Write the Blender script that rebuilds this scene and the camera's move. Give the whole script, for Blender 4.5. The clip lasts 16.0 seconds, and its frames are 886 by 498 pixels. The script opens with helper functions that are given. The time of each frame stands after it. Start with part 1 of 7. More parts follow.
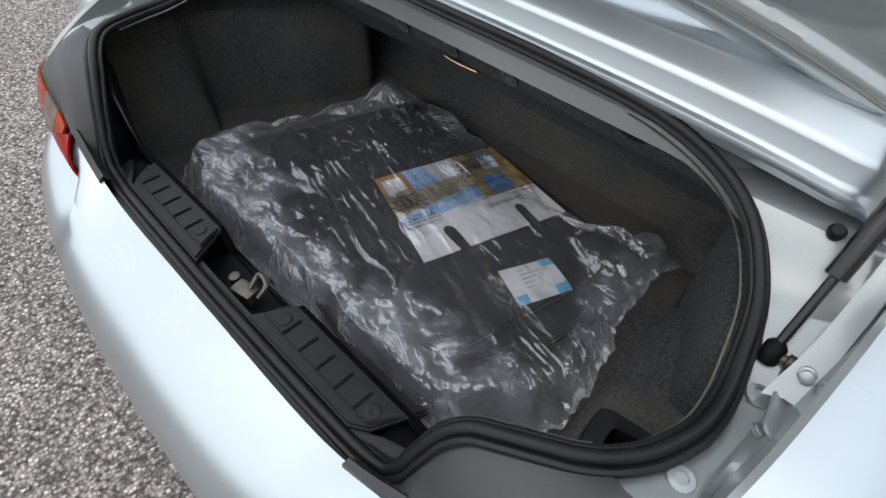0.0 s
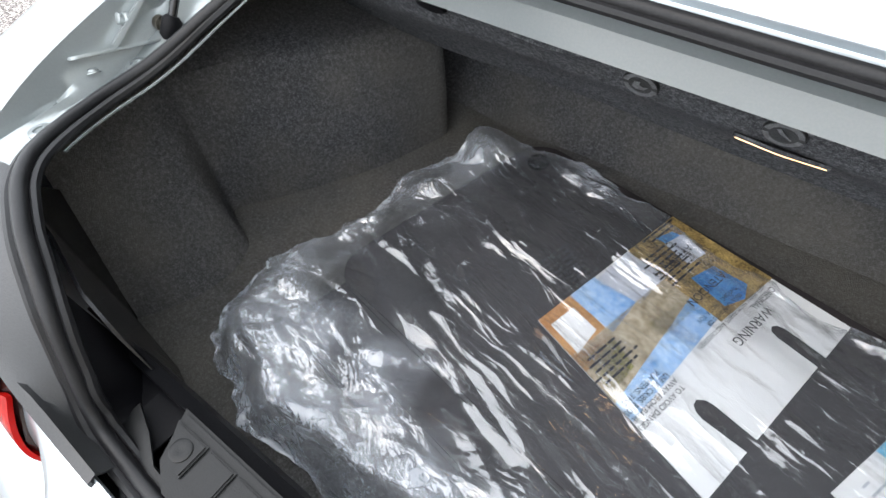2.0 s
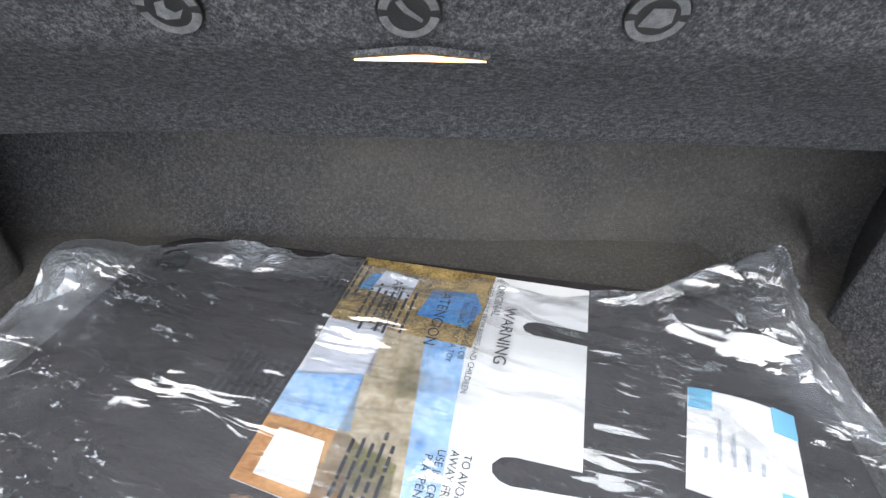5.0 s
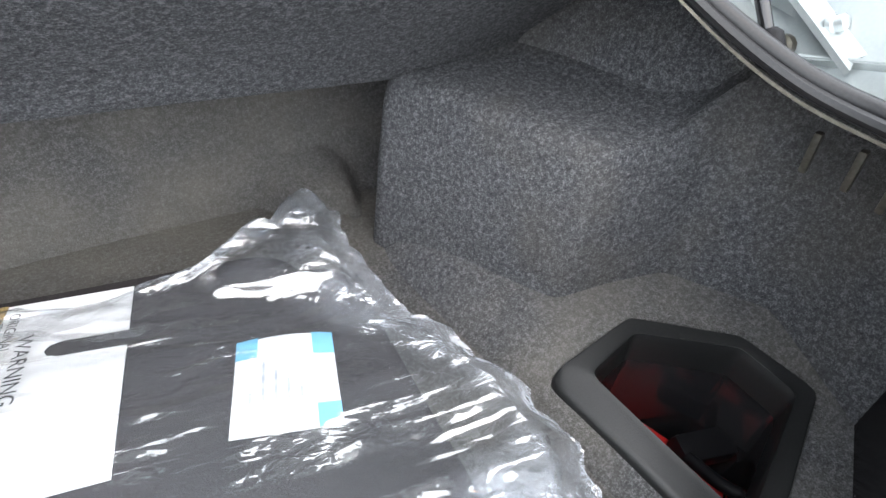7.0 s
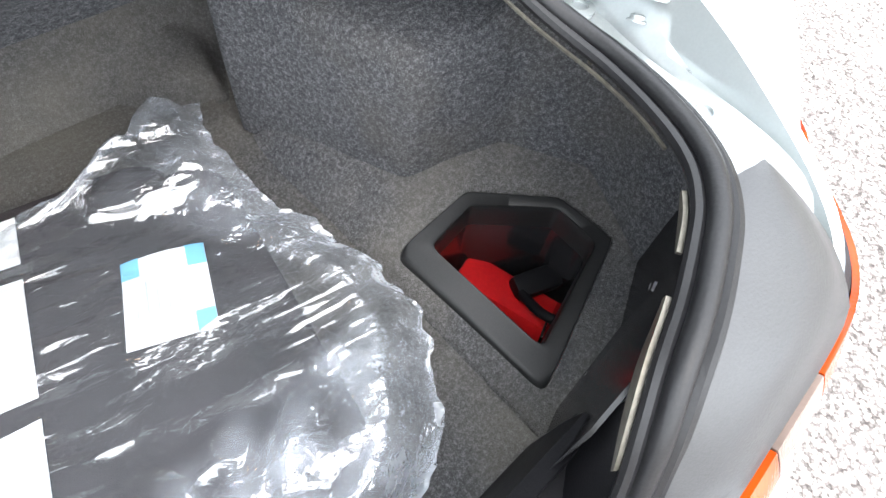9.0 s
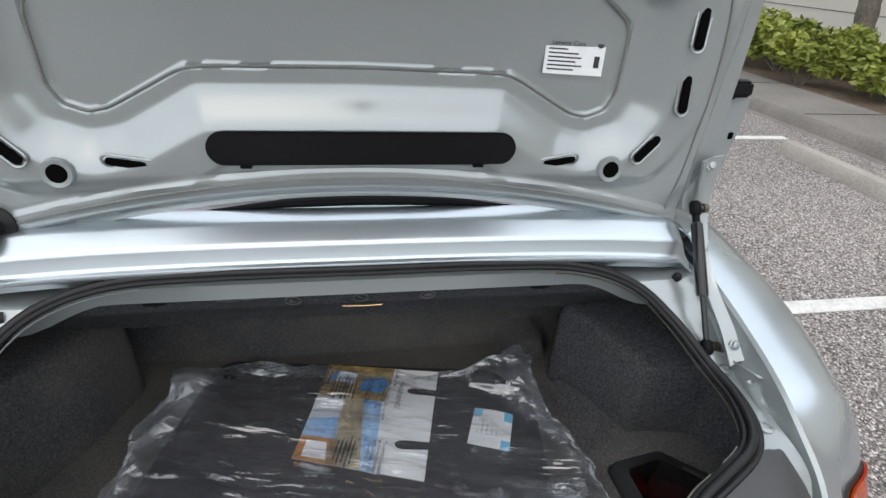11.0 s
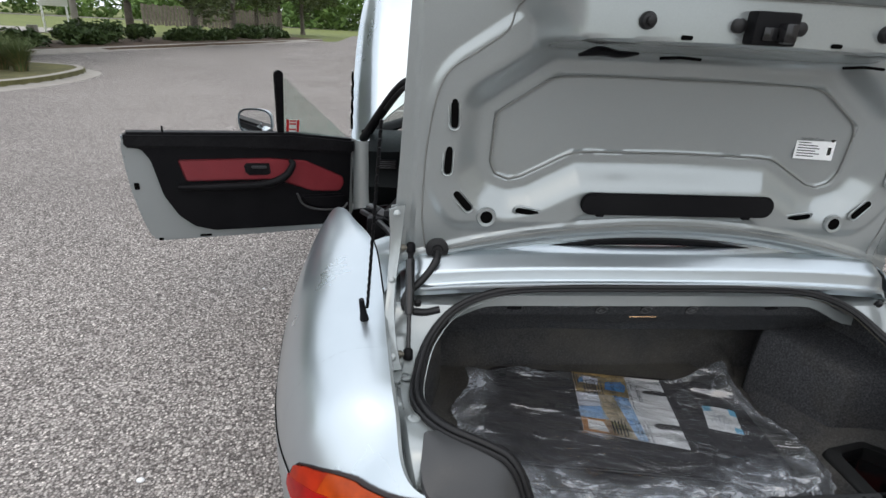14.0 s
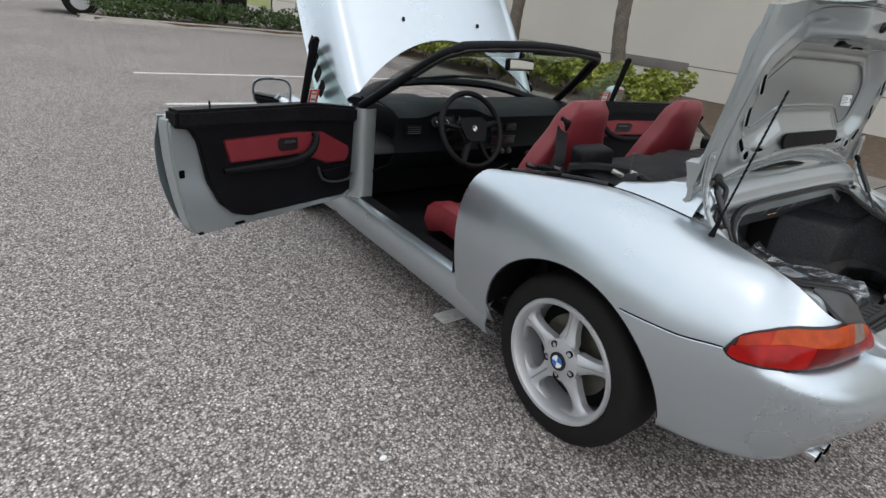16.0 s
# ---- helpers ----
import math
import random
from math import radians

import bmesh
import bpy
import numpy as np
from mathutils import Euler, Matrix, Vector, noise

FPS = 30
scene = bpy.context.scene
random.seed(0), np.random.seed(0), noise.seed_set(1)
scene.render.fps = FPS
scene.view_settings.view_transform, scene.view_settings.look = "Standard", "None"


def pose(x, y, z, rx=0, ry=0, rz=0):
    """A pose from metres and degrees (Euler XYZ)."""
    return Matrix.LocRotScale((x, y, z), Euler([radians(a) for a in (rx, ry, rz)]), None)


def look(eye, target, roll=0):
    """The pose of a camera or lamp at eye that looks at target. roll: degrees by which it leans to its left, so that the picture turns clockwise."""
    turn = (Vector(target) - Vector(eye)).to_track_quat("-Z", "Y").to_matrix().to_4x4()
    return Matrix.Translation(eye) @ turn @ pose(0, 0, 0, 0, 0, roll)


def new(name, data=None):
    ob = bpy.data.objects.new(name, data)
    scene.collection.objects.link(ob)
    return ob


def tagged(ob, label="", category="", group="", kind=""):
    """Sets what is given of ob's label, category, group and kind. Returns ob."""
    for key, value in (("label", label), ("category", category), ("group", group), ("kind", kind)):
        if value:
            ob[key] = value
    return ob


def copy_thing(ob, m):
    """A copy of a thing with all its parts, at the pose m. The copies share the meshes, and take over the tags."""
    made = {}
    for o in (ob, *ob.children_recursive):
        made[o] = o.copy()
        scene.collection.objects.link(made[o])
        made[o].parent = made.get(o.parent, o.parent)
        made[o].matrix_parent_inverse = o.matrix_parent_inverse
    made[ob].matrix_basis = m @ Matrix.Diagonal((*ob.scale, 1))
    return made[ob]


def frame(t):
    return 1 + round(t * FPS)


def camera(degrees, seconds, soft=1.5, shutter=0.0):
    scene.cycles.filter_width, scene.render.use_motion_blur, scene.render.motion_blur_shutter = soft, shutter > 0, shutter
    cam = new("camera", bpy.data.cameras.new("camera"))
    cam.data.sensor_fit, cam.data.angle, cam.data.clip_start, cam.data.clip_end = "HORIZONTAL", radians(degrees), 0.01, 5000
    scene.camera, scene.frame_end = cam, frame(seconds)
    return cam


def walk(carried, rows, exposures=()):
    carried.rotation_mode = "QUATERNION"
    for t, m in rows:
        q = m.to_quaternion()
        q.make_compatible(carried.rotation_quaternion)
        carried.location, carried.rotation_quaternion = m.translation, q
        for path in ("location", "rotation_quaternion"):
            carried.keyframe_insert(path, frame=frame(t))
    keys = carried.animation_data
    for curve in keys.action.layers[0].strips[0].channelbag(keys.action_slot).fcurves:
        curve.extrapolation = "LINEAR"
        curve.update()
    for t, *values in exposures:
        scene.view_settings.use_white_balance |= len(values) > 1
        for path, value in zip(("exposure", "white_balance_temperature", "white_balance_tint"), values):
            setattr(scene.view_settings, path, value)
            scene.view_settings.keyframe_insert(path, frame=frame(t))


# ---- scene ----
cam = camera(79.2, 16.0)
PATH = [
    (0, (0.519, 0.068, 1.2), (-0.418, 1.04, -0.276), 1.6),
    (0.5, (0.38, 0.071, 1.187), (-0.5, 1.04, -0.326), 2.3),
    (1, (0.247, 0.114, 1.159), (-0.578, 1.079, -0.386), -0.0),
    (1.5, (0.086, 0.131, 1.139), (-0.7, 1.097, -0.426), -1.0),
    (2, (0.003, 0.227, 1.075), (-0.786, 1.189, -0.49), -3.3),
    (2.5, (-0.066, 0.298, 0.978), (-0.83, 1.293, -0.58), -6.3),
    (3, (-0.142, 0.338, 0.934), (-0.895, 1.404, -0.581), -6.7),
    (3.5, (-0.107, 0.351, 0.928), (-0.818, 1.602, -0.46), -4.3),
    (4, (-0.032, 0.355, 0.907), (-0.448, 1.831, -0.377), 0.1),
    (4.5, (0.001, 0.355, 0.894), (-0.168, 1.895, -0.371), 1.0),
    (5, (0.026, 0.351, 0.891), (0.033, 1.905, -0.367), 1.1),
    (5.2, (0.041, 0.343, 0.89), (0.142, 1.899, -0.363), 1.9),
    (7.3, (0.166, 0.284, 0.871), (1.255, 1.432, -0.352), 7.7),
    (7.5, (0.171, 0.276, 0.881), (1.249, 1.377, -0.393), 7.2),
    (8, (0.258, 0.284, 0.893), (1.284, 1.273, -0.51), 7.1),
    (8.5, (0.359, 0.283, 0.928), (1.169, 1.02, -0.746), 6.0),
    (9, (0.253, 0.256, 0.996), (1.073, 0.919, -0.704), 9.4),
    (9.5, (0.103, 0.202, 1.11), (0.869, 1.035, -0.539), 9.9),
    (10, (0.033, 0.145, 1.259), (0.515, 1.33, -0.278), 3.8),
    (10.2, (-0.04, 0.088, 1.246), (0.524, 1.45, -0.105), 6.5),
    (12.3, (0.072, -0.341, 1.464), (-0.026, 1.487, 0.659), -1.4),
    (12.5, (0.069, -0.357, 1.458), (-0.044, 1.481, 0.678), -1.5),
    (13, (-0.016, -0.406, 1.457), (-0.148, 1.438, 0.693), -1.2),
    (13.5, (-0.259, -0.467, 1.434), (-0.278, 1.385, 0.677), 0.5),
    (14, (-0.582, -0.422, 1.394), (-0.37, 1.413, 0.628), 3.3),
    (14.5, (-0.979, -0.412, 1.391), (-0.528, 1.377, 0.618), 4.9),
    (15, (-1.403, -0.364, 1.361), (-0.673, 1.332, 0.592), 7.1),
    (15.5, (-1.736, -0.22, 1.317), (-0.822, 1.372, 0.523), 7.4),
    (16, (-2.06, -0.136, 1.342), (-0.932, 1.3, 0.526), 6.7),
]
# walk's exposure: the clip's camera brightens inside the boot
EXPO = [(0.0, 0.02), (0.5, 0.38), (1.0, 0.68), (1.5, 0.98), (2.0, 1.32), (2.7, 2.1), (3.5, 2.38), (4.2, 2.15), (5.0, 1.88), (7.3, 2.4), (8.0, 2.55), (8.5, 2.53), (9.0, 2.36), (9.5, 1.8), (10.0, 0.88), (10.4, 0.55), (12.3, 0.1), (13.5, 0.12), (14.2, 0.04), (15.0, -0.15), (16.0, -0.1)]
walk(cam, [(t, look(eye, target, roll)) for t, eye, target, roll in PATH], EXPO)

# ---- light: a bright overcast sky ----
world = bpy.data.worlds.new("overcast")
scene.world = world
world.use_nodes = True
wn, wl = world.node_tree.nodes, world.node_tree.links
sky = wn.new("ShaderNodeTexSky")
sky.sky_type, sky.sun_disc = "NISHITA", False
sky.sun_elevation, sky.sun_rotation = radians(58), radians(200)
sky.air_density, sky.dust_density, sky.ozone_density = 1.0, 4.0, 0.6
cloud = wn.new("ShaderNodeMix")
cloud.data_type = "RGBA"
cloud.inputs[0].default_value = 0.8
cloud.inputs[7].default_value = (7.6, 8.0, 8.5, 1)
wl.new(sky.outputs[0], cloud.inputs[6])
wl.new(cloud.outputs[2], wn["Background"].inputs[0])
wn["Background"].inputs[1].default_value = 0.177
sun = new("sun", bpy.data.lights.new("sun", "SUN"))
sun.data.energy, sun.data.angle, sun.data.color = 0.45, radians(110), (1, 0.96, 0.9)
sun.matrix_world = look((-1.0, -2.4, 4.2), (0, 0, 0))


# ---- materials ----
def material(name, color=(0.5, 0.5, 0.5), rough=0.5, metal=0.0, coat=0.0, spec=0.5):
    m = bpy.data.materials.new(name)
    m.use_nodes = True
    b = m.node_tree.nodes["Principled BSDF"]
    b.inputs["Base Color"].default_value = (*color, 1)
    b.inputs["Roughness"].default_value = rough
    b.inputs["Metallic"].default_value = metal
    b.inputs["Coat Weight"].default_value = coat
    b.inputs["Coat Roughness"].default_value = 0.12
    b.inputs["Specular IOR Level"].default_value = spec
    return m


def node(m, kind, **values):
    n = m.node_tree.nodes.new("ShaderNode" + kind)
    for key, value in values.items():
        n.inputs[key.replace("_", " ")].default_value = value
    return n


def link(m, a, b):
    m.node_tree.links.new(a, b)


def coords(m):
    return node(m, "TexCoord").outputs["Object"]


def noise_tex(m, scale, detail=4.0, rough=0.55):
    n = node(m, "TexNoise", Scale=scale, Detail=detail, Roughness=rough)
    link(m, coords(m), n.inputs["Vector"])
    return n


def ramp(m, src, stops):
    r = m.node_tree.nodes.new("ShaderNodeValToRGB")
    e = r.color_ramp.elements
    while len(e) < len(stops):
        e.new(0.5)
    for el, (p, c) in zip(e, stops):
        el.position, el.color = p, (*c, 1)
    link(m, src, r.inputs[0])
    return r.outputs[0]


def mixed(m, fac, a, b, mode="MIX"):
    n = m.node_tree.nodes.new("ShaderNodeMix")
    n.data_type, n.blend_type = "RGBA", mode
    for s, v in ((0, fac), (6, a), (7, b)):
        if hasattr(v, "links"):
            link(m, v, n.inputs[s])
        elif s == 0:
            n.inputs[0].default_value = v
        else:
            n.inputs[s].default_value = (*v, 1)
    return n.outputs[2]


def set_color(m, src):
    link(m, src, m.node_tree.nodes["Principled BSDF"].inputs["Base Color"])


def set_bump(m, src, strength=0.3, dist=0.002):
    b = node(m, "Bump", Strength=strength, Distance=dist)
    link(m, src, b.inputs["Height"])
    link(m, b.outputs[0], m.node_tree.nodes["Principled BSDF"].inputs["Normal"])


def set_rough(m, src, low, high):
    r = node(m, "MapRange")
    r.inputs["To Min"].default_value, r.inputs["To Max"].default_value = low, high
    link(m, src, r.inputs[0])
    link(m, r.outputs[0], m.node_tree.nodes["Principled BSDF"].inputs["Roughness"])


def varied(name, c1, c2, scale, rough=0.6, bump=0.0, bump_scale=None, metal=0.0, coat=0.0, spec=0.5, dist=0.002):
    """A surface of two colours mottled at one scale and of finer grain at another."""
    m = material(name, c1, rough, metal, coat, spec)
    a = noise_tex(m, scale, 5)
    fine = noise_tex(m, bump_scale or scale * 9, 3)
    f = mixed(m, 0.5, a.outputs[0], fine.outputs[0])
    set_color(m, ramp(m, f, [(0.36, c1), (0.64, c2)]))
    set_rough(m, a.outputs[0], max(0.02, rough - 0.08), min(1, rough + 0.1))
    if bump:
        set_bump(m, fine.outputs[0], bump, dist)
    return m


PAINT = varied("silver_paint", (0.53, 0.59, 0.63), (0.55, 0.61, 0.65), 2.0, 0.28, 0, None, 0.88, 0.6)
# darker, less metallic silver for inner sides and frames
UNDER = varied("inner_silver_paint", (0.33, 0.36, 0.362), (0.362, 0.392, 0.394), 4.0, 0.2, 0.01, 500, 0.45, 0.4)
BLACK = varied("black_plastic", (0.003, 0.003, 0.004), (0.007, 0.007, 0.008), 8, 0.5, 0.15, 700, spec=0.12)
GREYP = varied("grey_black_plastic", (0.035, 0.036, 0.038), (0.046, 0.047, 0.049), 8, 0.36, 0.15, 600)
GLOSSK = varied("glossy_black", (0.008, 0.008, 0.009), (0.014, 0.014, 0.015), 14, 0.16, 0.05, 300)
RUBBER = varied("black_rubber", (0.006, 0.006, 0.007), (0.013, 0.013, 0.014), 20, 0.4, 0.1, 500, spec=0.34)
TRIM = varied("dark_trim_plastic", (0.008, 0.0085, 0.009), (0.014, 0.0145, 0.015), 9, 0.4, 0.12, 700, spec=0.32)
BADGE = varied("worn_badge_print", (0.05, 0.052, 0.055), (0.15, 0.153, 0.158), 260, 0.6)
TYRE = varied("tyre_rubber", (0.006, 0.006, 0.006), (0.013, 0.012, 0.012), 12, 0.75, 0.3, 200, spec=0.2)
LEATHER = varied("red_leather", (0.16, 0.018, 0.024), (0.21, 0.026, 0.033), 9, 0.42, 0.25, 320)
VINYL = varied("black_vinyl", (0.004, 0.004, 0.005), (0.01, 0.01, 0.011), 10, 0.5, 0.4, 60, spec=0.14, dist=0.004)
DASH = varied("dash_plastic", (0.003, 0.0045, 0.005), (0.006, 0.008, 0.0085), 12, 0.5, 0.3, 500, spec=0.1)
OLDSTEEL = varied("dull_zinc", (0.09, 0.085, 0.07), (0.17, 0.16, 0.135), 30, 0.42, 0.1, 200, 0.8)
STEEL = varied("steel", (0.5, 0.5, 0.47), (0.62, 0.6, 0.55), 30, 0.34, 0.1, 200, 0.9)
ALLOY = varied("alloy", (0.44, 0.45, 0.46), (0.5, 0.51, 0.52), 10, 0.42, 0.02, 300, 0.45, 0.4)
CHROME = material("chrome", (0.8, 0.8, 0.8), 0.06, 1.0)
MIRROR = material("mirror_glass", (0.85, 0.87, 0.87), 0.01, 1.0)
SEAM = material("seam_shadow", (0.004, 0.004, 0.004), 0.9, spec=0.0)
SEALANT = varied("grey_sealant", (0.14, 0.145, 0.14), (0.2, 0.205, 0.195), 40, 0.6)
MAT = varied("mat_pile", (0.029, 0.026, 0.027), (0.053, 0.047, 0.049), 14, 0.9, 0.6, 900, spec=0.1)
RED = varied("red_plastic", (0.6, 0.012, 0.015), (0.7, 0.02, 0.02), 14, 0.4, 0.05, 200)
PAPER = varied("white_paper", (0.8, 0.81, 0.82), (0.86, 0.87, 0.87), 30, 0.5, 0.05, 200)
INK = material("ink", (0.02, 0.02, 0.025), 0.6)

SCUFFED = material("scuffed_black_paint", rough=0.22, spec=0.4)
_s = node(SCUFFED, "TexVoronoi", Scale=34.0)
link(SCUFFED, coords(SCUFFED), _s.inputs["Vector"])
_n = noise_tex(SCUFFED, 60, 2)
_spot = node(SCUFFED, "Math")
_spot.operation = "ADD"
link(SCUFFED, _s.outputs["Distance"], _spot.inputs[0])
link(SCUFFED, _n.outputs[0], _spot.inputs[1])
set_color(SCUFFED, ramp(SCUFFED, _spot.outputs[0], [(0.5, (0.35, 0.35, 0.36)), (0.56, (0.006, 0.006, 0.007))]))


def carpet(name, warm, dust):
    """Needle-felt boot carpet: salt-and-pepper fibres with dusty patches."""
    m = material(name, rough=0.95, spec=0.12)
    f, g, h = noise_tex(m, 650, 2, 0.7), noise_tex(m, 230, 3, 0.7), noise_tex(m, 5, 4)
    c = ramp(m, mixed(m, 0.5, f.outputs[0], g.outputs[0]), [(0.34, (0.02, 0.021, 0.024)), (0.5, (0.058, 0.06, 0.065)), (0.66, (0.152, 0.155, 0.16))])
    set_color(m, mixed(m, ramp(m, h.outputs[0], [(0.5 - dust, (0, 0, 0)), (0.72, (0.55, 0.55, 0.55))]), c, warm))
    set_bump(m, f.outputs[0], 0.7, 0.003)
    return m


CARPET = carpet("carpet", (0.075, 0.069, 0.058), 0.0)
# some dust, and lighter: the light on the walls is put into this tone
WALLC = carpet("dusty_lit_wall_carpet", (0.15, 0.138, 0.117), 0.15)
# same felt, darker: the overhanging shelf's shade is put into its colour
SHELFC = carpet("shaded_shelf_carpet", (0.048, 0.05, 0.053), -0.15)
FLOORC = carpet("dusty_floor_carpet", (0.185, 0.168, 0.138), 0.25)

ASPHALT = material("asphalt_aggregate", rough=0.9, spec=0.2)
_v = node(ASPHALT, "TexVoronoi", Scale=125.0)
link(ASPHALT, coords(ASPHALT), _v.inputs["Vector"])
_stone = ramp(ASPHALT, _v.outputs["Color"], [(0.0, (0.07, 0.066, 0.064)), (0.25, (0.125, 0.119, 0.114)), (0.5, (0.255, 0.244, 0.236)), (0.75, (0.4, 0.382, 0.365)), (0.95, (0.68, 0.66, 0.63))])
_gap = ramp(ASPHALT, _v.outputs["Distance"], [(0.3, (1, 1, 1)), (0.75, (0.42, 0.4, 0.4))])
_big = noise_tex(ASPHALT, 0.35, 6, 0.6)
_tone = ramp(ASPHALT, _big.outputs[0], [(0.35, (1.15, 1.11, 1.085)), (0.65, (1.42, 1.37, 1.33))])
set_color(ASPHALT, mixed(ASPHALT, 1.0, mixed(ASPHALT, 1.0, _stone, _gap, "MULTIPLY"), _tone, "MULTIPLY"))
set_bump(ASPHALT, _v.outputs["Distance"], 0.25, 0.003)

CONCRETE = varied("concrete", (0.27, 0.25, 0.22), (0.4, 0.375, 0.34), 2.5, 0.9, 0.4, 60)
WALK = varied("sidewalk_concrete", (0.15, 0.14, 0.125), (0.24, 0.22, 0.2), 1.6, 0.9, 0.4, 50)
LINE = varied("road_paint", (0.5, 0.49, 0.47), (0.75, 0.74, 0.71), 14, 0.8, 0.5, 90)
GRASS = varied("lawn", (0.1, 0.13, 0.028), (0.2, 0.22, 0.06), 0.6, 0.95, 0.5, 30)
BLADE = varied("grass_blade", (0.05, 0.085, 0.025), (0.13, 0.15, 0.05), 3, 0.7)
STRAW = varied("dry_grass", (0.13, 0.1, 0.04), (0.24, 0.19, 0.09), 5, 0.8)
LEAF = varied("oak_leaf", (0.04, 0.06, 0.018), (0.115, 0.145, 0.045), 1.5, 0.6)
LEAFY = varied("shrub_leaf", (0.13, 0.17, 0.02), (0.34, 0.36, 0.06), 2.2, 0.5)
LEAFD = varied("hedge_leaf", (0.03, 0.06, 0.016), (0.08, 0.13, 0.03), 3, 0.6)
BARK = varied("bark", (0.09, 0.075, 0.06), (0.19, 0.165, 0.14), 5, 0.95, 1.0, 30, dist=0.01)
MULCH = varied("mulch", (0.05, 0.035, 0.025), (0.16, 0.11, 0.07), 9, 0.95, 0.8, 60)
GRASSY = varied("grassy_mulch", (0.06, 0.06, 0.022), (0.15, 0.14, 0.055), 5, 0.95, 0.8, 50)
STUCCO = varied("beige_stucco", (0.62, 0.585, 0.52), (0.68, 0.645, 0.575), 0.7, 0.9, 0.2, 60)
DARKGLASS = material("dark_window_glass", (0.012, 0.015, 0.016), 0.05)
TRUCKPAINT = material("black_car_paint", (0.006, 0.006, 0.008), 0.14, 0.0, 1.0)
MAROON = material("maroon_car_paint", (0.05, 0.006, 0.008), 0.3, 0.0, 0.3)


def glassy(name, tint, gloss, haze=0.0, rough=0.03, least=0.0):
    """Thin clear sheet: lets the view through, with a mirror-like sheen that grows towards grazing angles."""
    m = bpy.data.materials.new(name)
    m.use_nodes = True
    n = m.node_tree.nodes
    n.remove(n["Principled BSDF"])
    floor_ = node(m, "Math")
    floor_.operation = "MAXIMUM"
    floor_.inputs[1].default_value = least
    clear = node(m, "BsdfTransparent", Color=(*tint, 1))
    shine = node(m, "BsdfGlossy", Color=(1, 1, 1, 1), Roughness=rough)
    milky = node(m, "BsdfDiffuse", Color=(0.8, 0.82, 0.84, 1))
    facing = node(m, "LayerWeight", Blend=0.5)
    fres = node(m, "Math")
    fres.operation = "POWER"
    fres.inputs[1].default_value = gloss
    link(m, facing.outputs["Facing"], fres.inputs[0])
    a, b = node(m, "MixShader", Fac=haze), node(m, "MixShader")
    link(m, clear.outputs[0], a.inputs[1])
    link(m, milky.outputs[0], a.inputs[2])
    link(m, fres.outputs[0], floor_.inputs[0])
    link(m, floor_.outputs[0], b.inputs[0])
    link(m, a.outputs[0], b.inputs[1])
    link(m, shine.outputs[0], b.inputs[2])
    link(m, b.outputs[0], n["Material Output"].inputs[0])
    return m


GLASS = glassy("window_glass", (0.86, 0.93, 0.9), 5.0, 0.015, 0.02, 0.06)


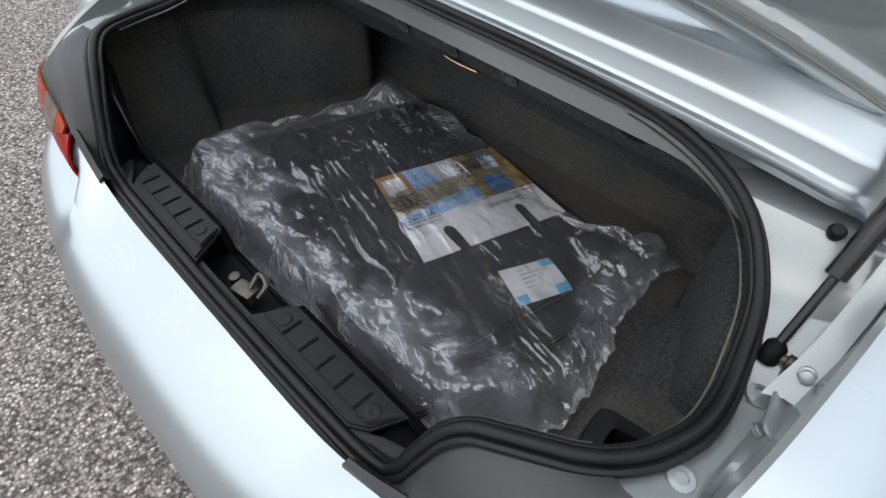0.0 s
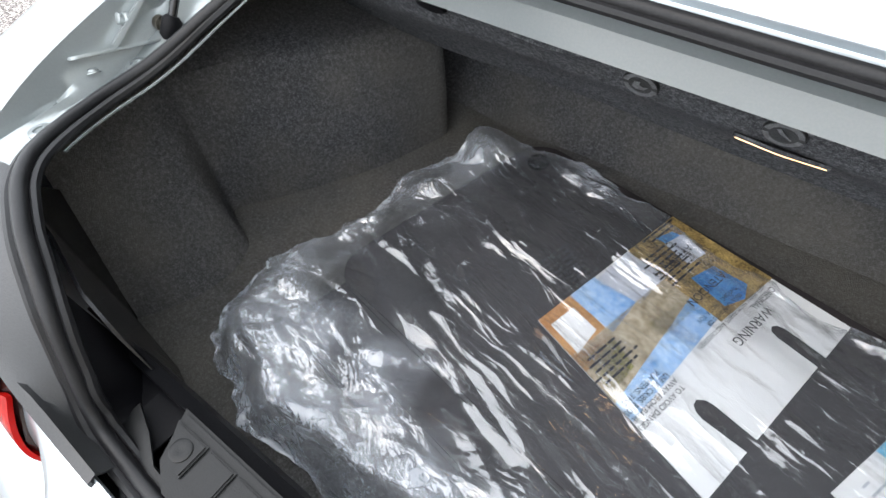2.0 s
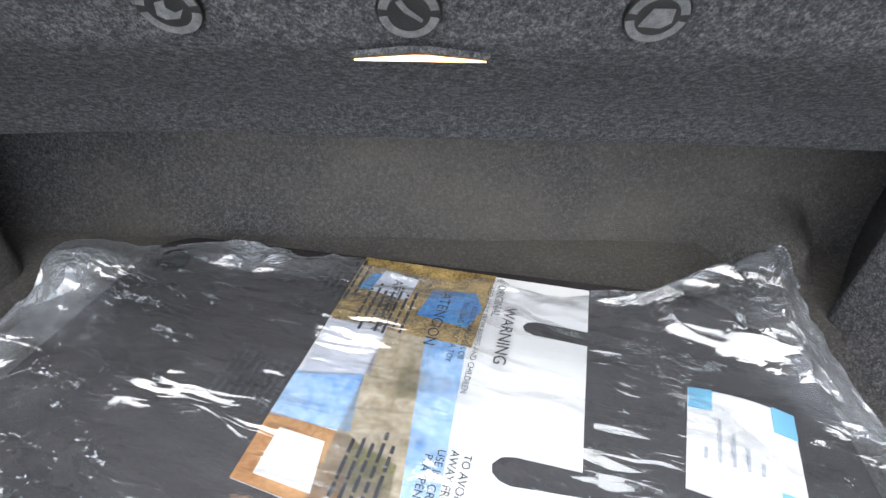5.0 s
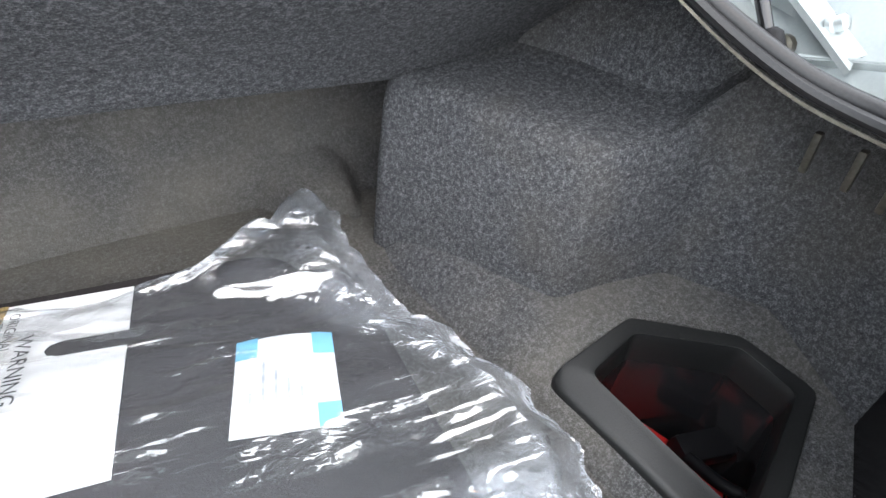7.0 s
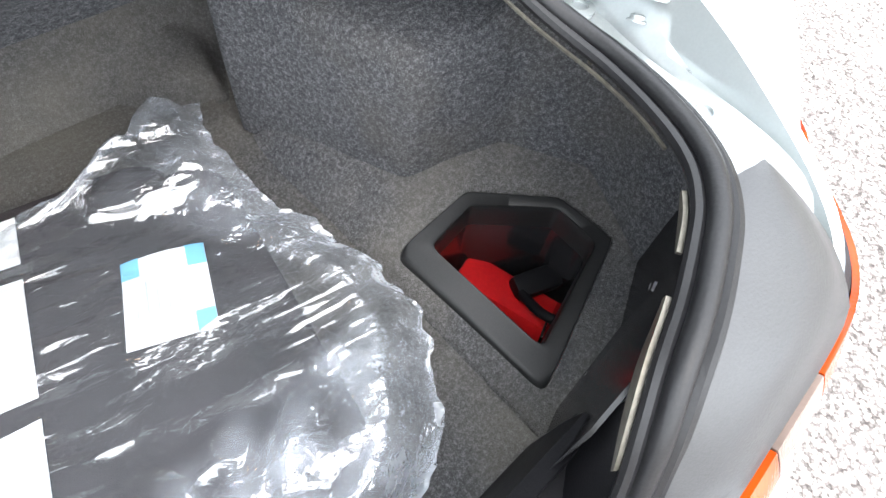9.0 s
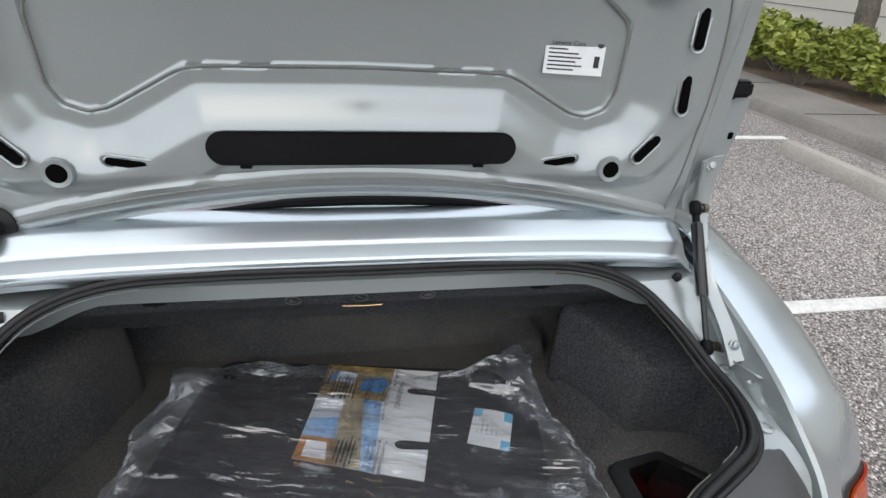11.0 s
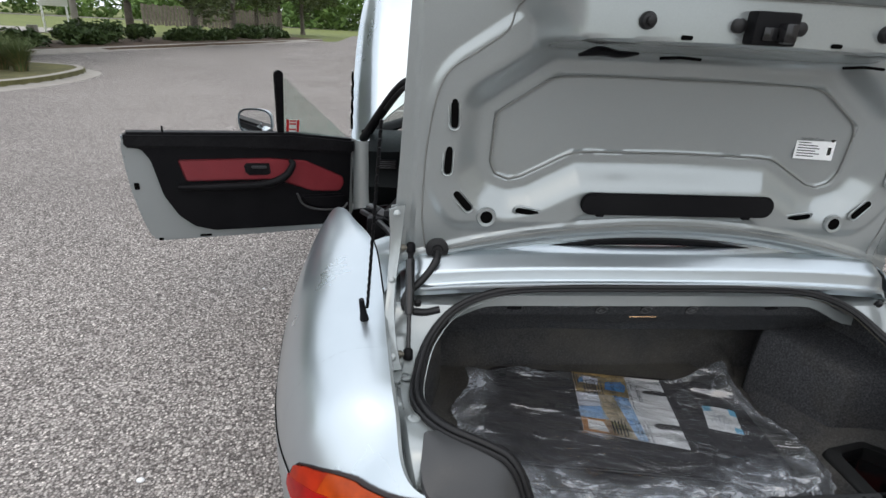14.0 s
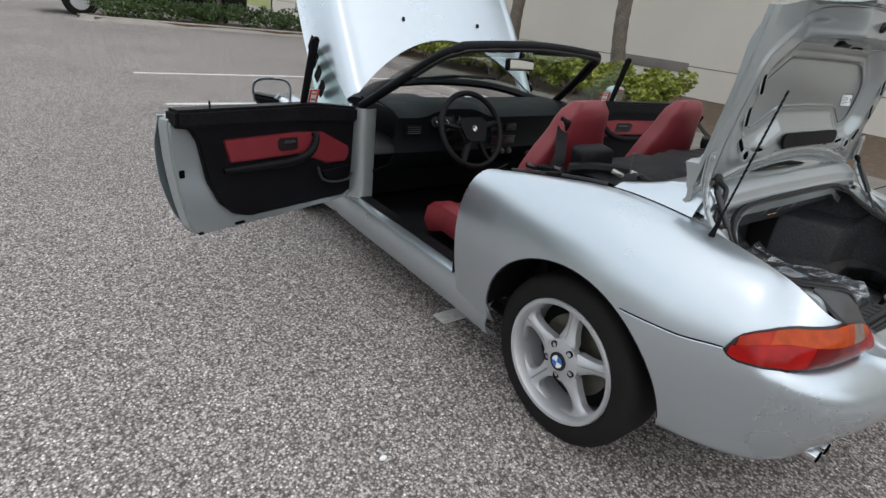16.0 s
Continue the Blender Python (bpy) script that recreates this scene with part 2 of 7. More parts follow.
def film_mat(name, tint, least, rough):
    """Clear crumpled polythene: sharp creases drawn out into long folds, milky where the sheet is gathered."""
    m = bpy.data.materials.new(name)
    m.use_nodes = True
    n = m.node_tree.nodes
    n.remove(n["Principled BSDF"])

    def calc(op, a, b=None):
        k = node(m, "Math")
        k.operation = op
        for i, v in enumerate((a, b)):
            if hasattr(v, "links"):
                link(m, v, k.inputs[i])
            elif v is not None:
                k.inputs[i].default_value = v
        return k.outputs[0]

    milk = node(m, "Attribute")
    milk.attribute_name = "milk"
    grain = noise_tex(m, 7.0, 3)
    bend = node(m, "VectorMath")
    bend.operation = "MULTIPLY_ADD"
    bend.inputs[1].default_value = (0.035, 0.035, 0.035)
    link(m, grain.outputs["Color"], bend.inputs[0])
    link(m, coords(m), bend.inputs[2])

    def ridge(sx, sy, turn, detail, sharp):
        """Creases: bright where the noise crosses its middle."""
        mp = node(m, "Mapping")
        mp.vector_type = "TEXTURE"
        mp.inputs["Rotation"].default_value = (0, 0, radians(turn))
        mp.inputs["Scale"].default_value = (1 / sx, 1 / sy, 0.05)
        link(m, bend.outputs[0], mp.inputs["Vector"])
        t = node(m, "TexNoise", Scale=1.0, Detail=detail, Roughness=0.5)
        link(m, mp.outputs[0], t.inputs["Vector"])
        r = calc("ABSOLUTE", calc("SUBTRACT", t.outputs[0], 0.5))
        return calc("SUBTRACT", 1.0, calc("MULTIPLY", calc("POWER", calc("MULTIPLY", r, 2.0), sharp), 1.0))

    def facets(sx, sy, turn):
        """Small pyramids: flat facets that meet in straight creases."""
        mp = node(m, "Mapping")
        mp.vector_type = "TEXTURE"
        mp.inputs["Rotation"].default_value = (0, 0, radians(turn))
        mp.inputs["Scale"].default_value = (1 / sx, 1 / sy, 0.05)
        link(m, bend.outputs[0], mp.inputs["Vector"])
        t = node(m, "TexVoronoi", Scale=1.0)
        t.distance = "CHEBYCHEV"
        link(m, mp.outputs[0], t.inputs["Vector"])
        return t.outputs["Distance"]

    def patches(scale, seed, low, high):
        """Where the sheet is drawn into folds, and where it lies calm."""
        shift = node(m, "VectorMath")
        shift.operation = "ADD"
        shift.inputs[1].default_value = (seed, seed, seed)
        link(m, coords(m), shift.inputs[0])
        t = node(m, "TexNoise", Scale=scale, Detail=2.0)
        link(m, shift.outputs[0], t.inputs["Vector"])
        k = node(m, "MapRange")
        for key, v in (("From Min", low), ("From Max", high), ("To Min", 0.06), ("To Max", 1.0)):
            k.inputs[key].default_value = v
        link(m, t.outputs[0], k.inputs[0])
        return k.outputs[0]

    gathered = milk.outputs["Fac"]
    folds = calc("MULTIPLY", calc("MULTIPLY", calc("ADD", facets(1.7, 12, -18), calc("MULTIPLY", ridge(1.5, 11, -18, 3.0, 0.9), 0.35)), patches(3.5, 2.0, 0.38, 0.6)), 0.04)
    pleats = calc("MULTIPLY", calc("MULTIPLY", calc("ADD", facets(2.6, 36, -26), calc("MULTIPLY", facets(5, 66, -12), 0.8)), patches(6.0, 7.0, 0.44, 0.66)), 0.0085)
    crumples = calc("MULTIPLY", calc("MULTIPLY", calc("ADD", facets(20, 31, 12), calc("MULTIPLY", facets(48, 66, -35), 0.4)), calc("ADD", gathered, 0.07)), 0.024)
    fine = calc("MULTIPLY", calc("MULTIPLY", ridge(80, 130, -40, 1.0, 0.8), calc("ADD", calc("MULTIPLY", gathered, 0.6), calc("MULTIPLY", patches(9.0, 4.0, 0.5, 0.7), 0.25))), 0.0035)
    height = calc("ADD", calc("ADD", folds, pleats), calc("ADD", crumples, fine))
    bump = node(m, "Bump", Strength=1.0, Distance=1.0)
    link(m, height, bump.inputs["Height"])
    clear = node(m, "BsdfTransparent", Color=(*tint, 1))
    shine = node(m, "BsdfGlossy", Color=(1, 1, 1, 1), Roughness=rough)
    milky = node(m, "BsdfDiffuse", Color=(0.72, 0.78, 0.86, 1))
    facing = node(m, "LayerWeight", Blend=0.5)
    for b in (shine, facing):
        link(m, bump.outputs[0], b.inputs["Normal"])
    gl = node(m, "MapRange")
    for key, v in (("From Min", 0.25), ("From Max", 1.0), ("To Min", least), ("To Max", 0.75)):
        gl.inputs[key].default_value = v
    link(m, facing.outputs["Facing"], gl.inputs[0])
    a, b = node(m, "MixShader"), node(m, "MixShader")
    link(m, calc("ADD", calc("MULTIPLY", milk.outputs["Fac"], 0.36), 0.05), a.inputs[0])
    link(m, clear.outputs[0], a.inputs[1])
    link(m, milky.outputs[0], a.inputs[2])
    link(m, gl.outputs[0], b.inputs[0])
    link(m, a.outputs[0], b.inputs[1])
    link(m, shine.outputs[0], b.inputs[2])
    link(m, b.outputs[0], n["Material Output"].inputs[0])
    return m


FILM = film_mat("polythene_film", (0.95, 0.96, 0.97), 0.16, 0.07)


def lens_mat(name, color):
    m = material(name, color, 0.1, 0, 0.0, 0.3)
    w = node(m, "TexWave", Scale=85.0)
    link(m, coords(m), w.inputs["Vector"])
    set_bump(m, w.outputs[0], 0.12, 0.0006)
    set_color(m, mixed(m, ramp(m, noise_tex(m, 26, 3).outputs[0], [(0.35, (0, 0, 0)), (0.7, (0.6, 0.6, 0.6))]), color, tuple(0.35 * c for c in color)))
    return m


LENS_RED, LENS_DEEP, LENS_BLEND, LENS_AMBER, LENS_CLEAR = lens_mat("red_lens", (0.36, 0.004, 0.003)), lens_mat("deep_red_lens", (0.17, 0.002, 0.004)), lens_mat("red_amber_lens", (0.42, 0.022, 0.002)), lens_mat("amber_lens", (0.46, 0.055, 0.002)), lens_mat("clear_lens", (0.22, 0.165, 0.14))
LENS_DARK = material("dark_lamp_housing", (0.012, 0.004, 0.004), 0.25)
LAMP_ON = material("lit_lamp", (1, 0.7, 0.4), 0.5)
LAMP_ON.node_tree.nodes["Principled BSDF"].inputs["Emission Color"].default_value = (1, 0.55, 0.25, 1)
LAMP_ON.node_tree.nodes["Principled BSDF"].inputs["Emission Strength"].default_value = 1.5


# ---- mesh tools ----
def thing(name, label, category, group="", at=(0, 0, 0)):
    ob = new(name)
    ob.location = at
    return tagged(ob, label, category, group)


def mesh_part(name, verts, faces, mat, parent=None, label="", smooth=True):
    me = bpy.data.meshes.new(name)
    me.from_pydata([tuple(v) for v in verts], [], [tuple(f) for f in faces])
    me.materials.append(mat)
    me.validate()
    bm = bmesh.new()
    bm.from_mesh(me)
    bmesh.ops.recalc_face_normals(bm, faces=bm.faces)
    bm.to_mesh(me)
    bm.free()
    if smooth:
        me.shade_smooth()
        me.set_sharp_from_angle(angle=radians(42))
    ob = new(name, me)
    if parent is not None:
        ob.parent = parent
    if label:
        ob["label"] = label
    return ob


def part(name, bm, mat, parent=None, label="", smooth=True):
    me = bpy.data.meshes.new(name)
    bm.to_mesh(me)
    bm.free()
    me.materials.append(mat)
    if smooth:
        me.shade_smooth()
        me.set_sharp_from_angle(angle=radians(42))
    ob = new(name, me)
    if parent is not None:
        ob.parent = parent
    if label:
        ob["label"] = label
    return ob


def box_bm(size, bevel=0.0, m=None, seg=2):
    bm = bmesh.new()
    bmesh.ops.create_cube(bm, size=1)
    bmesh.ops.scale(bm, vec=size, verts=bm.verts)
    if bevel:
        bmesh.ops.bevel(bm, geom=bm.edges[:], offset=bevel, segments=seg, affect="EDGES", profile=0.6)
    if m is not None:
        bm.transform(m)
    return bm


def box(name, center, size, mat, parent=None, label="", bevel=0.004, turn=(0, 0, 0), seg=2):
    return part(name, box_bm(size, bevel, pose(*center, *turn), seg), mat, parent, label)


def prism_bm(outline, depth, bevel=0.0, m=None, seg=2):
    """The outline (x, y) drawn out along z from 0 to depth, with rounded rims."""
    bm = bmesh.new()
    f = bm.faces.new([bm.verts.new((x, y, 0)) for x, y in outline])
    bm.normal_update()
    r = bmesh.ops.extrude_face_region(bm, geom=[f])
    bmesh.ops.translate(bm, vec=(0, 0, depth), verts=[v for v in r["geom"] if isinstance(v, bmesh.types.BMVert)])
    bmesh.ops.recalc_face_normals(bm, faces=bm.faces)
    if bevel:
        rim = [e for e in bm.edges if abs(e.verts[0].co.z - e.verts[1].co.z) < 1e-6]
        bmesh.ops.bevel(bm, geom=rim, offset=bevel, segments=seg, affect="EDGES")
    if m is not None:
        bm.transform(m)
    return bm


def lathe_bm(profile, n=32, m=None, caps=True):
    """(radius, height) turned about z."""
    bm = bmesh.new()
    rings = []
    for r, z in profile:
        rings.append([bm.verts.new((max(r, 1e-4) * math.cos(2 * math.pi * i / n), max(r, 1e-4) * math.sin(2 * math.pi * i / n), z)) for i in range(n)])
    for a, b in zip(rings, rings[1:]):
        for i in range(n):
            bm.faces.new((a[i], a[(i + 1) % n], b[(i + 1) % n], b[i]))
    for ring in (rings[0], rings[-1]) if caps else ():
        bm.faces.new(ring)
    bmesh.ops.recalc_face_normals(bm, faces=bm.faces)
    if m is not None:
        bm.transform(m)
    return bm


def smooth_path(points, n):
    """A Catmull-Rom curve through the points, n samples."""
    p = np.array(points, float)
    p = np.vstack([2 * p[0] - p[1], p, 2 * p[-1] - p[-2]])
    out = []
    for s in np.linspace(0, len(points) - 1, n):
        i = min(int(s), len(points) - 2)
        f = s - i
        a, b, c, d = p[i:i + 4]
        out.append(0.5 * (2 * b + (c - a) * f + (2 * a - 5 * b + 4 * c - d) * f * f + (3 * b - a - 3 * c + d) * f ** 3))
    return np.array(out)


def tube_bm(path, radius, n=10, squash=1.0, closed=False):
    """A round bar along the path; radius one number or one for each point."""
    path = [Vector(p) for p in path]
    radius = [float(r) for r in radius] if hasattr(radius, "__len__") else [float(radius)] * len(path)
    bm, rings, up = bmesh.new(), [], Vector((0, 0, 1))
    for i, p in enumerate(path):
        a, b = (path[i - 1], path[(i + 1) % len(path)]) if closed else (path[max(0, i - 1)], path[min(len(path) - 1, i + 1)])
        t = (b - a).normalized()
        side = t.cross(up)
        side = side.normalized() if side.length > 0.05 else t.cross(Vector((1, 0, 0))).normalized()
        over = side.cross(t)
        rings.append([bm.verts.new(p + radius[i] * (math.cos(k) * side + squash * math.sin(k) * over)) for k in (2 * math.pi * j / n for j in range(n))])
    pairs = list(zip(rings, rings[1:])) + ([(rings[-1], rings[0])] if closed else [])
    for a, b in pairs:
        for j in range(n):
            bm.faces.new((a[j], a[(j + 1) % n], b[(j + 1) % n], b[j]))
    if not closed:
        bm.faces.new(rings[0]), bm.faces.new(rings[-1])
    bmesh.ops.recalc_face_normals(bm, faces=bm.faces)
    return bm


def tube(name, path, radius, mat, parent=None, label="", n=10, squash=1.0, closed=False):
    return part(name, tube_bm(path, radius, n, squash, closed), mat, parent, label)


def sheet(rows, thick=0.0, along=None):
    """Vertices and faces of a net of points (rows x columns x 3), given a thickness inwards."""
    rows = np.array(rows, float)
    a, b = rows.shape[:2]
    q = [(i * b + j, i * b + j + 1, (i + 1) * b + j + 1, (i + 1) * b + j) for i in range(a - 1) for j in range(b - 1)]
    v = rows.reshape(-1, 3)
    if not thick:
        return v, q
    if along is None:
        du, dv = np.gradient(rows, axis=0), np.gradient(rows, axis=1)
        nrm = np.cross(du, dv)
        nrm /= np.maximum(np.linalg.norm(nrm, axis=2, keepdims=True), 1e-9)
    else:
        nrm = np.broadcast_to(np.array(along, float), rows.shape)
    v = np.vstack([v, (rows + thick * nrm).reshape(-1, 3)])
    k = a * b
    q = q + [tuple(k + i for i in reversed(f)) for f in q]
    rim = [i for i in range(b)] + [i * b + b - 1 for i in range(1, a)] + [(a - 1) * b + j for j in range(b - 2, -1, -1)] + [i * b for i in range(a - 2, 0, -1)]
    q += [(rim[i], rim[(i + 1) % len(rim)], k + rim[(i + 1) % len(rim)], k + rim[i]) for i in range(len(rim))]
    return v, q


def net(name, rows, mat, parent=None, label="", thick=0.0, along=None):
    v, q = sheet(rows, thick, along)
    return mesh_part(name, v, q, mat, parent, label)


def flip(rows):
    """The same net on the car's other side."""
    r = np.array(rows, float)[::-1].copy()
    r[..., 0] *= -1
    return r


def smoothstep(a, b, x):
    t = np.clip((x - a) / (b - a), 0, 1)
    return t * t * (3 - 2 * t)


def words(name, text, size, m, mat, parent, label=""):
    cu = bpy.data.curves.new(name, "FONT")
    cu.body, cu.size, cu.align_x, cu.align_y = text, size, "CENTER", "CENTER"
    tmp = bpy.data.objects.new("tmp", cu)
    scene.collection.objects.link(tmp)
    me = bpy.data.meshes.new_from_object(tmp.evaluated_get(bpy.context.evaluated_depsgraph_get()))
    bpy.data.objects.remove(tmp)
    bm = bmesh.new()
    bm.from_mesh(me)
    bm.transform(m)
    return part(name, bm, mat, parent, label, False)


# ---- the car: body ----
car = thing("roadster", "silver two-seat roadster with red seats, doors and lids open", "car", at=(0.01, 0, 0))
def thing_part(name, label):
    ob = new(name)
    ob.parent = car
    ob["label"] = label
    return ob


WHEEL_Y, WHEEL_Z, ARCH = 0.795, 0.297, 0.362


def resample(line, n):
    d = np.r_[0, np.cumsum(np.linalg.norm(np.diff(line, axis=0), axis=1))]
    s = np.linspace(0, d[-1], n)
    return np.stack([np.interp(s, d, line[:, c]) for c in range(3)], 1)


def at_stations(path, where):
    return np.stack([np.interp(where, np.linspace(0, 1, len(path)), path[:, c]) for c in range(path.shape[1])], 1)


# plan of the widest line and of the upper inner edge, from the door opening round to the tail's middle
WIDE = smooth_path([(-0.825, 1.385), (-0.848, 1.15), (-0.856, 0.9), (-0.842, 0.65), (-0.806, 0.45), (-0.735, 0.275), (-0.62, 0.13), (-0.45, 0.055), (-0.2, 0.02), (0, 0.012)], 200)
EDGE = smooth_path([(-0.724, 1.292, 0.816), (-0.685, 1.1, 0.85), (-0.625, 0.86, 0.878), (-0.6, 0.63, 0.868), (-0.588, 0.45, 0.838), (-0.574, 0.31, 0.8), (-0.548, 0.195, 0.741), (-0.42, 0.168, 0.71), (-0.27, 0.15, 0.645), (0, 0.148, 0.638)], 200)
# stations along the skin, closer where the wheel arch ends stand upright
STATION = [0.0]
while STATION[-1] < 1:
    _d = abs(abs(np.interp(STATION[-1], np.linspace(0, 1, 200), WIDE[:, 1]) - WHEEL_Y) - ARCH)
    STATION.append(min(1.0, STATION[-1] + (0.0012 if _d < 0.012 else 0.005 if _d < 0.05 else 0.014)))
WIDE, EDGE = at_stations(WIDE, STATION), at_stations(EDGE, STATION)


# foot of the tail lamp, on the shelf above the bumper, by station
FOOT_S = [0.5, 0.571, 0.613, 0.655, 0.697, 0.739, 0.781, 0.823, 0.86]
FOOT_X = [-0.75, -0.712, -0.664, -0.612, -0.55, -0.485, -0.42, -0.362, -0.31]
FOOT_Y = [0.34, 0.252, 0.212, 0.19, 0.172, 0.161, 0.154, 0.153, 0.15]


def pieces(k):
    """A section of the outer skin in two pieces: edge to lamp foot, lamp foot over the bumper's crest to the bottom."""
    st = STATION[k]
    tail = float(smoothstep(0.55, 0.83, st))
    zw, low = 0.56 - 0.07 * tail, 0.3 + 0.015 * tail - 0.03 * float(smoothstep(0.4, 0.2, st))
    e, w = np.array(EDGE[k]), np.array([*WIDE[k], zw])
    out = w - e
    out[2] = 0
    c1 = e + out * (0.62 - 0.1 * tail) + np.array([0, 0, 0.02 * (1 - tail) - 0.03 * tail])
    c2 = w + np.array([0, 0, (e[2] - zw) * (0.62 - 0.1 * tail)])
    up = np.array([(1 - s) ** 3 * e + 3 * (1 - s) ** 2 * s * c1 + 3 * (1 - s) * s * s * c2 + s ** 3 * w for s in np.linspace(0, 1, 41)])
    out /= max(np.linalg.norm(out), 1e-6)
    foot, mid = w - out * (0.04 + 0.045 * tail), w - out * 0.002
    foot[2], mid[2] = low, 0.5 * (zw + low) + 0.02
    down = np.array([(1 - s) ** 2 * w + 2 * (1 - s) * s * mid + s * s * foot for s in np.linspace(0, 1, 24)[1:]] + [foot - out * 0.03 + np.array([0, 0, -0.012])])
    f = min(0.999, max(0.3, float(np.interp(0.606, up[::-1, 2], np.linspace(1, 0, 41)))))
    i = int(f * 40)
    a, b = up[:i + 1], up[i + 1:]
    knee = up[i] + (up[i + 1] - up[i]) * (f * 40 - i)
    a = np.vstack([a, knee])
    step = float(smoothstep(0.52, 0.6, st) * (1 - smoothstep(0.825, 0.865, st)))
    if step > 0:
        foot_p = np.array([np.interp(st, FOOT_S, FOOT_X), np.interp(st, FOOT_S, FOOT_Y), 0.606])
        foot_p = knee * (1 - step) + foot_p * step
        s = np.linspace(0, 1, len(a))[:, None]
        face = e * (1 - s) + foot_p * s + np.array([*(out[:2] * 0.02), 0]) * np.sin(s * math.pi)
        a = a * (1 - step) + face * step
        n = 14
        s = np.linspace(0, 1, n)[:, None]
        g1, g2 = foot_p + 0.6 * (w - foot_p) * np.array([1, 1, 0.05]), w + np.array([0, 0, 0.6 * (0.606 - zw)])
        shelf_b = (1 - s) ** 3 * foot_p + 3 * (1 - s) ** 2 * s * g1 + 3 * (1 - s) * s * s * g2 + s ** 3 * w
        old = resample(np.vstack([knee, b]), n)
        b = (old * (1 - step) + shelf_b * step)[1:]
    return a, np.vstack([a[-1], b, down])


def skin_line(k):
    a, b = pieces(k)
    return np.vstack([a, b[1:]])


def clipped(line, stop):
    below = np.where(line[:, 2] < stop)[0]
    if not len(below) or below[0] == 0:
        return line
    i = below[0]
    f = (line[i - 1, 2] - stop) / (line[i - 1, 2] - line[i, 2])
    return np.vstack([line[:i], line[i - 1] * (1 - f) + line[i] * f])


SKIN, SKIN_ROWS = [], []
for k in range(len(STATION)):
    dy = abs(WIDE[k][1] - WHEEL_Y)
    line = skin_line(k)
    if STATION[k] > 0.3 and dy >= ARCH:
        a, b = pieces(k)
        if k and abs(WIDE[k - 1][1] - WHEEL_Y) < ARCH:
            SKIN_ROWS.append(resample(line, 40))
        SKIN.append(np.vstack([resample(a, 16), resample(b, 25)[1:]]))
        SKIN_ROWS.append(SKIN[-1])
        continue
    if dy < ARCH:
        line = clipped(line, WHEEL_Z + math.sqrt(ARCH ** 2 - dy ** 2))
    SKIN.append(resample(line, 40))
    SKIN_ROWS.append(SKIN[-1])
SKIN, SKIN_ROWS = np.array(SKIN), np.array(SKIN_ROWS)
for rows in (SKIN_ROWS, flip(SKIN_ROWS)):
    net("rear_quarter_panel", rows, PAINT, car, "silver painted rear wing and bumper half", 0.004)
# the seam between wing and bumper, from the arch to the lamp
def skin_at_z(k, z):
    line = skin_line(k)
    i = max(1, int(np.argmax(line[:, 2] < z)))
    f = (line[i - 1, 2] - z) / (line[i - 1, 2] - line[i, 2])
    return line[i - 1] * (1 - f) + line[i] * f


_seam = [skin_at_z(k, 0.622 + 0.012 * float(smoothstep(0.45, 0.33, WIDE[k][1]))) for k in range(len(STATION)) if 0.325 < WIDE[k][1] < 0.612 and STATION[k] < 0.6]
for side in (1, -1):
    tube("bumper_seam", [(side * p[0], p[1], p[2]) for p in _seam], 0.0022, SEAM, car, n=6)
    tube("bumper_edge", [(side * (p[0] - 0.0006), p[1], p[2] - 0.0042) for p in _seam], 0.0022, PAINT, car, n=6)

# wheel arch lips and dark wells
for side in (1, -1):
    lip = [(SKIN[k][-1] * (side, 1, 1)) for k in range(len(STATION)) if abs(WIDE[k][1] - WHEEL_Y) < ARCH and STATION[k] < 0.6]
    rows = np.array([[p, p + np.array([side * 0.03, 0, 0.006]), p + np.array([side * 0.2, 0, 0.02])] for p in lip])
    net("wheel_arch", rows, BLACK, car, "dark wheel arch liner", 0.004)


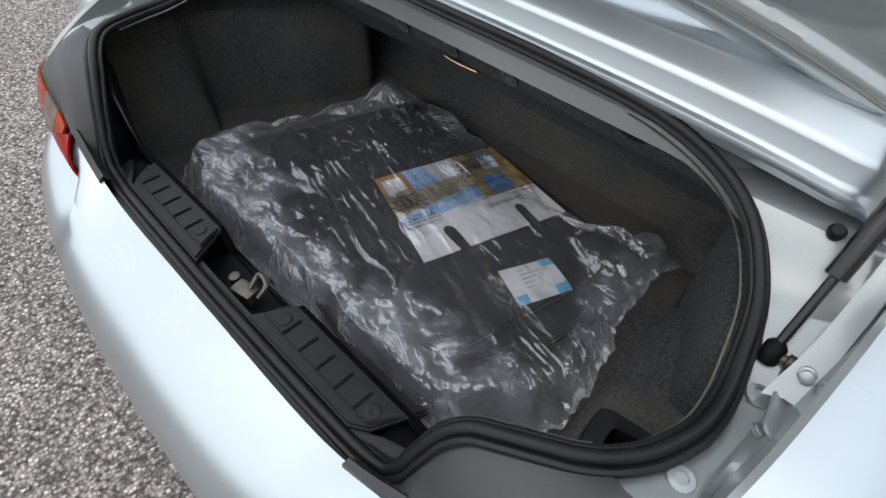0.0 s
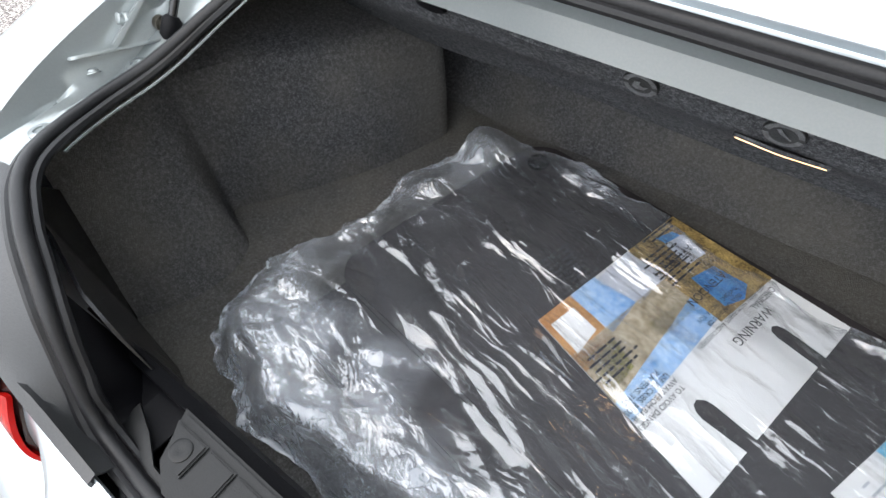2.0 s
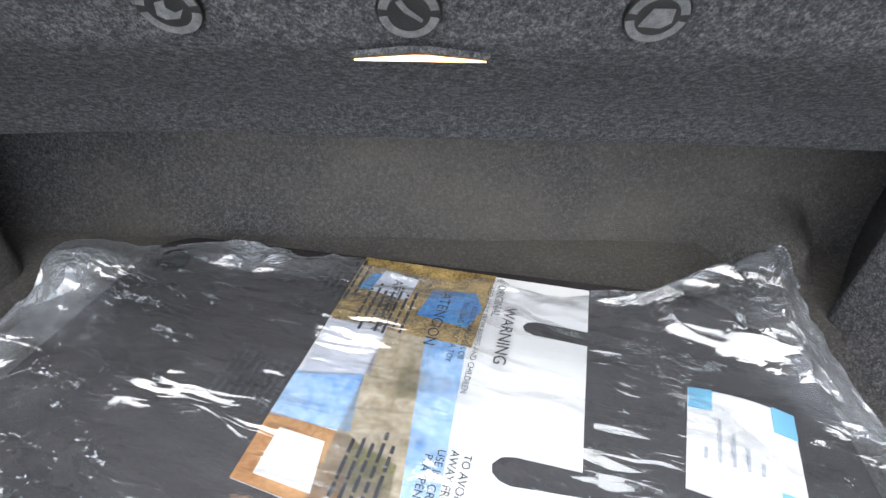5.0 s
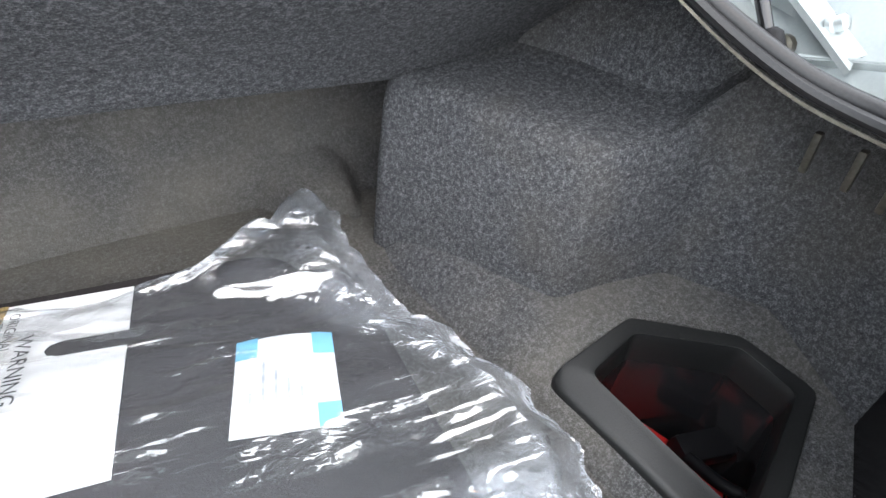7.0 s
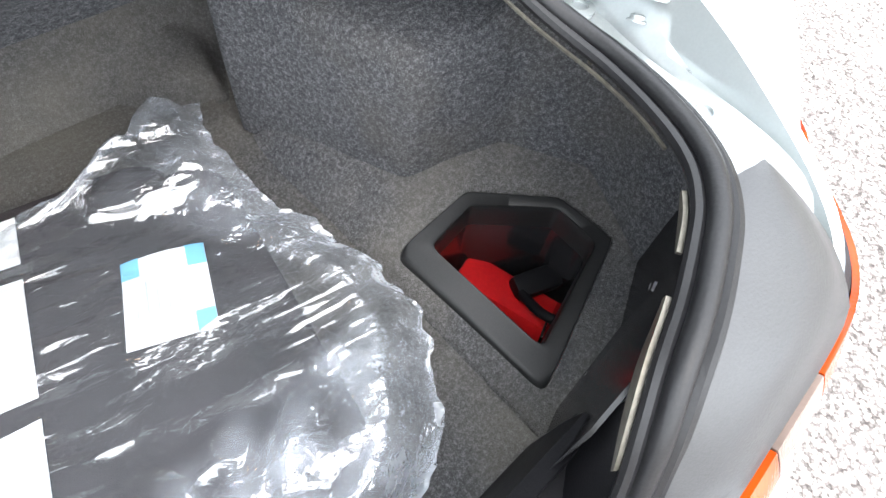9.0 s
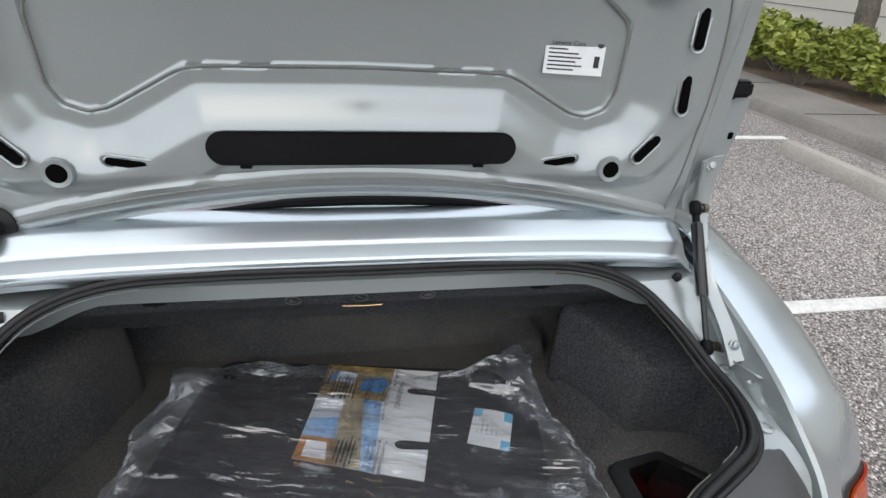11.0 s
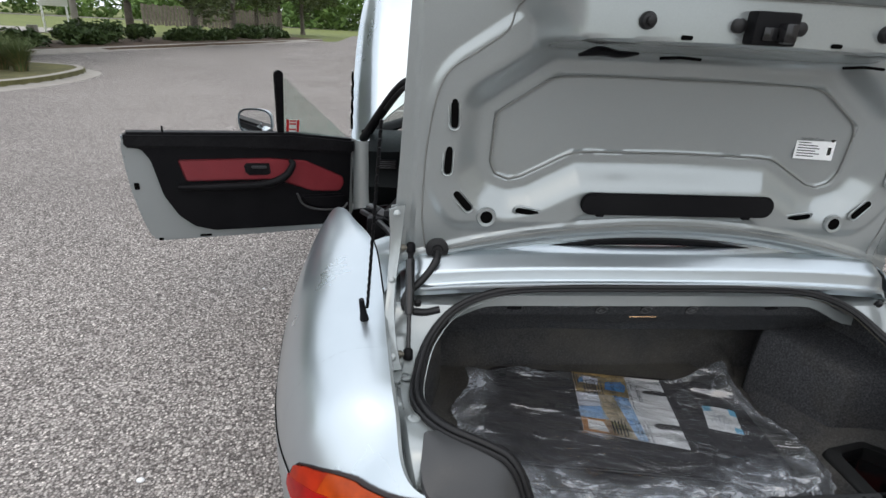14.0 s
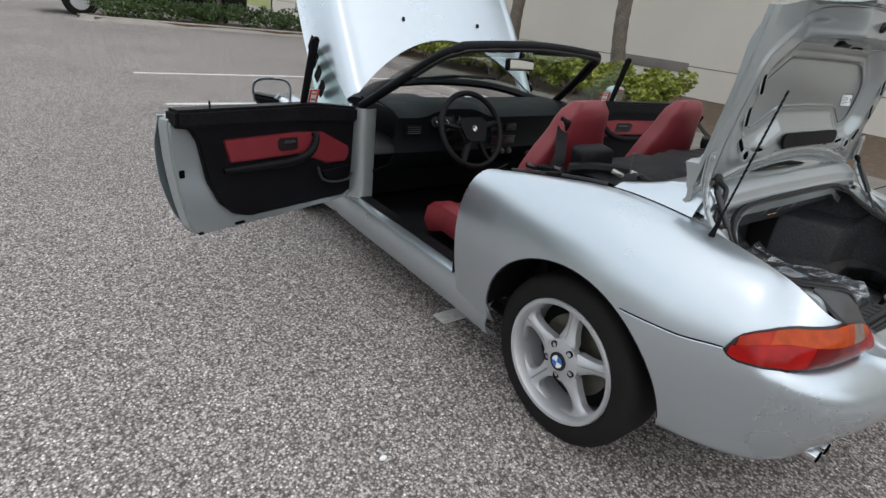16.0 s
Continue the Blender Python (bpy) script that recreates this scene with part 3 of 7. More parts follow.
def wheel(name, x, y, side):
    """Five-spoke alloy on a road tyre; side -1 faces left."""
    turn = pose(x, y, WHEEL_Z, 0, -90 if side < 0 else 90, 0)
    ob = part(name, lathe_bm([(0.2, -0.2), (0.27, -0.2), (0.293, -0.19), (0.3, -0.16), (0.3, -0.04), (0.295, -0.018), (0.28, -0.004), (0.25, 0.004), (0.225, 0.0), (0.216, -0.012), (0.213, -0.03), (0.213, -0.2)], 64, turn, False), TYRE, car, "black tyre on a five-spoke alloy wheel")
    part("rim", lathe_bm([(0.21, -0.15), (0.212, -0.02), (0.221, -0.004), (0.217, 0.004), (0.205, 0.002), (0.199, -0.006), (0.196, -0.05), (0.197, -0.15)], 64, turn, False), ALLOY, ob, "silver alloy rim")
    part("brake_disc", lathe_bm([(0.145, -0.105), (0.145, -0.095), (0.05, -0.095)], 40, turn), OLDSTEEL, ob)
    part("hub_well", lathe_bm([(0.195, -0.14), (0.195, -0.13), (0.01, -0.13)], 40, turn), BLACK, ob)
    for i in range(5):
        a = 2 * math.pi * i / 5
        rows = []
        for r in np.linspace(0.04, 0.203, 20):
            half = np.interp(r, [0.04, 0.07, 0.085, 0.1, 0.12, 0.15, 0.172, 0.188, 0.197, 0.203], [0.025, 0.038, 0.036, 0.028, 0.0225, 0.0205, 0.023, 0.034, 0.052, 0.1275]) / r
            rows.append([(r * math.cos(a + t * half), r * math.sin(a + t * half), -0.024 - 0.1 * (r - 0.04) - 0.008 * math.sin((r - 0.04) / 0.163 * math.pi) + 0.012 * (1 - t * t) - (0.006 if abs(t) < 0.05 and r > 0.075 else 0)) for t in np.linspace(-1, 1, 25)])
        v, q = sheet(rows, 0.028, (0, 0, -1))
        v = [turn @ Vector(p) for p in v]
        mesh_part("spoke", v, q, ALLOY, ob)
        b = a + math.pi / 5
        part("wheel_bolt", lathe_bm([(0.0125, -0.03), (0.0125, -0.0135), (0.009, -0.013), (0.009, -0.02), (0.001, -0.02)], 14, turn @ pose(0.058 * math.cos(b), 0.058 * math.sin(b), 0.0)), BLACK, ob)
    part("hub", lathe_bm([(0.075, -0.05), (0.075, -0.022), (0.045, -0.012), (0.033, -0.012)], 32, turn), ALLOY, ob)
    part("centre_cap", lathe_bm([(0.033, -0.014), (0.033, -0.007), (0.028, -0.005)], 32, turn), GLOSSK, ob, "round cap with white and blue quarters")
    for i in range(4):
        c = material("cap_blue", (0.02, 0.12, 0.4), 0.3) if i % 2 else material("cap_white", (0.8, 0.8, 0.8), 0.3)
        arc = [(0, 0)] + [(0.022 * math.cos(math.pi / 2 * (i + j / 6)), 0.022 * math.sin(math.pi / 2 * (i + j / 6))) for j in range(7)]
        part("cap_quarter", prism_bm(arc, 0.0015, 0, turn @ pose(0, 0, -0.005)), c, ob)
    return ob


wheel("wheel", -0.8, WHEEL_Y, -1)
wheel("wheel", 0.8, WHEEL_Y, 1)
wheel("wheel", -0.79, 3.24, -1)
wheel("wheel", 0.79, 3.24, 1)

# sills between the wheels
for side in (-1, 1):
    sec = [(0.70, 0.335), (0.745, 0.345), (0.775, 0.335), (0.79, 0.3), (0.79, 0.235), (0.77, 0.19), (0.72, 0.17)]
    net("sill", [[(side * (x - 0.008 * smoothstep(2.2, 2.75, y) + 0.012 * smoothstep(1.5, 1.15, y)), y, z) for x, z in sec] for y in np.linspace(1.155, 2.72, 14)], PAINT, car, "silver sill under the door opening", 0.004)
    net("sill_trim", [[(side * x, y, z) for x, z in ((0.735, 0.352), (0.71, 0.354), (0.67, 0.35), (0.655, 0.3), (0.65, 0.2))] for y in (1.42, 1.8, 2.2, 2.5)], BLACK, car, "black ribbed sill trim", 0.003)
    net("door_jamb_rear", [[(side * (0.70 + 0.09 * smoothstep(0.84, 0.55, z) - d), 1.335 + 0.075 * smoothstep(0.84, 0.5, z) + 0.5 * d, z) for d in (0.0, 0.05, 0.12)] for z in np.linspace(0.34, 0.8, 10)], BLACK, car, "", 0.004)

# front wings, bumper and inner bay, below the raised bonnet
FW = smooth_path([(-0.79, 2.42), (-0.815, 2.7), (-0.84, 3.1), (-0.835, 3.45), (-0.78, 3.72), (-0.62, 3.93), (-0.35, 4.02), (0, 4.04)], 90)
rows = []
for x, y in FW:
    top = 0.74 - 0.2 * smoothstep(3.4, 4.0, y)
    stop = WHEEL_Z + math.sqrt(max(0, 0.355 ** 2 - (y - 3.24) ** 2)) if abs(y - 3.24) < 0.355 and x < -0.6 else 0.19
    f = (Vector((0, 3.2)) - Vector((x, y))).normalized()
    rows.append([(x + f.x * d, y + f.y * d, z) for d, z in ((0.14, top - 0.03), (0.05, top), (0.012, top - 0.04), (0, max(stop, top - 0.16)), (0.01, max(stop, 0.34)), (0.05, stop))])
for r in (rows, flip(rows)):
    net("front_wing", r, PAINT, car, "silver front wing and bumper half", 0.004)
box("engine_cover", (0, 3.05, 0.62), (0.55, 0.75, 0.22), BLACK, car, "black engine cover", 0.05)
box("engine_bay", (0, 3.2, 0.42), (1.3, 1.4, 0.25), BLACK, car, "", 0.03)
box("underbody", (0, 2.0, 0.24), (1.34, 1.8, 0.06), BLACK, car, "", 0.02)
box("rear_underbody", (0, 0.55, 0.33), (1.0, 0.6, 0.05), BLACK, car, "", 0.02)
tube("scuttle", smooth_path([(-0.7, 2.5, 0.84), (-0.4, 2.7, 0.9), (0, 2.76, 0.915), (0.4, 2.7, 0.9), (0.7, 2.5, 0.84)], 24), 0.06, BLACK, car, "black scuttle panel", 10, 0.4)
for x in (-0.36, -0.25):
    tube("wiper_arm", [(x + 0.15, 2.69, 0.935), (x + 0.4, 2.66, 0.965), (x + 0.6, 2.6, 0.96)], 0.007, BLACK, car, n=6)

# tail lamps, on the skin round the corners, and the black corner panels inside them
def lamp_patch(k0, k1, top, bottom, lift, n=8):
    """A strip of the skin between two heights, lifted off it."""
    rows = []
    for st in np.linspace(k0, k1, 40):
        k = min(len(STATION) - 2, int(np.searchsorted(STATION, st)) - 1)
        f = (st - STATION[k]) / (STATION[k + 1] - STATION[k])
        row = []
        for z in np.linspace(0, 1, n):
            ps = []
            for kk in (k, k + 1):
                line = pieces(kk)[0]
                hi = min(top(st), line[0][2] - 0.002)
                zz = hi + (bottom(st) - hi) * z
                i = min(len(line) - 1, max(1, int(np.argmax(line[:, 2] < zz)) or len(line) - 1))
                g = (line[i - 1][2] - zz) / (line[i - 1][2] - line[i][2])
                w = np.array([WIDE[kk][0] - EDGE[kk][0], WIDE[kk][1] - EDGE[kk][1], 0])
                ps.append(line[i - 1] * (1 - g) + line[i] * g + lift * w / np.linalg.norm(w) + np.array([0, 0, lift * 0.4]))
            row.append(ps[0] * (1 - f) + ps[1] * f)
        rows.append(row)
    return np.array(rows)


def lamp_top(st):
    return float(np.interp(st, [0.517, 0.52, 0.525, 0.533, 0.547, 0.571, 0.6, 0.655, 0.7, 0.8, 0.824], [0.631, 0.647, 0.664, 0.682, 0.695, 0.708, 0.716, 0.725, 0.731, 0.73, 0.62]))


def lamp_bottom(st):
    return float(np.interp(st, [0.517, 0.522, 0.53, 0.54, 0.553, 0.824], [0.627, 0.618, 0.611, 0.607, 0.6065, 0.6065]))


def lamp_mid(st):
    return float(np.interp(st, [0.51, 0.53, 0.552, 0.58, 0.61, 0.77, 0.8, 0.82], [0.638, 0.648, 0.66, 0.669, 0.674, 0.675, 0.69, 0.7]))


LENSES = ((0.524, 0.65, 0, LENS_RED, "red_lens", "ribbed red lens"), (0.651, 0.765, 0, LENS_DEEP, "reflector", "deep red reflector"), (0.766, 0.82, 0, LENS_RED, "red_lens", ""),
          (0.531, 0.571, 1, LENS_BLEND, "amber_lens", "reddish end of the amber lens"), (0.5713, 0.734, 1, LENS_AMBER, "amber_lens", "ribbed amber lens"), (0.735, 0.772, 1, LENS_CLEAR, "clear_lens", "greyish clear lens"), (0.773, 0.795, 1, LENS_AMBER, "amber_lens", ""))
for side in (1, -1):
    mk = (lambda r: r) if side == 1 else flip
    lamp = net("tail_lamp", mk(lamp_patch(0.517, 0.824, lamp_top, lamp_bottom, 0.004)), LENS_DARK, car, "wrap-round tail lamp in red, amber and clear", 0.005)
    for start, stop, upper, glass_, name, label in LENSES:
        if upper:
            top_, bottom_ = (lambda s: lamp_top(s) - 0.0065), (lambda s: lamp_mid(s) + 0.0003)
        else:
            top_, bottom_ = (lambda s: min(lamp_mid(s) - 0.0003, lamp_top(s) - 0.0065)), (lambda s: lamp_bottom(s) + 0.0065)
        net(name, mk(lamp_patch(start, stop, top_, bottom_, 0.009)), glass_, lamp, label, 0.004)
tube("exhaust_pipe", [(-0.42, 0.32, 0.29), (-0.42, 0.15, 0.285), (-0.42, 0.115, 0.285)], 0.021, CHROME, car, "twin chrome exhaust tips", 16)
tube("exhaust_pipe", [(-0.36, 0.32, 0.29), (-0.36, 0.15, 0.285), (-0.36, 0.115, 0.285)], 0.021, CHROME, car, "", 16)

for x, y in ((-0.42, 0.1145), (-0.36, 0.1145)):
    part("exhaust_mouth", lathe_bm([(0.019, 0), (0.019, 0.002), (0.002, 0.002)], 16, pose(x, y, 0.285, 90, 0, 0)), SEAM, car)

# ---- the boot opening ----
SEAL = smooth_path([(0, 0.567, 0.898), (-0.2, 0.567, 0.898), (-0.345, 0.566, 0.89), (-0.4435, 0.548, 0.861), (-0.501, 0.5, 0.819), (-0.526, 0.43, 0.788), (-0.532, 0.37, 0.779), (-0.518, 0.32, 0.781), (-0.498, 0.287, 0.784), (-0.475, 0.266, 0.784), (-0.45, 0.252, 0.782), (-0.421, 0.238, 0.777), (-0.394, 0.226, 0.767), (-0.374, 0.212, 0.744), (-0.358, 0.195, 0.702), (-0.343, 0.18, 0.662), (-0.312, 0.173, 0.645), (-0.2, 0.169, 0.645), (0, 0.167, 0.646)], 160)
_loop = np.vstack([SEAL, (SEAL * (-1, 1, 1))[::-1][1:-1]])
_dir = _loop - np.array([0, 0.38, 0])
_tan = np.roll(_loop, -1, 0) - np.roll(_loop, 1, 0)
_nor = np.stack([_tan[:, 1], -_tan[:, 0], 0 * _tan[:, 0]], 1)
_nor /= np.linalg.norm(_nor, axis=1, keepdims=True)
_nor *= np.sign((_nor * _dir).sum(1, keepdims=True))
_slim = np.array([0.6 + 0.4 * float(smoothstep(0.5, 0.3, p[1])) for p in _loop])[:, None]
tube("boot_seal", _loop, [0.0065 for p in _loop], RUBBER, car, "black rubber boot seal", 10, 1.0, True)
tube("seal_rib", _loop + 0.01 * _slim * _nor + np.array([0, 0, -0.004]), 0.0048, RUBBER, car, "", 8, 1.0, True)
tube("seal_rib", _loop - 0.0085 * _slim * _nor + np.array([0, 0, -0.005]), 0.0045, RUBBER, car, "", 8, 1.0, True)
# metal flange under the seal, visible as a pale line, and its bare lips at the tail's corners
# right flange takes a darker metal: that side's shade is in its colour
for side, metal in ((-1, UNDER), (1, OLDSTEEL)):
    net("boot_flange", [[p - 0.0125 * n + np.array([0, 0, h]) for h in (-0.01, -0.0118)] for p, n in zip(_loop, _nor) if p[1] > 0.3 and p[0] * side > 0.3], metal, car, "", 0.002)
for near, far, h0, h1 in ((0.25, 0.274, -0.008, -0.014), (0.204, 0.24, -0.008, -0.02)):
    run = [(p, n) for p, n in zip(_loop, _nor) if near < p[1] < far and p[0] > 0.3]
    net("bare_lip", [[p - 0.0125 * n + np.array([0, 0, h0 + (h - h0) * math.sin(math.pi * (0.12 + 0.76 * k / (len(run) - 1)))]) for h in (h0, h1)] for k, (p, n) in enumerate(run)], OLDSTEEL, car, "bare metal lip inside the seal", 0.003)

# gutters between wing and seal
ys = np.linspace(0.2, 0.7, 46)
ex, ez = np.interp(ys, EDGE[::-1, 1], EDGE[::-1, 0]), np.interp(ys, EDGE[::-1, 1], EDGE[::-1, 2])
i0 = int(np.argmin(SEAL[:, 0]))
rows = []
for y, x, z in zip(ys, ex, ez):
    if y < 0.55:
        s = SEAL[i0:] if y < SEAL[i0, 1] else SEAL[:i0 + 1]
        j = int(np.argmin(abs(s[:, 1] - y)))
        sx, sz = s[j][0] - 0.014, max(s[j][2] - 0.02, z - 0.085)
    else:
        sx, sz = -0.42 + 0.05 * (y - 0.55), 0.85
    rows.append([(x, y, z), (x + 0.006, y, z - 0.004), (x + 0.009, y, z - 0.02), (x + 0.012, y, z - 0.035), (x + 0.018, y, 0.2 * z + 0.8 * sz + 0.008), (x + 0.022, y, sz + 0.012), (0.5 * (x + 0.022 + sx), y, sz + 0.01), (sx, y, sz + 0.008)])
for r in (rows, flip(rows)):
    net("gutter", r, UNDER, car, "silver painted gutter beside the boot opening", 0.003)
    for y in (0.315, 0.425):
        j = int(np.argmin(abs(ys - y)))
        p = np.array(r[j][6] if r is rows else r[len(ys) - 1 - j][6])
        part("gutter_plug", lathe_bm([(0.011, 0), (0.011, 0.003), (0.006, 0.004), (0.006, 0.002)], 16, pose(*p)), UNDER, car)
# deck behind the cockpit
net("rear_deck", [[(x, y - 0.008 * (x / 0.6) ** 2 + 0.012 * float(smoothstep(0.5, 0.56, abs(x))), z - 0.02 * (x / 0.6) ** 4 - (z - 0.87) * 0.7 * float(smoothstep(0.525, 0.56, abs(x)))) for x in np.linspace(-0.56, 0.56, 81)] for y, z in ((0.585, 0.88), (0.58, 0.897), (0.566, 0.899), (0.5655, 0.904), (0.5665, 0.907), (0.571, 0.9085), (0.5735, 0.91), (0.575, 0.9135), (0.577, 0.932), (0.578, 0.9355), (0.581, 0.9385), (0.584, 0.9405), (0.603, 0.955), (0.607, 0.9572), (0.613, 0.958), (0.65, 0.957), (0.66, 0.956), (0.72, 0.945), (0.79, 0.915), (0.81, 0.88))], PAINT, car, "silver deck panel behind the folded roof", 0.003)
for r in (1, -1):
    rows = []
    for y in np.linspace(0.6, 0.86, 14):
        ex1, ez1 = np.interp(y, EDGE[::-1, 1], -EDGE[::-1, 0]), np.interp(y, EDGE[::-1, 1], EDGE[::-1, 2])
        dz = float(np.interp(y, [0.6, 0.66, 0.72, 0.79, 0.86], [0.935, 0.942, 0.935, 0.91, 0.885]))
        rows.append([(r * (0.535 * (1 - k) + (ex1 - 0.002) * k), y, dz * (1 - k) + (ez1 + 0.001) * k + 0.012 * math.sin(k * math.pi)) for k in (0.0, 0.2, 0.45, 0.7, 0.9, 1.0)])
    net("deck_corner", rows if r > 0 else rows[::-1], PAINT, car, "silver corner of the deck beside the wing", 0.003)
    tube("deck_seam", [p[-1] for p in rows], 0.0018, SEAM, car, n=6)
net("deck_step", [[(x, y, z) for x in np.linspace(-0.42, 0.42, 15)] for y, z in ((0.575, 0.905), (0.6, 0.885))], UNDER, car, "", 0.002)
# black corner panels between seal and lamp
for side in (1, -1):
    rows = []
    for s in np.linspace(0, 1, 26):
        st = 0.6 + 0.27 * s
        e = np.array([np.interp(st, STATION, EDGE[:, c]) for c in range(3)])
        w = np.array([np.interp(st, STATION, WIDE[:, c]) for c in range(2)]) - e[:2]
        w = np.array([*(w / np.linalg.norm(w)), 0])
        xs = np.interp(s, [0, 0.38, 0.85, 1], [-0.488, -0.43, -0.335, -0.295])
        part_s = SEAL[(SEAL[:, 1] < 0.32) & (SEAL[:, 0] < -0.2)]
        p = np.array([np.interp(xs, part_s[:, 0], part_s[:, c]) for c in range(3)]) + np.array([-0.012, -0.006, -0.006])
        open_ = min(1.0, 0.3 + 1.9 * s)
        e = p + (e - p) * open_ + np.array([0, 0, 0.003])
        hump = 0.012 * math.sin(math.pi * min(1, s * 1.1 + 0.05))
        rows.append([e + 0.004 * w - np.array([0, 0, 0.01]), e + 0.003 * w, e * 0.93 + p * 0.07 + np.array([0, 0, 0.003]), e * 0.7 + p * 0.3 + np.array([-0.3 * hump, -0.3 * hump, hump * 0.8]), 0.4 * e + 0.6 * p + np.array([-0.3 * hump, -0.3 * hump, hump]), p])
    net("corner_panel", rows if side == 1 else flip(rows), GREYP, car, "dark grey plastic panel above the tail lamp", 0.003)

# ---- boot lining ----
lip = [(0.6, 0.885), (0.579, 0.87), (0.577, 0.846)]
net("boot_front_lip", [[(x, y + 0.0 * x, z - 0.05 * smoothstep(0.36, 0.5, abs(x))) for y, z in lip] for x in np.linspace(-0.5, 0.5, 41)], UNDER, car, "silver lip at the front of the boot", 0.003)
def wob(p, a=0.004, f=5.0):
    return a * noise.noise(Vector(p) * f)


xs = np.linspace(-0.64, 0.56, 61)
shelf = [(0.583, 0.853), (0.591, 0.846), (0.599, 0.832), (0.609, 0.812), (0.614, 0.804), (0.622, 0.797), (0.66, 0.766), (0.7, 0.735), (0.722, 0.708), (0.732, 0.694), (0.737, 0.69), (0.745, 0.694), (0.75, 0.71)]
# black sheet added for the shade behind the panel's loose top edge
net("gap_shade", [[(x, y, z) for y, z in ((0.6, 0.87), (0.606, 0.84), (0.62, 0.81))] for x in (-0.42, 0.0, 0.42)], SEAM, car, "", 0.002)


def sag(x, z):
    """The panel's loose top edge hangs down a little in places."""
    return smoothstep(0.815, 0.85, z) * (0.016 * math.exp(-((x + 0.19) / 0.075) ** 2) + 0.004 * math.exp(-((x - 0.25) / 0.05) ** 2))


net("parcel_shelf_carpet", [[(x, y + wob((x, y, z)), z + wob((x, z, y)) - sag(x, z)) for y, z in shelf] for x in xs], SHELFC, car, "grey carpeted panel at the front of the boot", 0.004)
wall = [(0.9, 0.76), (0.898, 0.7), (0.895, 0.64), (0.89, 0.58), (0.884, 0.535), (0.876, 0.512), (0.862, 0.498), (0.845, 0.4915)]


def mound(x, z):
    """How far the carpet stands out over a hidden bracket at the foot of the wall."""
    return 0.06 * smoothstep(0.07, 0.035, abs(x - 0.39)) * smoothstep(0.555, 0.525, z + 6.0 * (x - 0.39) ** 2)


net("front_wall_carpet", [[(x, y + wob((x, y, z)) - mound(x, z), z) for y, z in smooth_path(wall, 30)] for x in np.linspace(-0.56, 0.56, 113)], WALLC, car, "grey carpet on the boot's front wall", 0.004)
net("boot_floor_carpet", [[(x, y, 0.49 + wob((x, y, 0), 0.003, 7)) for y in np.linspace(0.235, 0.86, 24)] for x in np.linspace(-0.62, 0.413, 40)], FLOORC, car, "grey carpet on the boot floor", 0.006)

net("boot_floor_carpet", [[(x, y, 0.4885 + wob((x, y, 0), 0.002, 7)) for y in np.linspace(0.6, 0.86, 8)] for x in (0.405, 0.43, 0.5, 0.56)], FLOORC, car, "", 0.004)


def side_lining(plan, name, label, out, lean=0.0, cloth=None, soft=1):
    """Upright carpet lining: floor line, shoulder and the ledge up to the opening."""
    def bent(pts):
        q = np.array(pts, float)
        k = np.linspace(0, len(q) - 1, 90)
        lin = np.stack([np.interp(k, np.arange(len(q)), q[:, c]) for c in range(3)], 1)
        for _ in range(soft):
            lin = 0.25 * np.vstack([lin[:1], lin[:-1]]) + 0.5 * lin + 0.25 * np.vstack([lin[1:], lin[-1:]])
        return lin
    p, t = bent(plan), bent(out)
    rows = []
    leans = np.interp(np.linspace(0, 1, 90), np.linspace(0, 1, len(plan)), lean) if hasattr(lean, "__len__") else [lean] * 90
    for a, b, tilt in zip(p, t, leans):
        v = np.array([b[0] - a[0], b[1] - a[1]])
        sh = a[2] if len(a) > 2 else 0.7
        col = [(a[0], a[1], 0.486)]
        crisp = ((0.0, 0.53), (0.015, 0.6), (0.03, sh - 0.03), (0.05, sh - 0.01), (0.09, sh - 0.001), (0.16, sh + 0.002), (0.6, sh + 0.014), (0.85, sh + 0.03), (1.0, b[2]))
        for f, z in crisp if soft == 1 else ((0.0, 0.53), (0.012, 0.6), (0.03, sh - 0.05), (0.06, sh - 0.026), (0.11, sh - 0.009), (0.18, sh), (0.6, sh + 0.014), (0.85, sh + 0.03), (1.0, b[2])):
            f = max(f, tilt * min(1.0, (z - 0.486) / (sh - 0.486)))
            q = (a[0] + v[0] * f, a[1] + v[1] * f, z)
            col.append((q[0] + wob(q, 0.004, 6), q[1] + wob((q[1], q[0], z), 0.004, 6), z + wob((z, q[0], q[1]), 0.004, 8)))
        rows.append(col)
    return net(name, rows, cloth or CARPET, car, label, 0.004)


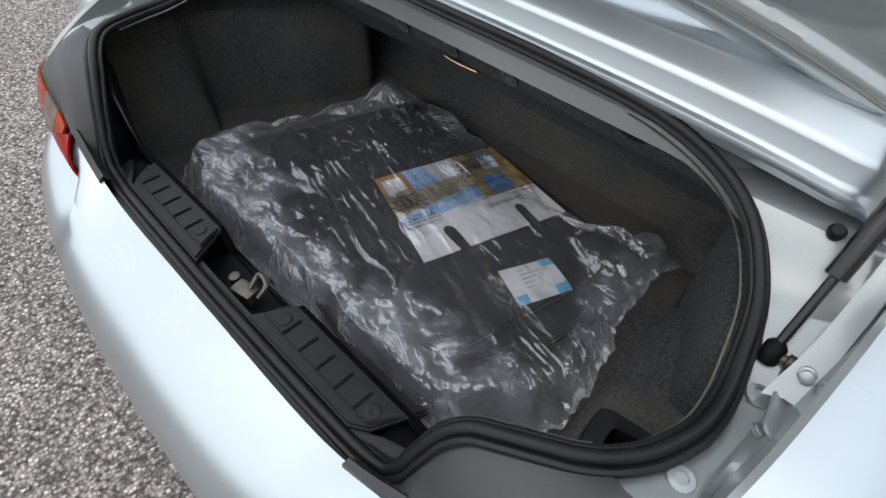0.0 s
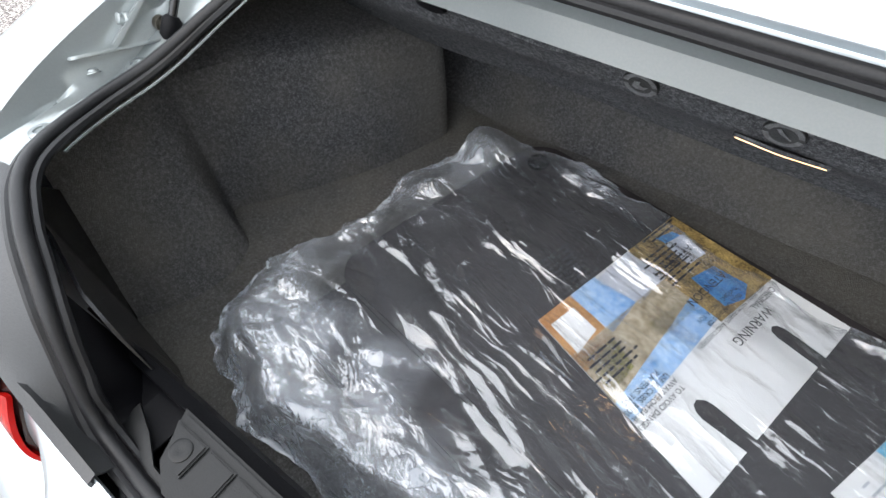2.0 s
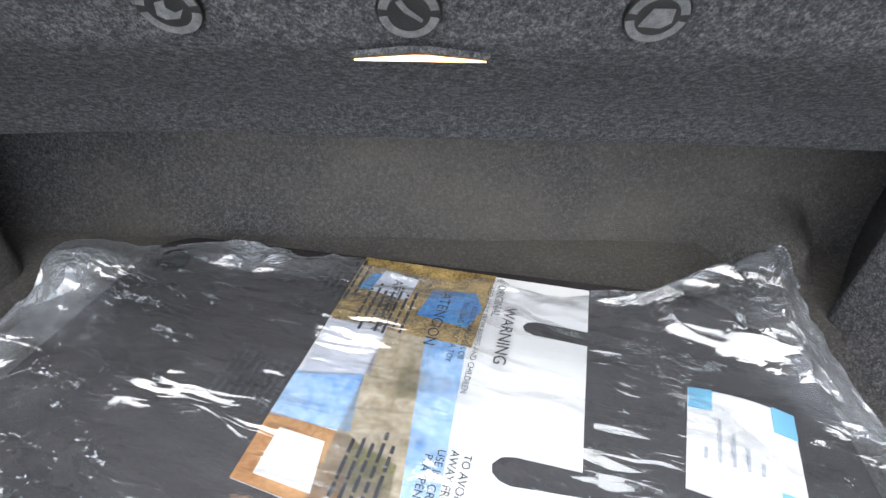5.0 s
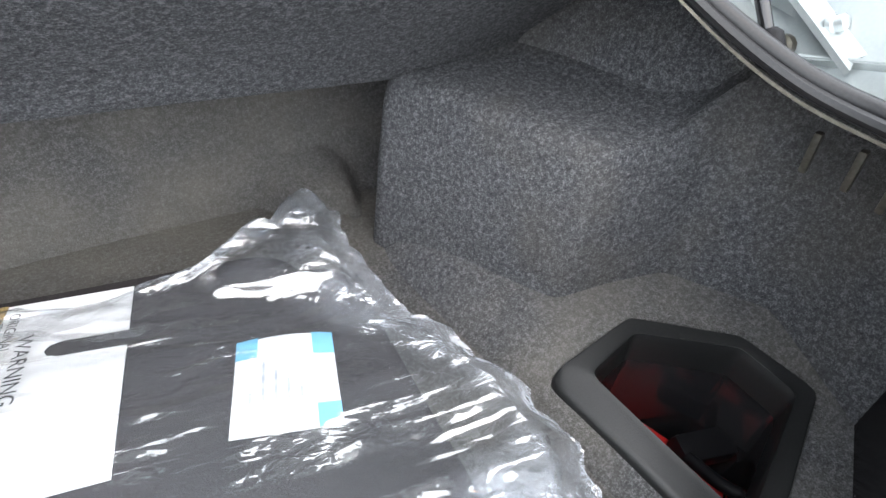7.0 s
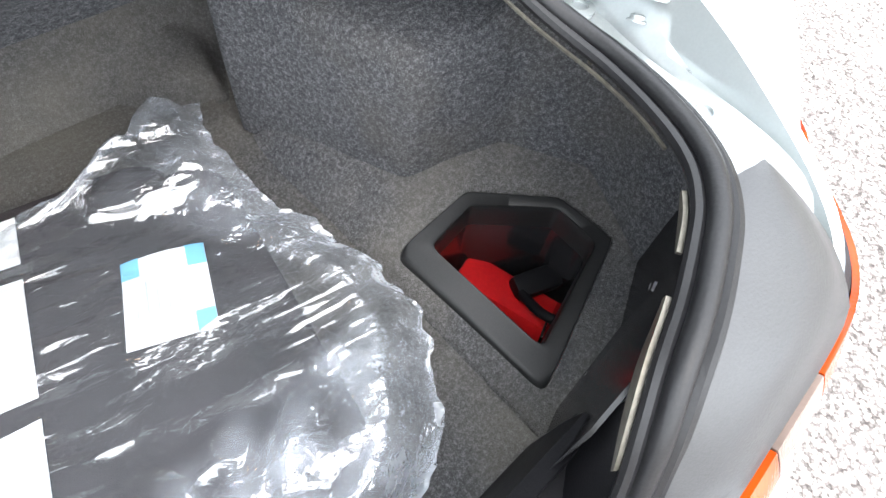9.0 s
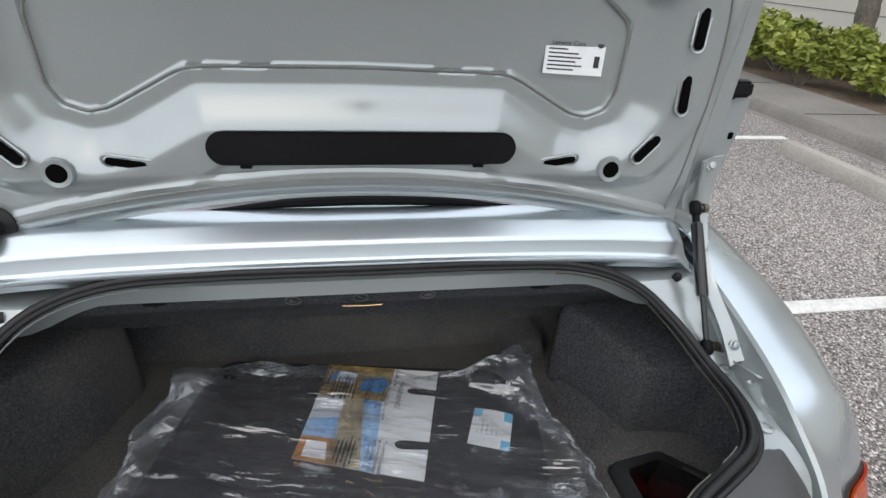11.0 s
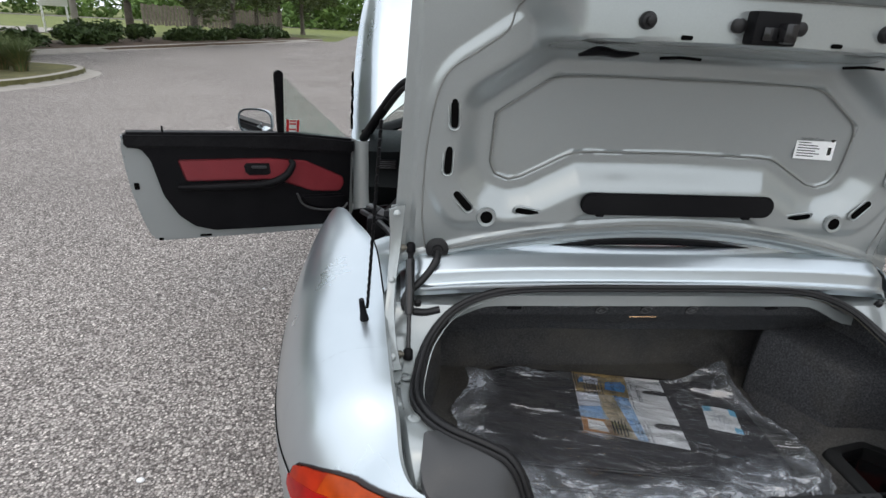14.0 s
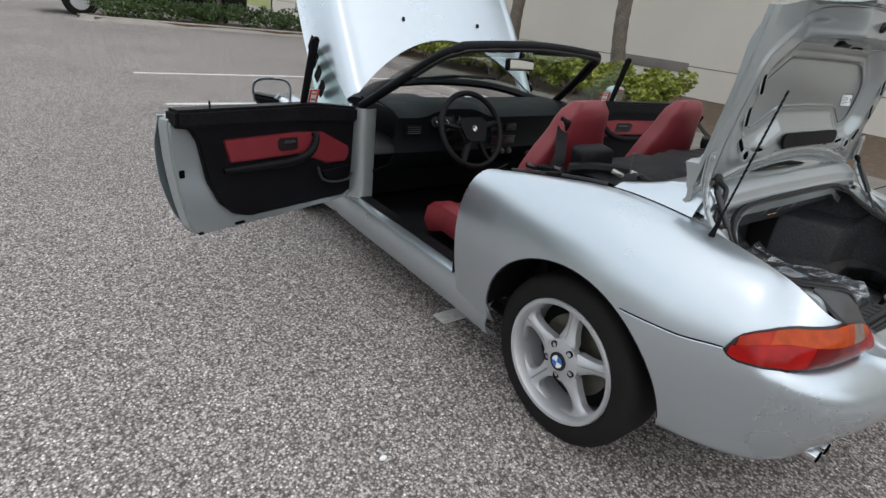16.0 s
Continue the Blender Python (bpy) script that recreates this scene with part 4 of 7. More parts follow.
side_lining([(-0.56, 0.9, 0.69), (-0.465, 0.815, 0.69), (-0.438, 0.788, 0.695), (-0.458, 0.725, 0.7), (-0.478, 0.66, 0.705), (-0.52, 0.585, 0.71), (-0.562, 0.52, 0.715), (-0.592, 0.482, 0.715), (-0.6, 0.462, 0.71), (-0.57, 0.45, 0.7), (-0.52, 0.435, 0.7), (-0.5, 0.39, 0.7), (-0.505, 0.335, 0.7), (-0.53, 0.29, 0.7), (-0.55, 0.262, 0.7)], "wheelhouse_carpet", "dusty grey carpet over the wheelhouse, in a lit tone",
            [(-0.56, 0.89, 0.79), (-0.58, 0.84, 0.8), (-0.6, 0.79, 0.805), (-0.62, 0.74, 0.81), (-0.64, 0.67, 0.82), (-0.645, 0.6, 0.82), (-0.645, 0.54, 0.815), (-0.645, 0.5, 0.81), (-0.645, 0.47, 0.8), (-0.645, 0.44, 0.79), (-0.645, 0.41, 0.78), (-0.645, 0.38, 0.77), (-0.645, 0.35, 0.765), (-0.645, 0.33, 0.76), (-0.645, 0.31, 0.755)],
            [0, 0, 0, 0.02, 0.05, 0.1, 0.15, 0.2, 0.3, 0.5, 0.7, 0.8, 0.85, 0.85, 0.85], WALLC, 4)
side_lining([(0.55, 0.9, 0.71), (0.445, 0.765, 0.69), (0.418, 0.738, 0.69), (0.458, 0.645, 0.69), (0.496, 0.53, 0.69), (0.55, 0.512, 0.705), (0.6, 0.49, 0.755), (0.65, 0.4, 0.75), (0.605, 0.268, 0.7)], "wheelhouse_carpet", "grey carpet over the wheelhouse",
            [(0.56, 0.87, 0.79), (0.575, 0.79, 0.8), (0.585, 0.72, 0.81), (0.61, 0.64, 0.82), (0.62, 0.56, 0.82), (0.63, 0.52, 0.81), (0.63, 0.48, 0.8), (0.66, 0.4, 0.775), (0.606, 0.272, 0.715)])

# side cubby with its black frame, in a carpeted ramp
def ramp_z(x, y=0.25):
    return 0.488 + smoothstep(0.4, 0.45, x) * (0.24 * max(0.0, x - 0.44) + 0.16 * (min(max(y, 0.25), 0.48) - 0.268))


CUB = [(0.431, 0.469), (0.527, 0.468), (0.596, 0.396), (0.606, 0.326), (0.448, 0.268)]
CUB_IN = [(0.463, 0.447), (0.52, 0.452), (0.585, 0.388), (0.588, 0.336), (0.477, 0.302)]


def by_angle(points, n=72, scale=1.0, c=(0.52, 0.385)):
    """Where rays from the middle meet the outline."""
    out = []
    pts = [((x - c[0]) * scale, (y - c[1]) * scale) for x, y in points]
    for k in range(n):
        a = 2 * math.pi * k / n
        dx, dy, best = math.cos(a), math.sin(a), 1e9
        for (x1, y1), (x2, y2) in zip(pts, pts[1:] + pts[:1]):
            ex2, ey2 = x2 - x1, y2 - y1
            den = dx * ey2 - dy * ex2
            if abs(den) < 1e-9:
                continue
            t, u = (x1 * ey2 - y1 * ex2) / den, (x1 * dy - y1 * dx) / den
            if t > 0 and -1e-6 <= u <= 1 + 1e-6:
                best = min(best, t)
        out.append((c[0] + dx * best, c[1] + dy * best))
    return np.array(out)


def closed_net(name, loops, mat, parent, label="", thick=0.0):
    rows = [[*l, l[0]] for l in loops]
    return net(name, rows, mat, parent, label, thick)


def rounded_ring(points, scale=1.0):
    """The outline with its corners eased."""
    p = by_angle(points, 144, scale)
    for _ in range(2):
        p = 0.25 * np.roll(p, 1, 0) + 0.5 * p + 0.25 * np.roll(p, -1, 0)
    return p


a1, a2 = rounded_ring(CUB), rounded_ring(CUB_IN)
outer = by_angle([(0.41, 0.72), (0.55, 0.6), (0.66, 0.46), (0.7, 0.34), (0.61, 0.268), (0.49, 0.234), (0.41, 0.234)], 144)
closed_net("cubby_surround_carpet", [[(x, y, ramp_z(x, y) + 0.002) for x, y in outer * (1 - k) + a1 * k] for k in (0, 0.3, 0.6, 0.85, 0.95, 1.0)], WALLC, car, "dusty grey carpet ramp round the cubby")
closed_net("cubby_frame", [[(x, y, ramp_z(x, y) + h) for x, y in a1 * (1 - k) + a2 * k] for k, h in ((0, 0.0), (0.02, 0.005), (0.08, 0.008), (0.2, 0.0085), (0.8, 0.006), (0.93, 0.007), (0.98, 0.0045), (1.0, -0.003), (1.03, -0.03))], TRIM, car, "black moulded frame of the side cubby")
closed_net("cubby_well", [[(x, y, ramp_z(x, y) - h) for x, y in rounded_ring(CUB_IN, sc)] for sc, h in ((0.99, 0.026), (0.95, 0.16), (0.5, 0.17), (0.02, 0.17))], GLOSSK, car, "dark cubby well")
# black inner tail panels
for side in (1, -1):
    net("tail_inner_panel", [[(side * x, y, z) for x, y, z in ((0.69, 0.365, min(h, 0.64)), (0.62, 0.3, min(h, 0.66)), (0.55, 0.262, h), (0.45, 0.252, h), (0.4, 0.236, min(h, 0.72)), (0.375, 0.232, min(h, 0.68)), (0.345, 0.232, min(h, 0.63)), (0.0, 0.24, min(h, 0.6)))] for h in (0.485, 0.56, 0.64, 0.745)], SCUFFED, car, "bare black inner tail panel", 0.003)

# ---- tail sill with its two ribbed tread plates and the latch ----
net("tail_sill", [[(x, y + 0.026 * float(smoothstep(0.27, 0.335, abs(x))), z) for y, z in ((0.146, 0.62), (0.15, 0.634), (0.17, 0.638), (0.176, 0.642), (0.182, 0.642))] for x in np.linspace(-0.335, 0.335, 25)], TRIM, car, "black plastic tail sill", 0.003)
net("sill_skirt", [[(x, y, z) for y, z in ((0.226, 0.645 if abs(x) > 0.09 else 0.6), (0.236, 0.64 if abs(x) > 0.09 else 0.59), (0.24, 0.6 if abs(x) > 0.09 else 0.57), (0.245, 0.488))] for x in np.linspace(-0.4, 0.4, 41)], BLACK, car, "black skirt down to the boot floor", 0.003)
for side in (-1, 1):
    plan = [(side * x + 0.008, y) for x, y in ((0.062, 0.174), (0.262, 0.176), (0.284, 0.19), (0.302, 0.229), (0.095, 0.229))]
    plan = plan if side == -1 else plan[::-1]
    plate = part("tread_plate", prism_bm(plan, 0.011, 0.003, pose(0, 0, 0.643)), TRIM, car, "black tread plate with raised ribbed fields")
    for i in range(6):
        c = side * (0.105 + i * 0.0335) + 0.008
        near, far = (c - side * 0.0148), (c + side * 0.0148)
        quad = [(near - (side * 0.012 if i == 0 else 0), 0.191), (far - (side * 0.01 if i == 5 else 0), 0.191), (far + (side * 0.008 if i == 5 else 0), 0.219), (near, 0.219)]
        pts = [Vector((x, y, 0.6555)) for x, y in quad]
        mid_ = sum(pts, Vector()) / 4
        part("tread_field", prism_bm([tuple((mid_ + (p - mid_) * 1.02).xy) for p in (pts if side == 1 else pts[::-1])], 0.0045, 0.0015, pose(0, 0, 0.6532)), TRIM, plate)
        if i in (0, 5):
            part("tread_screw", lathe_bm([(0.0095, 0), (0.0095, 0.0025), (0.007, 0.0035), (0.003, 0.0025)], 18, pose(c, 0.205, 0.6562)), TRIM, plate)
net("tail_floor", [[(x, y, z) for y, z in ((0.149, 0.624), (0.152, 0.596), (0.2, 0.594), (0.241, 0.594))] for x in np.linspace(-0.44, 0.44, 12)], BLACK, car, "black inner tail panel under the sill", 0.003)
for side in (-1, 1):
    edge = sorted([tuple(p) for p in _loop if 0.29 < p[0] * side < 0.395 and p[1] < 0.234], key=lambda p: p[0])
    net("sill_corner", [[(x, y, z - 0.012), (x, (y + 0.236) / 2, 0.63), (x, 0.236, 0.628)] for x, y, z in edge], BLACK, car, "black sill corner beside the seal", 0.003)
latch = box("latch_well", (0.008, 0.2, 0.605), (0.17, 0.055, 0.012), BLACK, car, "black well with a steel boot latch", 0.003)
box("latch_plate", (0.018, 0.2, 0.622), (0.036, 0.024, 0.03), OLDSTEEL, latch, "steel latch", 0.006, (0, 0, 12))
tube("striker", smooth_path([(0.025, 0.206, 0.638), (0.025, 0.222, 0.652), (0.047, 0.219, 0.652), (0.047, 0.204, 0.638)], 16), 0.0035, OLDSTEEL, latch, n=8)
part("latch_bolt", lathe_bm([(0.008, 0), (0.008, 0.01), (0.004, 0.011)], 12, pose(-0.025, 0.205, 0.61)), OLDSTEEL, latch)

# ---- badges, lamp slit ----
for x, kind in ((-0.098, 0), (0.008, 1), (0.118, 2), (0.31, 3), (-0.3, 3)):
    turn = pose(x - 0.008, 0.6025, 0.824, 115.5, 0, 0) @ Matrix.Scale(0.8, 4)
    if kind == 3:
        part("trim_clip", prism_bm([(0.018 * math.cos(a) * 1.2, 0.008 * math.sin(a)) for a in np.linspace(0, 2 * math.pi, 20, endpoint=False)], 0.004, 0.001, turn @ pose(0, 0.01, 0)), BLACK, car)
        continue
    b = part("tool_badge", lathe_bm([(0.0185, 0), (0.0185, 0.002), (0.0178, 0.003)], 36, turn), TRIM, car, "round dark badge with a pale pictogram ring")
    bm = bmesh.new()
    ri = [[bm.verts.new(turn @ Vector((r * math.cos(2 * math.pi * i / 40), r * math.sin(2 * math.pi * i / 40), 0.0034))) for i in range(40)] for r in (0.0122, 0.0172)]
    for i in range(40):
        if i % 20 not in (0, 19):
            bm.faces.new((ri[0][i], ri[1][i], ri[1][(i + 1) % 40], ri[0][(i + 1) % 40]))
    part("pale_ring", bm, BADGE, b, "worn pale ring")
    shape = ([(-0.008, -0.004), (-0.004, -0.007), (0.004, -0.006), (0.008, 0.0), (0.003, -0.002), (-0.001, 0.001), (0.0, 0.006), (-0.006, 0.004)], [(-0.007, 0.007), (-0.003, 0.001), (0.007, -0.006), (0.008, -0.004), (0.0, 0.003), (-0.004, 0.009)], [(-0.009, -0.006), (0.004, -0.007), (0.009, -0.003), (0.008, 0.006), (-0.004, 0.006)])[kind]
    part("pictogram", prism_bm(shape, 0.0005, 0, turn @ pose(0, 0, 0.0032)), BADGE, b)
slit = [(0.033 * k, 0.0) for k in (-1, 1)] + [(0.033 * math.cos(a), 0.013 * math.sin(a) * (1 - abs(math.cos(a))) ** 0.7 + 0.0012) for a in np.linspace(0.1, math.pi - 0.1, 16)]
lamp_at = pose(0.004, 0.6185, 0.7955, 150, 0, 0)
part("boot_lamp", prism_bm(slit, 0.0005, 0, lamp_at), LAMP_ON, car, "lit boot lamp under a fold of the carpet")
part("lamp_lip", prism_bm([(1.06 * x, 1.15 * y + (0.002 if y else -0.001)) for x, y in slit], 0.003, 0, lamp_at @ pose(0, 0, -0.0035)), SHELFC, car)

# ---- boot lid, raised ----
LX, LTOP = 0.572, 1.495


def lid_bottom(x):
    return 0.99 - 0.095 * (abs(x) / 0.57) ** 2


def lid_top(x):
    return LTOP - 0.006 * (x / 0.4) ** 2 - (0.024 + 0.02 * smoothstep(0.385, LX, abs(x))) * smoothstep(0.37, 0.392, abs(x))


# half of the pressed field's outline
FIELD = [(0.0, 1.325), (0.272, 1.322), (0.383, 1.246), (0.385, 1.147), (0.372, 1.122), (0.345, 1.112), (0.318, 1.118), (0.217, 1.174), (0.0, 1.177)]


def inside(ax, z):
    """Distance inwards from the outline of the lid's pressed field."""
    best, odd = 1e9, False
    for (x1, z1), (x2, z2) in zip(FIELD, FIELD[1:]):
        dx, dz = x2 - x1, z2 - z1
        u = min(1, max(0, ((ax - x1) * dx + (z - z1) * dz) / (dx * dx + dz * dz)))
        best = min(best, math.hypot(ax - x1 - u * dx, z - z1 - u * dz))
        if (z1 > z) != (z2 > z) and ax < x1 + (z - z1) * dx / dz:
            odd = not odd
    return best if odd else -best


def lid_in(x, z):
    """How far back the lid's inner side lies."""
    ax = abs(x)
    y = 0.623 - 0.095 * (z - 1.035)
    d = inside(ax, z)
    y += 0.035 * smoothstep(-0.085, -0.018, d) + 0.007 * smoothstep(-0.004, 0.004, d)
    # the ribbed band that carries the slots stands proud of the flange round it
    y -= 0.006 * smoothstep(-0.145, -0.125, d) * smoothstep(1.0, 1.03, z)
    # shallow press line above the hinge edge
    y -= 0.006 * smoothstep(0.012, 0.02, z - lid_bottom(x)) * smoothstep(0.052, 0.044, z - lid_bottom(x))
    box_up = smoothstep(1.366, 1.392, z) * smoothstep(0.345 + 0.05 * smoothstep(1.4, 1.46, z), 0.285, ax)
    y += (0.455 - y) * box_up
    rim = smoothstep(1.462, 1.47, z) * smoothstep(0.40, 0.375, ax)
    y += (0.442 - y) * rim
    y -= 0.01 * smoothstep(LX - 0.03, LX - 0.04, ax) * smoothstep(0.0, 0.03, z - lid_bottom(x)) * (1 - box_up)
    return y


cols = np.linspace(-LX, LX, 225)
inner, outer_l = [], []
for x in cols:
    zb, zt = lid_bottom(x), lid_top(x)
    zs = zb + (zt - zb) * np.linspace(0, 1, 130)
    taper = [1.012 - 0.05 * (z - 0.93) / 0.55 for z in zs]
    inner.append([(x * k, lid_in(x * k, z), z) for z, k in zip(zs, taper)])
    outer_l.append([(x * k, max(0.69 - 0.075 * (abs(x) / LX) ** 4 - 0.2 * smoothstep(1.33, 1.49, z) * smoothstep(0.42, 0.36, abs(x)) - 0.03 * smoothstep(1.33, 1.46, z), lid_in(x, z) + 0.012 + 0.006 * min(1, (LX - abs(x)) / 0.02)), z) if z > zb + 0.12 else (x * k, lid_in(x, z) + 0.014 + 0.04 * ((z - zb) / 0.12) ** 2, z) for z, k in zip(zs, taper)])
inner, outer_l = np.array(inner), np.array(outer_l)
a, b = inner.shape[:2]
v, q = sheet(inner)
rim = [i for i in range(b)] + [i * b + b - 1 for i in range(1, a)] + [(a - 1) * b + j for j in range(b - 2, -1, -1)] + [i * b for i in range(a - 2, 0, -1)]
v2, q2 = sheet(outer_l)
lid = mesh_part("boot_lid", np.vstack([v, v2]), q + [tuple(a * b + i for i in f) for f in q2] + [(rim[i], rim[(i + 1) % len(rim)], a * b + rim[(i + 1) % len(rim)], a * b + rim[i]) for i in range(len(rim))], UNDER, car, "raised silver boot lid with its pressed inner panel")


def on_lid(x, z, turn=0.0, lift=0.003):
    """Pose flat on the lid's inner side, z axis towards the tail."""
    e = 0.004
    sl = (lid_in(x, z + e) - lid_in(x, z - e)) / (2 * e)
    sl = max(-0.5, min(0.5, sl))
    return pose(x, lid_in(x, z) - lift, z, 90 + math.degrees(math.atan(-sl)) * -1, 0, 0) @ pose(0, 0, 0, 0, 0, turn)


def stadium(w, h, n=10):
    r = h / 2
    return [(w / 2 - r + r * math.cos(t), r * math.sin(t)) for t in np.linspace(-math.pi / 2, math.pi / 2, n)] + [(-w / 2 + r + r * math.cos(t), r * math.sin(t)) for t in np.linspace(math.pi / 2, 1.5 * math.pi, n)]


# beads of sealant along the pressed field and the outer hem
field = [(x, z) for x, z in FIELD[1:]] + [(-x, z) for x, z in FIELD[-2:0:-1]]
dense = []
for (x1, z1), (x2, z2) in zip(field, field[1:] + field[:1]):
    dense += [(x1 + (x2 - x1) * k / 14, z1 + (z2 - z1) * k / 14) for k in range(14)]
for _ in range(5):
    dense = [((a[0] + 2 * b[0] + c[0]) / 4, (a[1] + 2 * b[1] + c[1]) / 4) for a, b, c in zip(dense[-1:] + dense[:-1], dense, dense[1:] + dense[:1])]
tube("sealant_bead", [(x, lid_in(x, z) - 0.003, z) for x, z in dense], 0.0022, SEALANT, lid, "grey sealant bead round the pressed field", 6, 1.0, True)
hem = [(-0.51, lid_bottom(0.515) + 0.05)] + [(-0.52, 1.05), (-0.515, 1.2), (-0.49, 1.31), (-0.43, 1.36), (-0.385, 1.395), (-0.372, 1.43), (-0.352, 1.452), (-0.3, 1.459), (0.0, 1.462)]
for side in (-1, 1):
    tube("sealant_bead", [(side * -x, lid_in(x, z) - 0.0005, z) for x, z in smooth_path(hem, 70)], 0.0018, SEALANT, lid, "", 6)
tube("sealant_bead", [(x, lid_in(x, lid_bottom(x) + 0.035) - 0.0005, lid_bottom(x) + 0.035) for x in np.linspace(-0.5, 0.5, 40)], 0.0018, SEALANT, lid, "", 6)
for side in (-1, 1):
    for x, z, w, turn in ((0.468, 1.247, 0.055, 88), (0.474, 1.157, 0.055, 92), (0.44, 1.072, 0.05, 48), (0.302, 1.05, 0.054, 13)):
        part("access_slot", prism_bm(stadium(w, 0.014), 0.004, 0.0015, on_lid(side * x, z, side * turn, 0.001)), SEAM, lid)
        tube("slot_rim", [on_lid(side * x, z, side * turn, 0.001) @ Vector((px, py, 0)) for px, py in stadium(w + 0.008, 0.021)], 0.0022, UNDER, lid, n=6, closed=True)
    hole = on_lid(side * 0.388, 1.038, 0, 0.002)
    part("access_hole", lathe_bm([(0.0125, 0), (0.0125, 0.004), (0.01, 0.004)], 24, hole), SEAM, lid)
    part("hole_rim", lathe_bm([(0.021, -0.002), (0.019, 0.004), (0.013, 0.003), (0.013, 0)], 24, hole), UNDER, lid)
    part("lid_buffer", lathe_bm([(0.0135, 0), (0.0135, 0.006), (0.011, 0.01), (0.007, 0.011), (0.007, 0.02), (0.005, 0.021)], 24, pose(side * 0.205 + 0.015, lid_in(0.2, 1.42) + 0.001, 1.42, 90, 0, 0)), RUBBER, lid, "black rubber buffer")
    part("latch_buffer", lathe_bm([(0.011, 0), (0.011, 0.01), (0.008, 0.012)], 20, pose(side * 0.052 + 0.012, lid_in(0.05, 1.42) + 0.001, 1.42, 90, 0, 0)), RUBBER, lid)
    part("drain_slot", prism_bm(stadium(0.02, 0.007), 0.003, 0.001, on_lid(side * 0.13 + 0.01, 1.398, 0, 0.0)), SEAM, lid)
part("vent_cover", prism_bm(stadium(0.425, 0.046, 14), 0.008, 0.003, on_lid(0.015, 1.075, 0, 0.006)), BLACK, lid, "long black vent cover")
for x in (-0.15, 0.175):
    box("vent_clip", (x, lid_in(x, 1.045) - 0.006, 1.049), (0.016, 0.01, 0.008), BLACK, lid, "", 0.002)
lk = box("lid_lock", (0.012, lid_in(0, 1.42) - 0.01, 1.418), (0.075, 0.03, 0.05), BLACK, lid, "black lid lock", 0.005)
box("lock_catch", (0.024, lid_in(0, 1.42) - 0.03, 1.412), (0.022, 0.03, 0.03), GLOSSK, lk, "", 0.005)
box("lock_plate", (0.0, lid_in(0, 1.42) - 0.026, 1.41), (0.024, 0.008, 0.02), GLOSSK, lk, "", 0.002)
hd = smooth_path([(-0.27, 0, -0.004), (-0.235, 0, 0.004), (-0.2, 0, 0.0), (-0.165, 0, 0.003)], 12)
tube("pull_grip", [(x, 0.52, 1.366 + z) for x, y, z in hd], np.interp(np.linspace(0, 1, 12), [0, 0.3, 0.8, 1], [0.004, 0.012, 0.008, 0.003]), BLACK, lid, "black pull grip", 8, 0.7)
for x0, x1 in ((-0.12, -0.045), (0.23, 0.31)):
    tube("grip_slot", [(x0, 0.53, 1.363), (0.5 * (x0 + x1), 0.528, 1.366), (x1, 0.53, 1.364)], 0.003, SEAM, lid, n=6)
rf = part("reflector", box_bm((0.062, 0.02, 0.006), 0.002, on_lid(0.472, 1.375, -13, 0.004)), BLACK, lid, "small black reflector holder")
for x in (-0.022, 0.022):
    part("screw", lathe_bm([(0.004, 0), (0.004, 0.002), (0.002, 0.002)], 10, on_lid(0.472, 1.375, -13, 0.008) @ pose(x, 0, 0)), OLDSTEEL, rf)
# paper sticker with a few readable lines
sm = on_lid(0.311, 1.199, -2, 0.002)
st = part("service_sticker", box_bm((0.09, 0.05, 0.0012), 0, sm), PAPER, lid, "white service sticker with small print")
part("sticker_mark", lathe_bm([(0.005, 0), (0.005, 0.0006)], 16, sm @ pose(0.037, 0.018, 0.0007)), GLOSSK, st)
part("sticker_mark", box_bm((0.008, 0.016, 0.0006), 0, sm @ pose(0.034, -0.006, 0.0009)), GLOSSK, st)
words("sticker_words", "Service Cars", 0.01, sm @ pose(-0.012, 0.017, 0.002), INK, st)
for i, w in enumerate((0.028, 0.045, 0.05, 0.042, 0.052, 0.04)):
    part("print_bar", box_bm((w, 0.002, 0.0005), 0, sm @ pose(-0.04 + w / 2, 0.009 - 0.0055 * i, 0.0009)), INK, st)
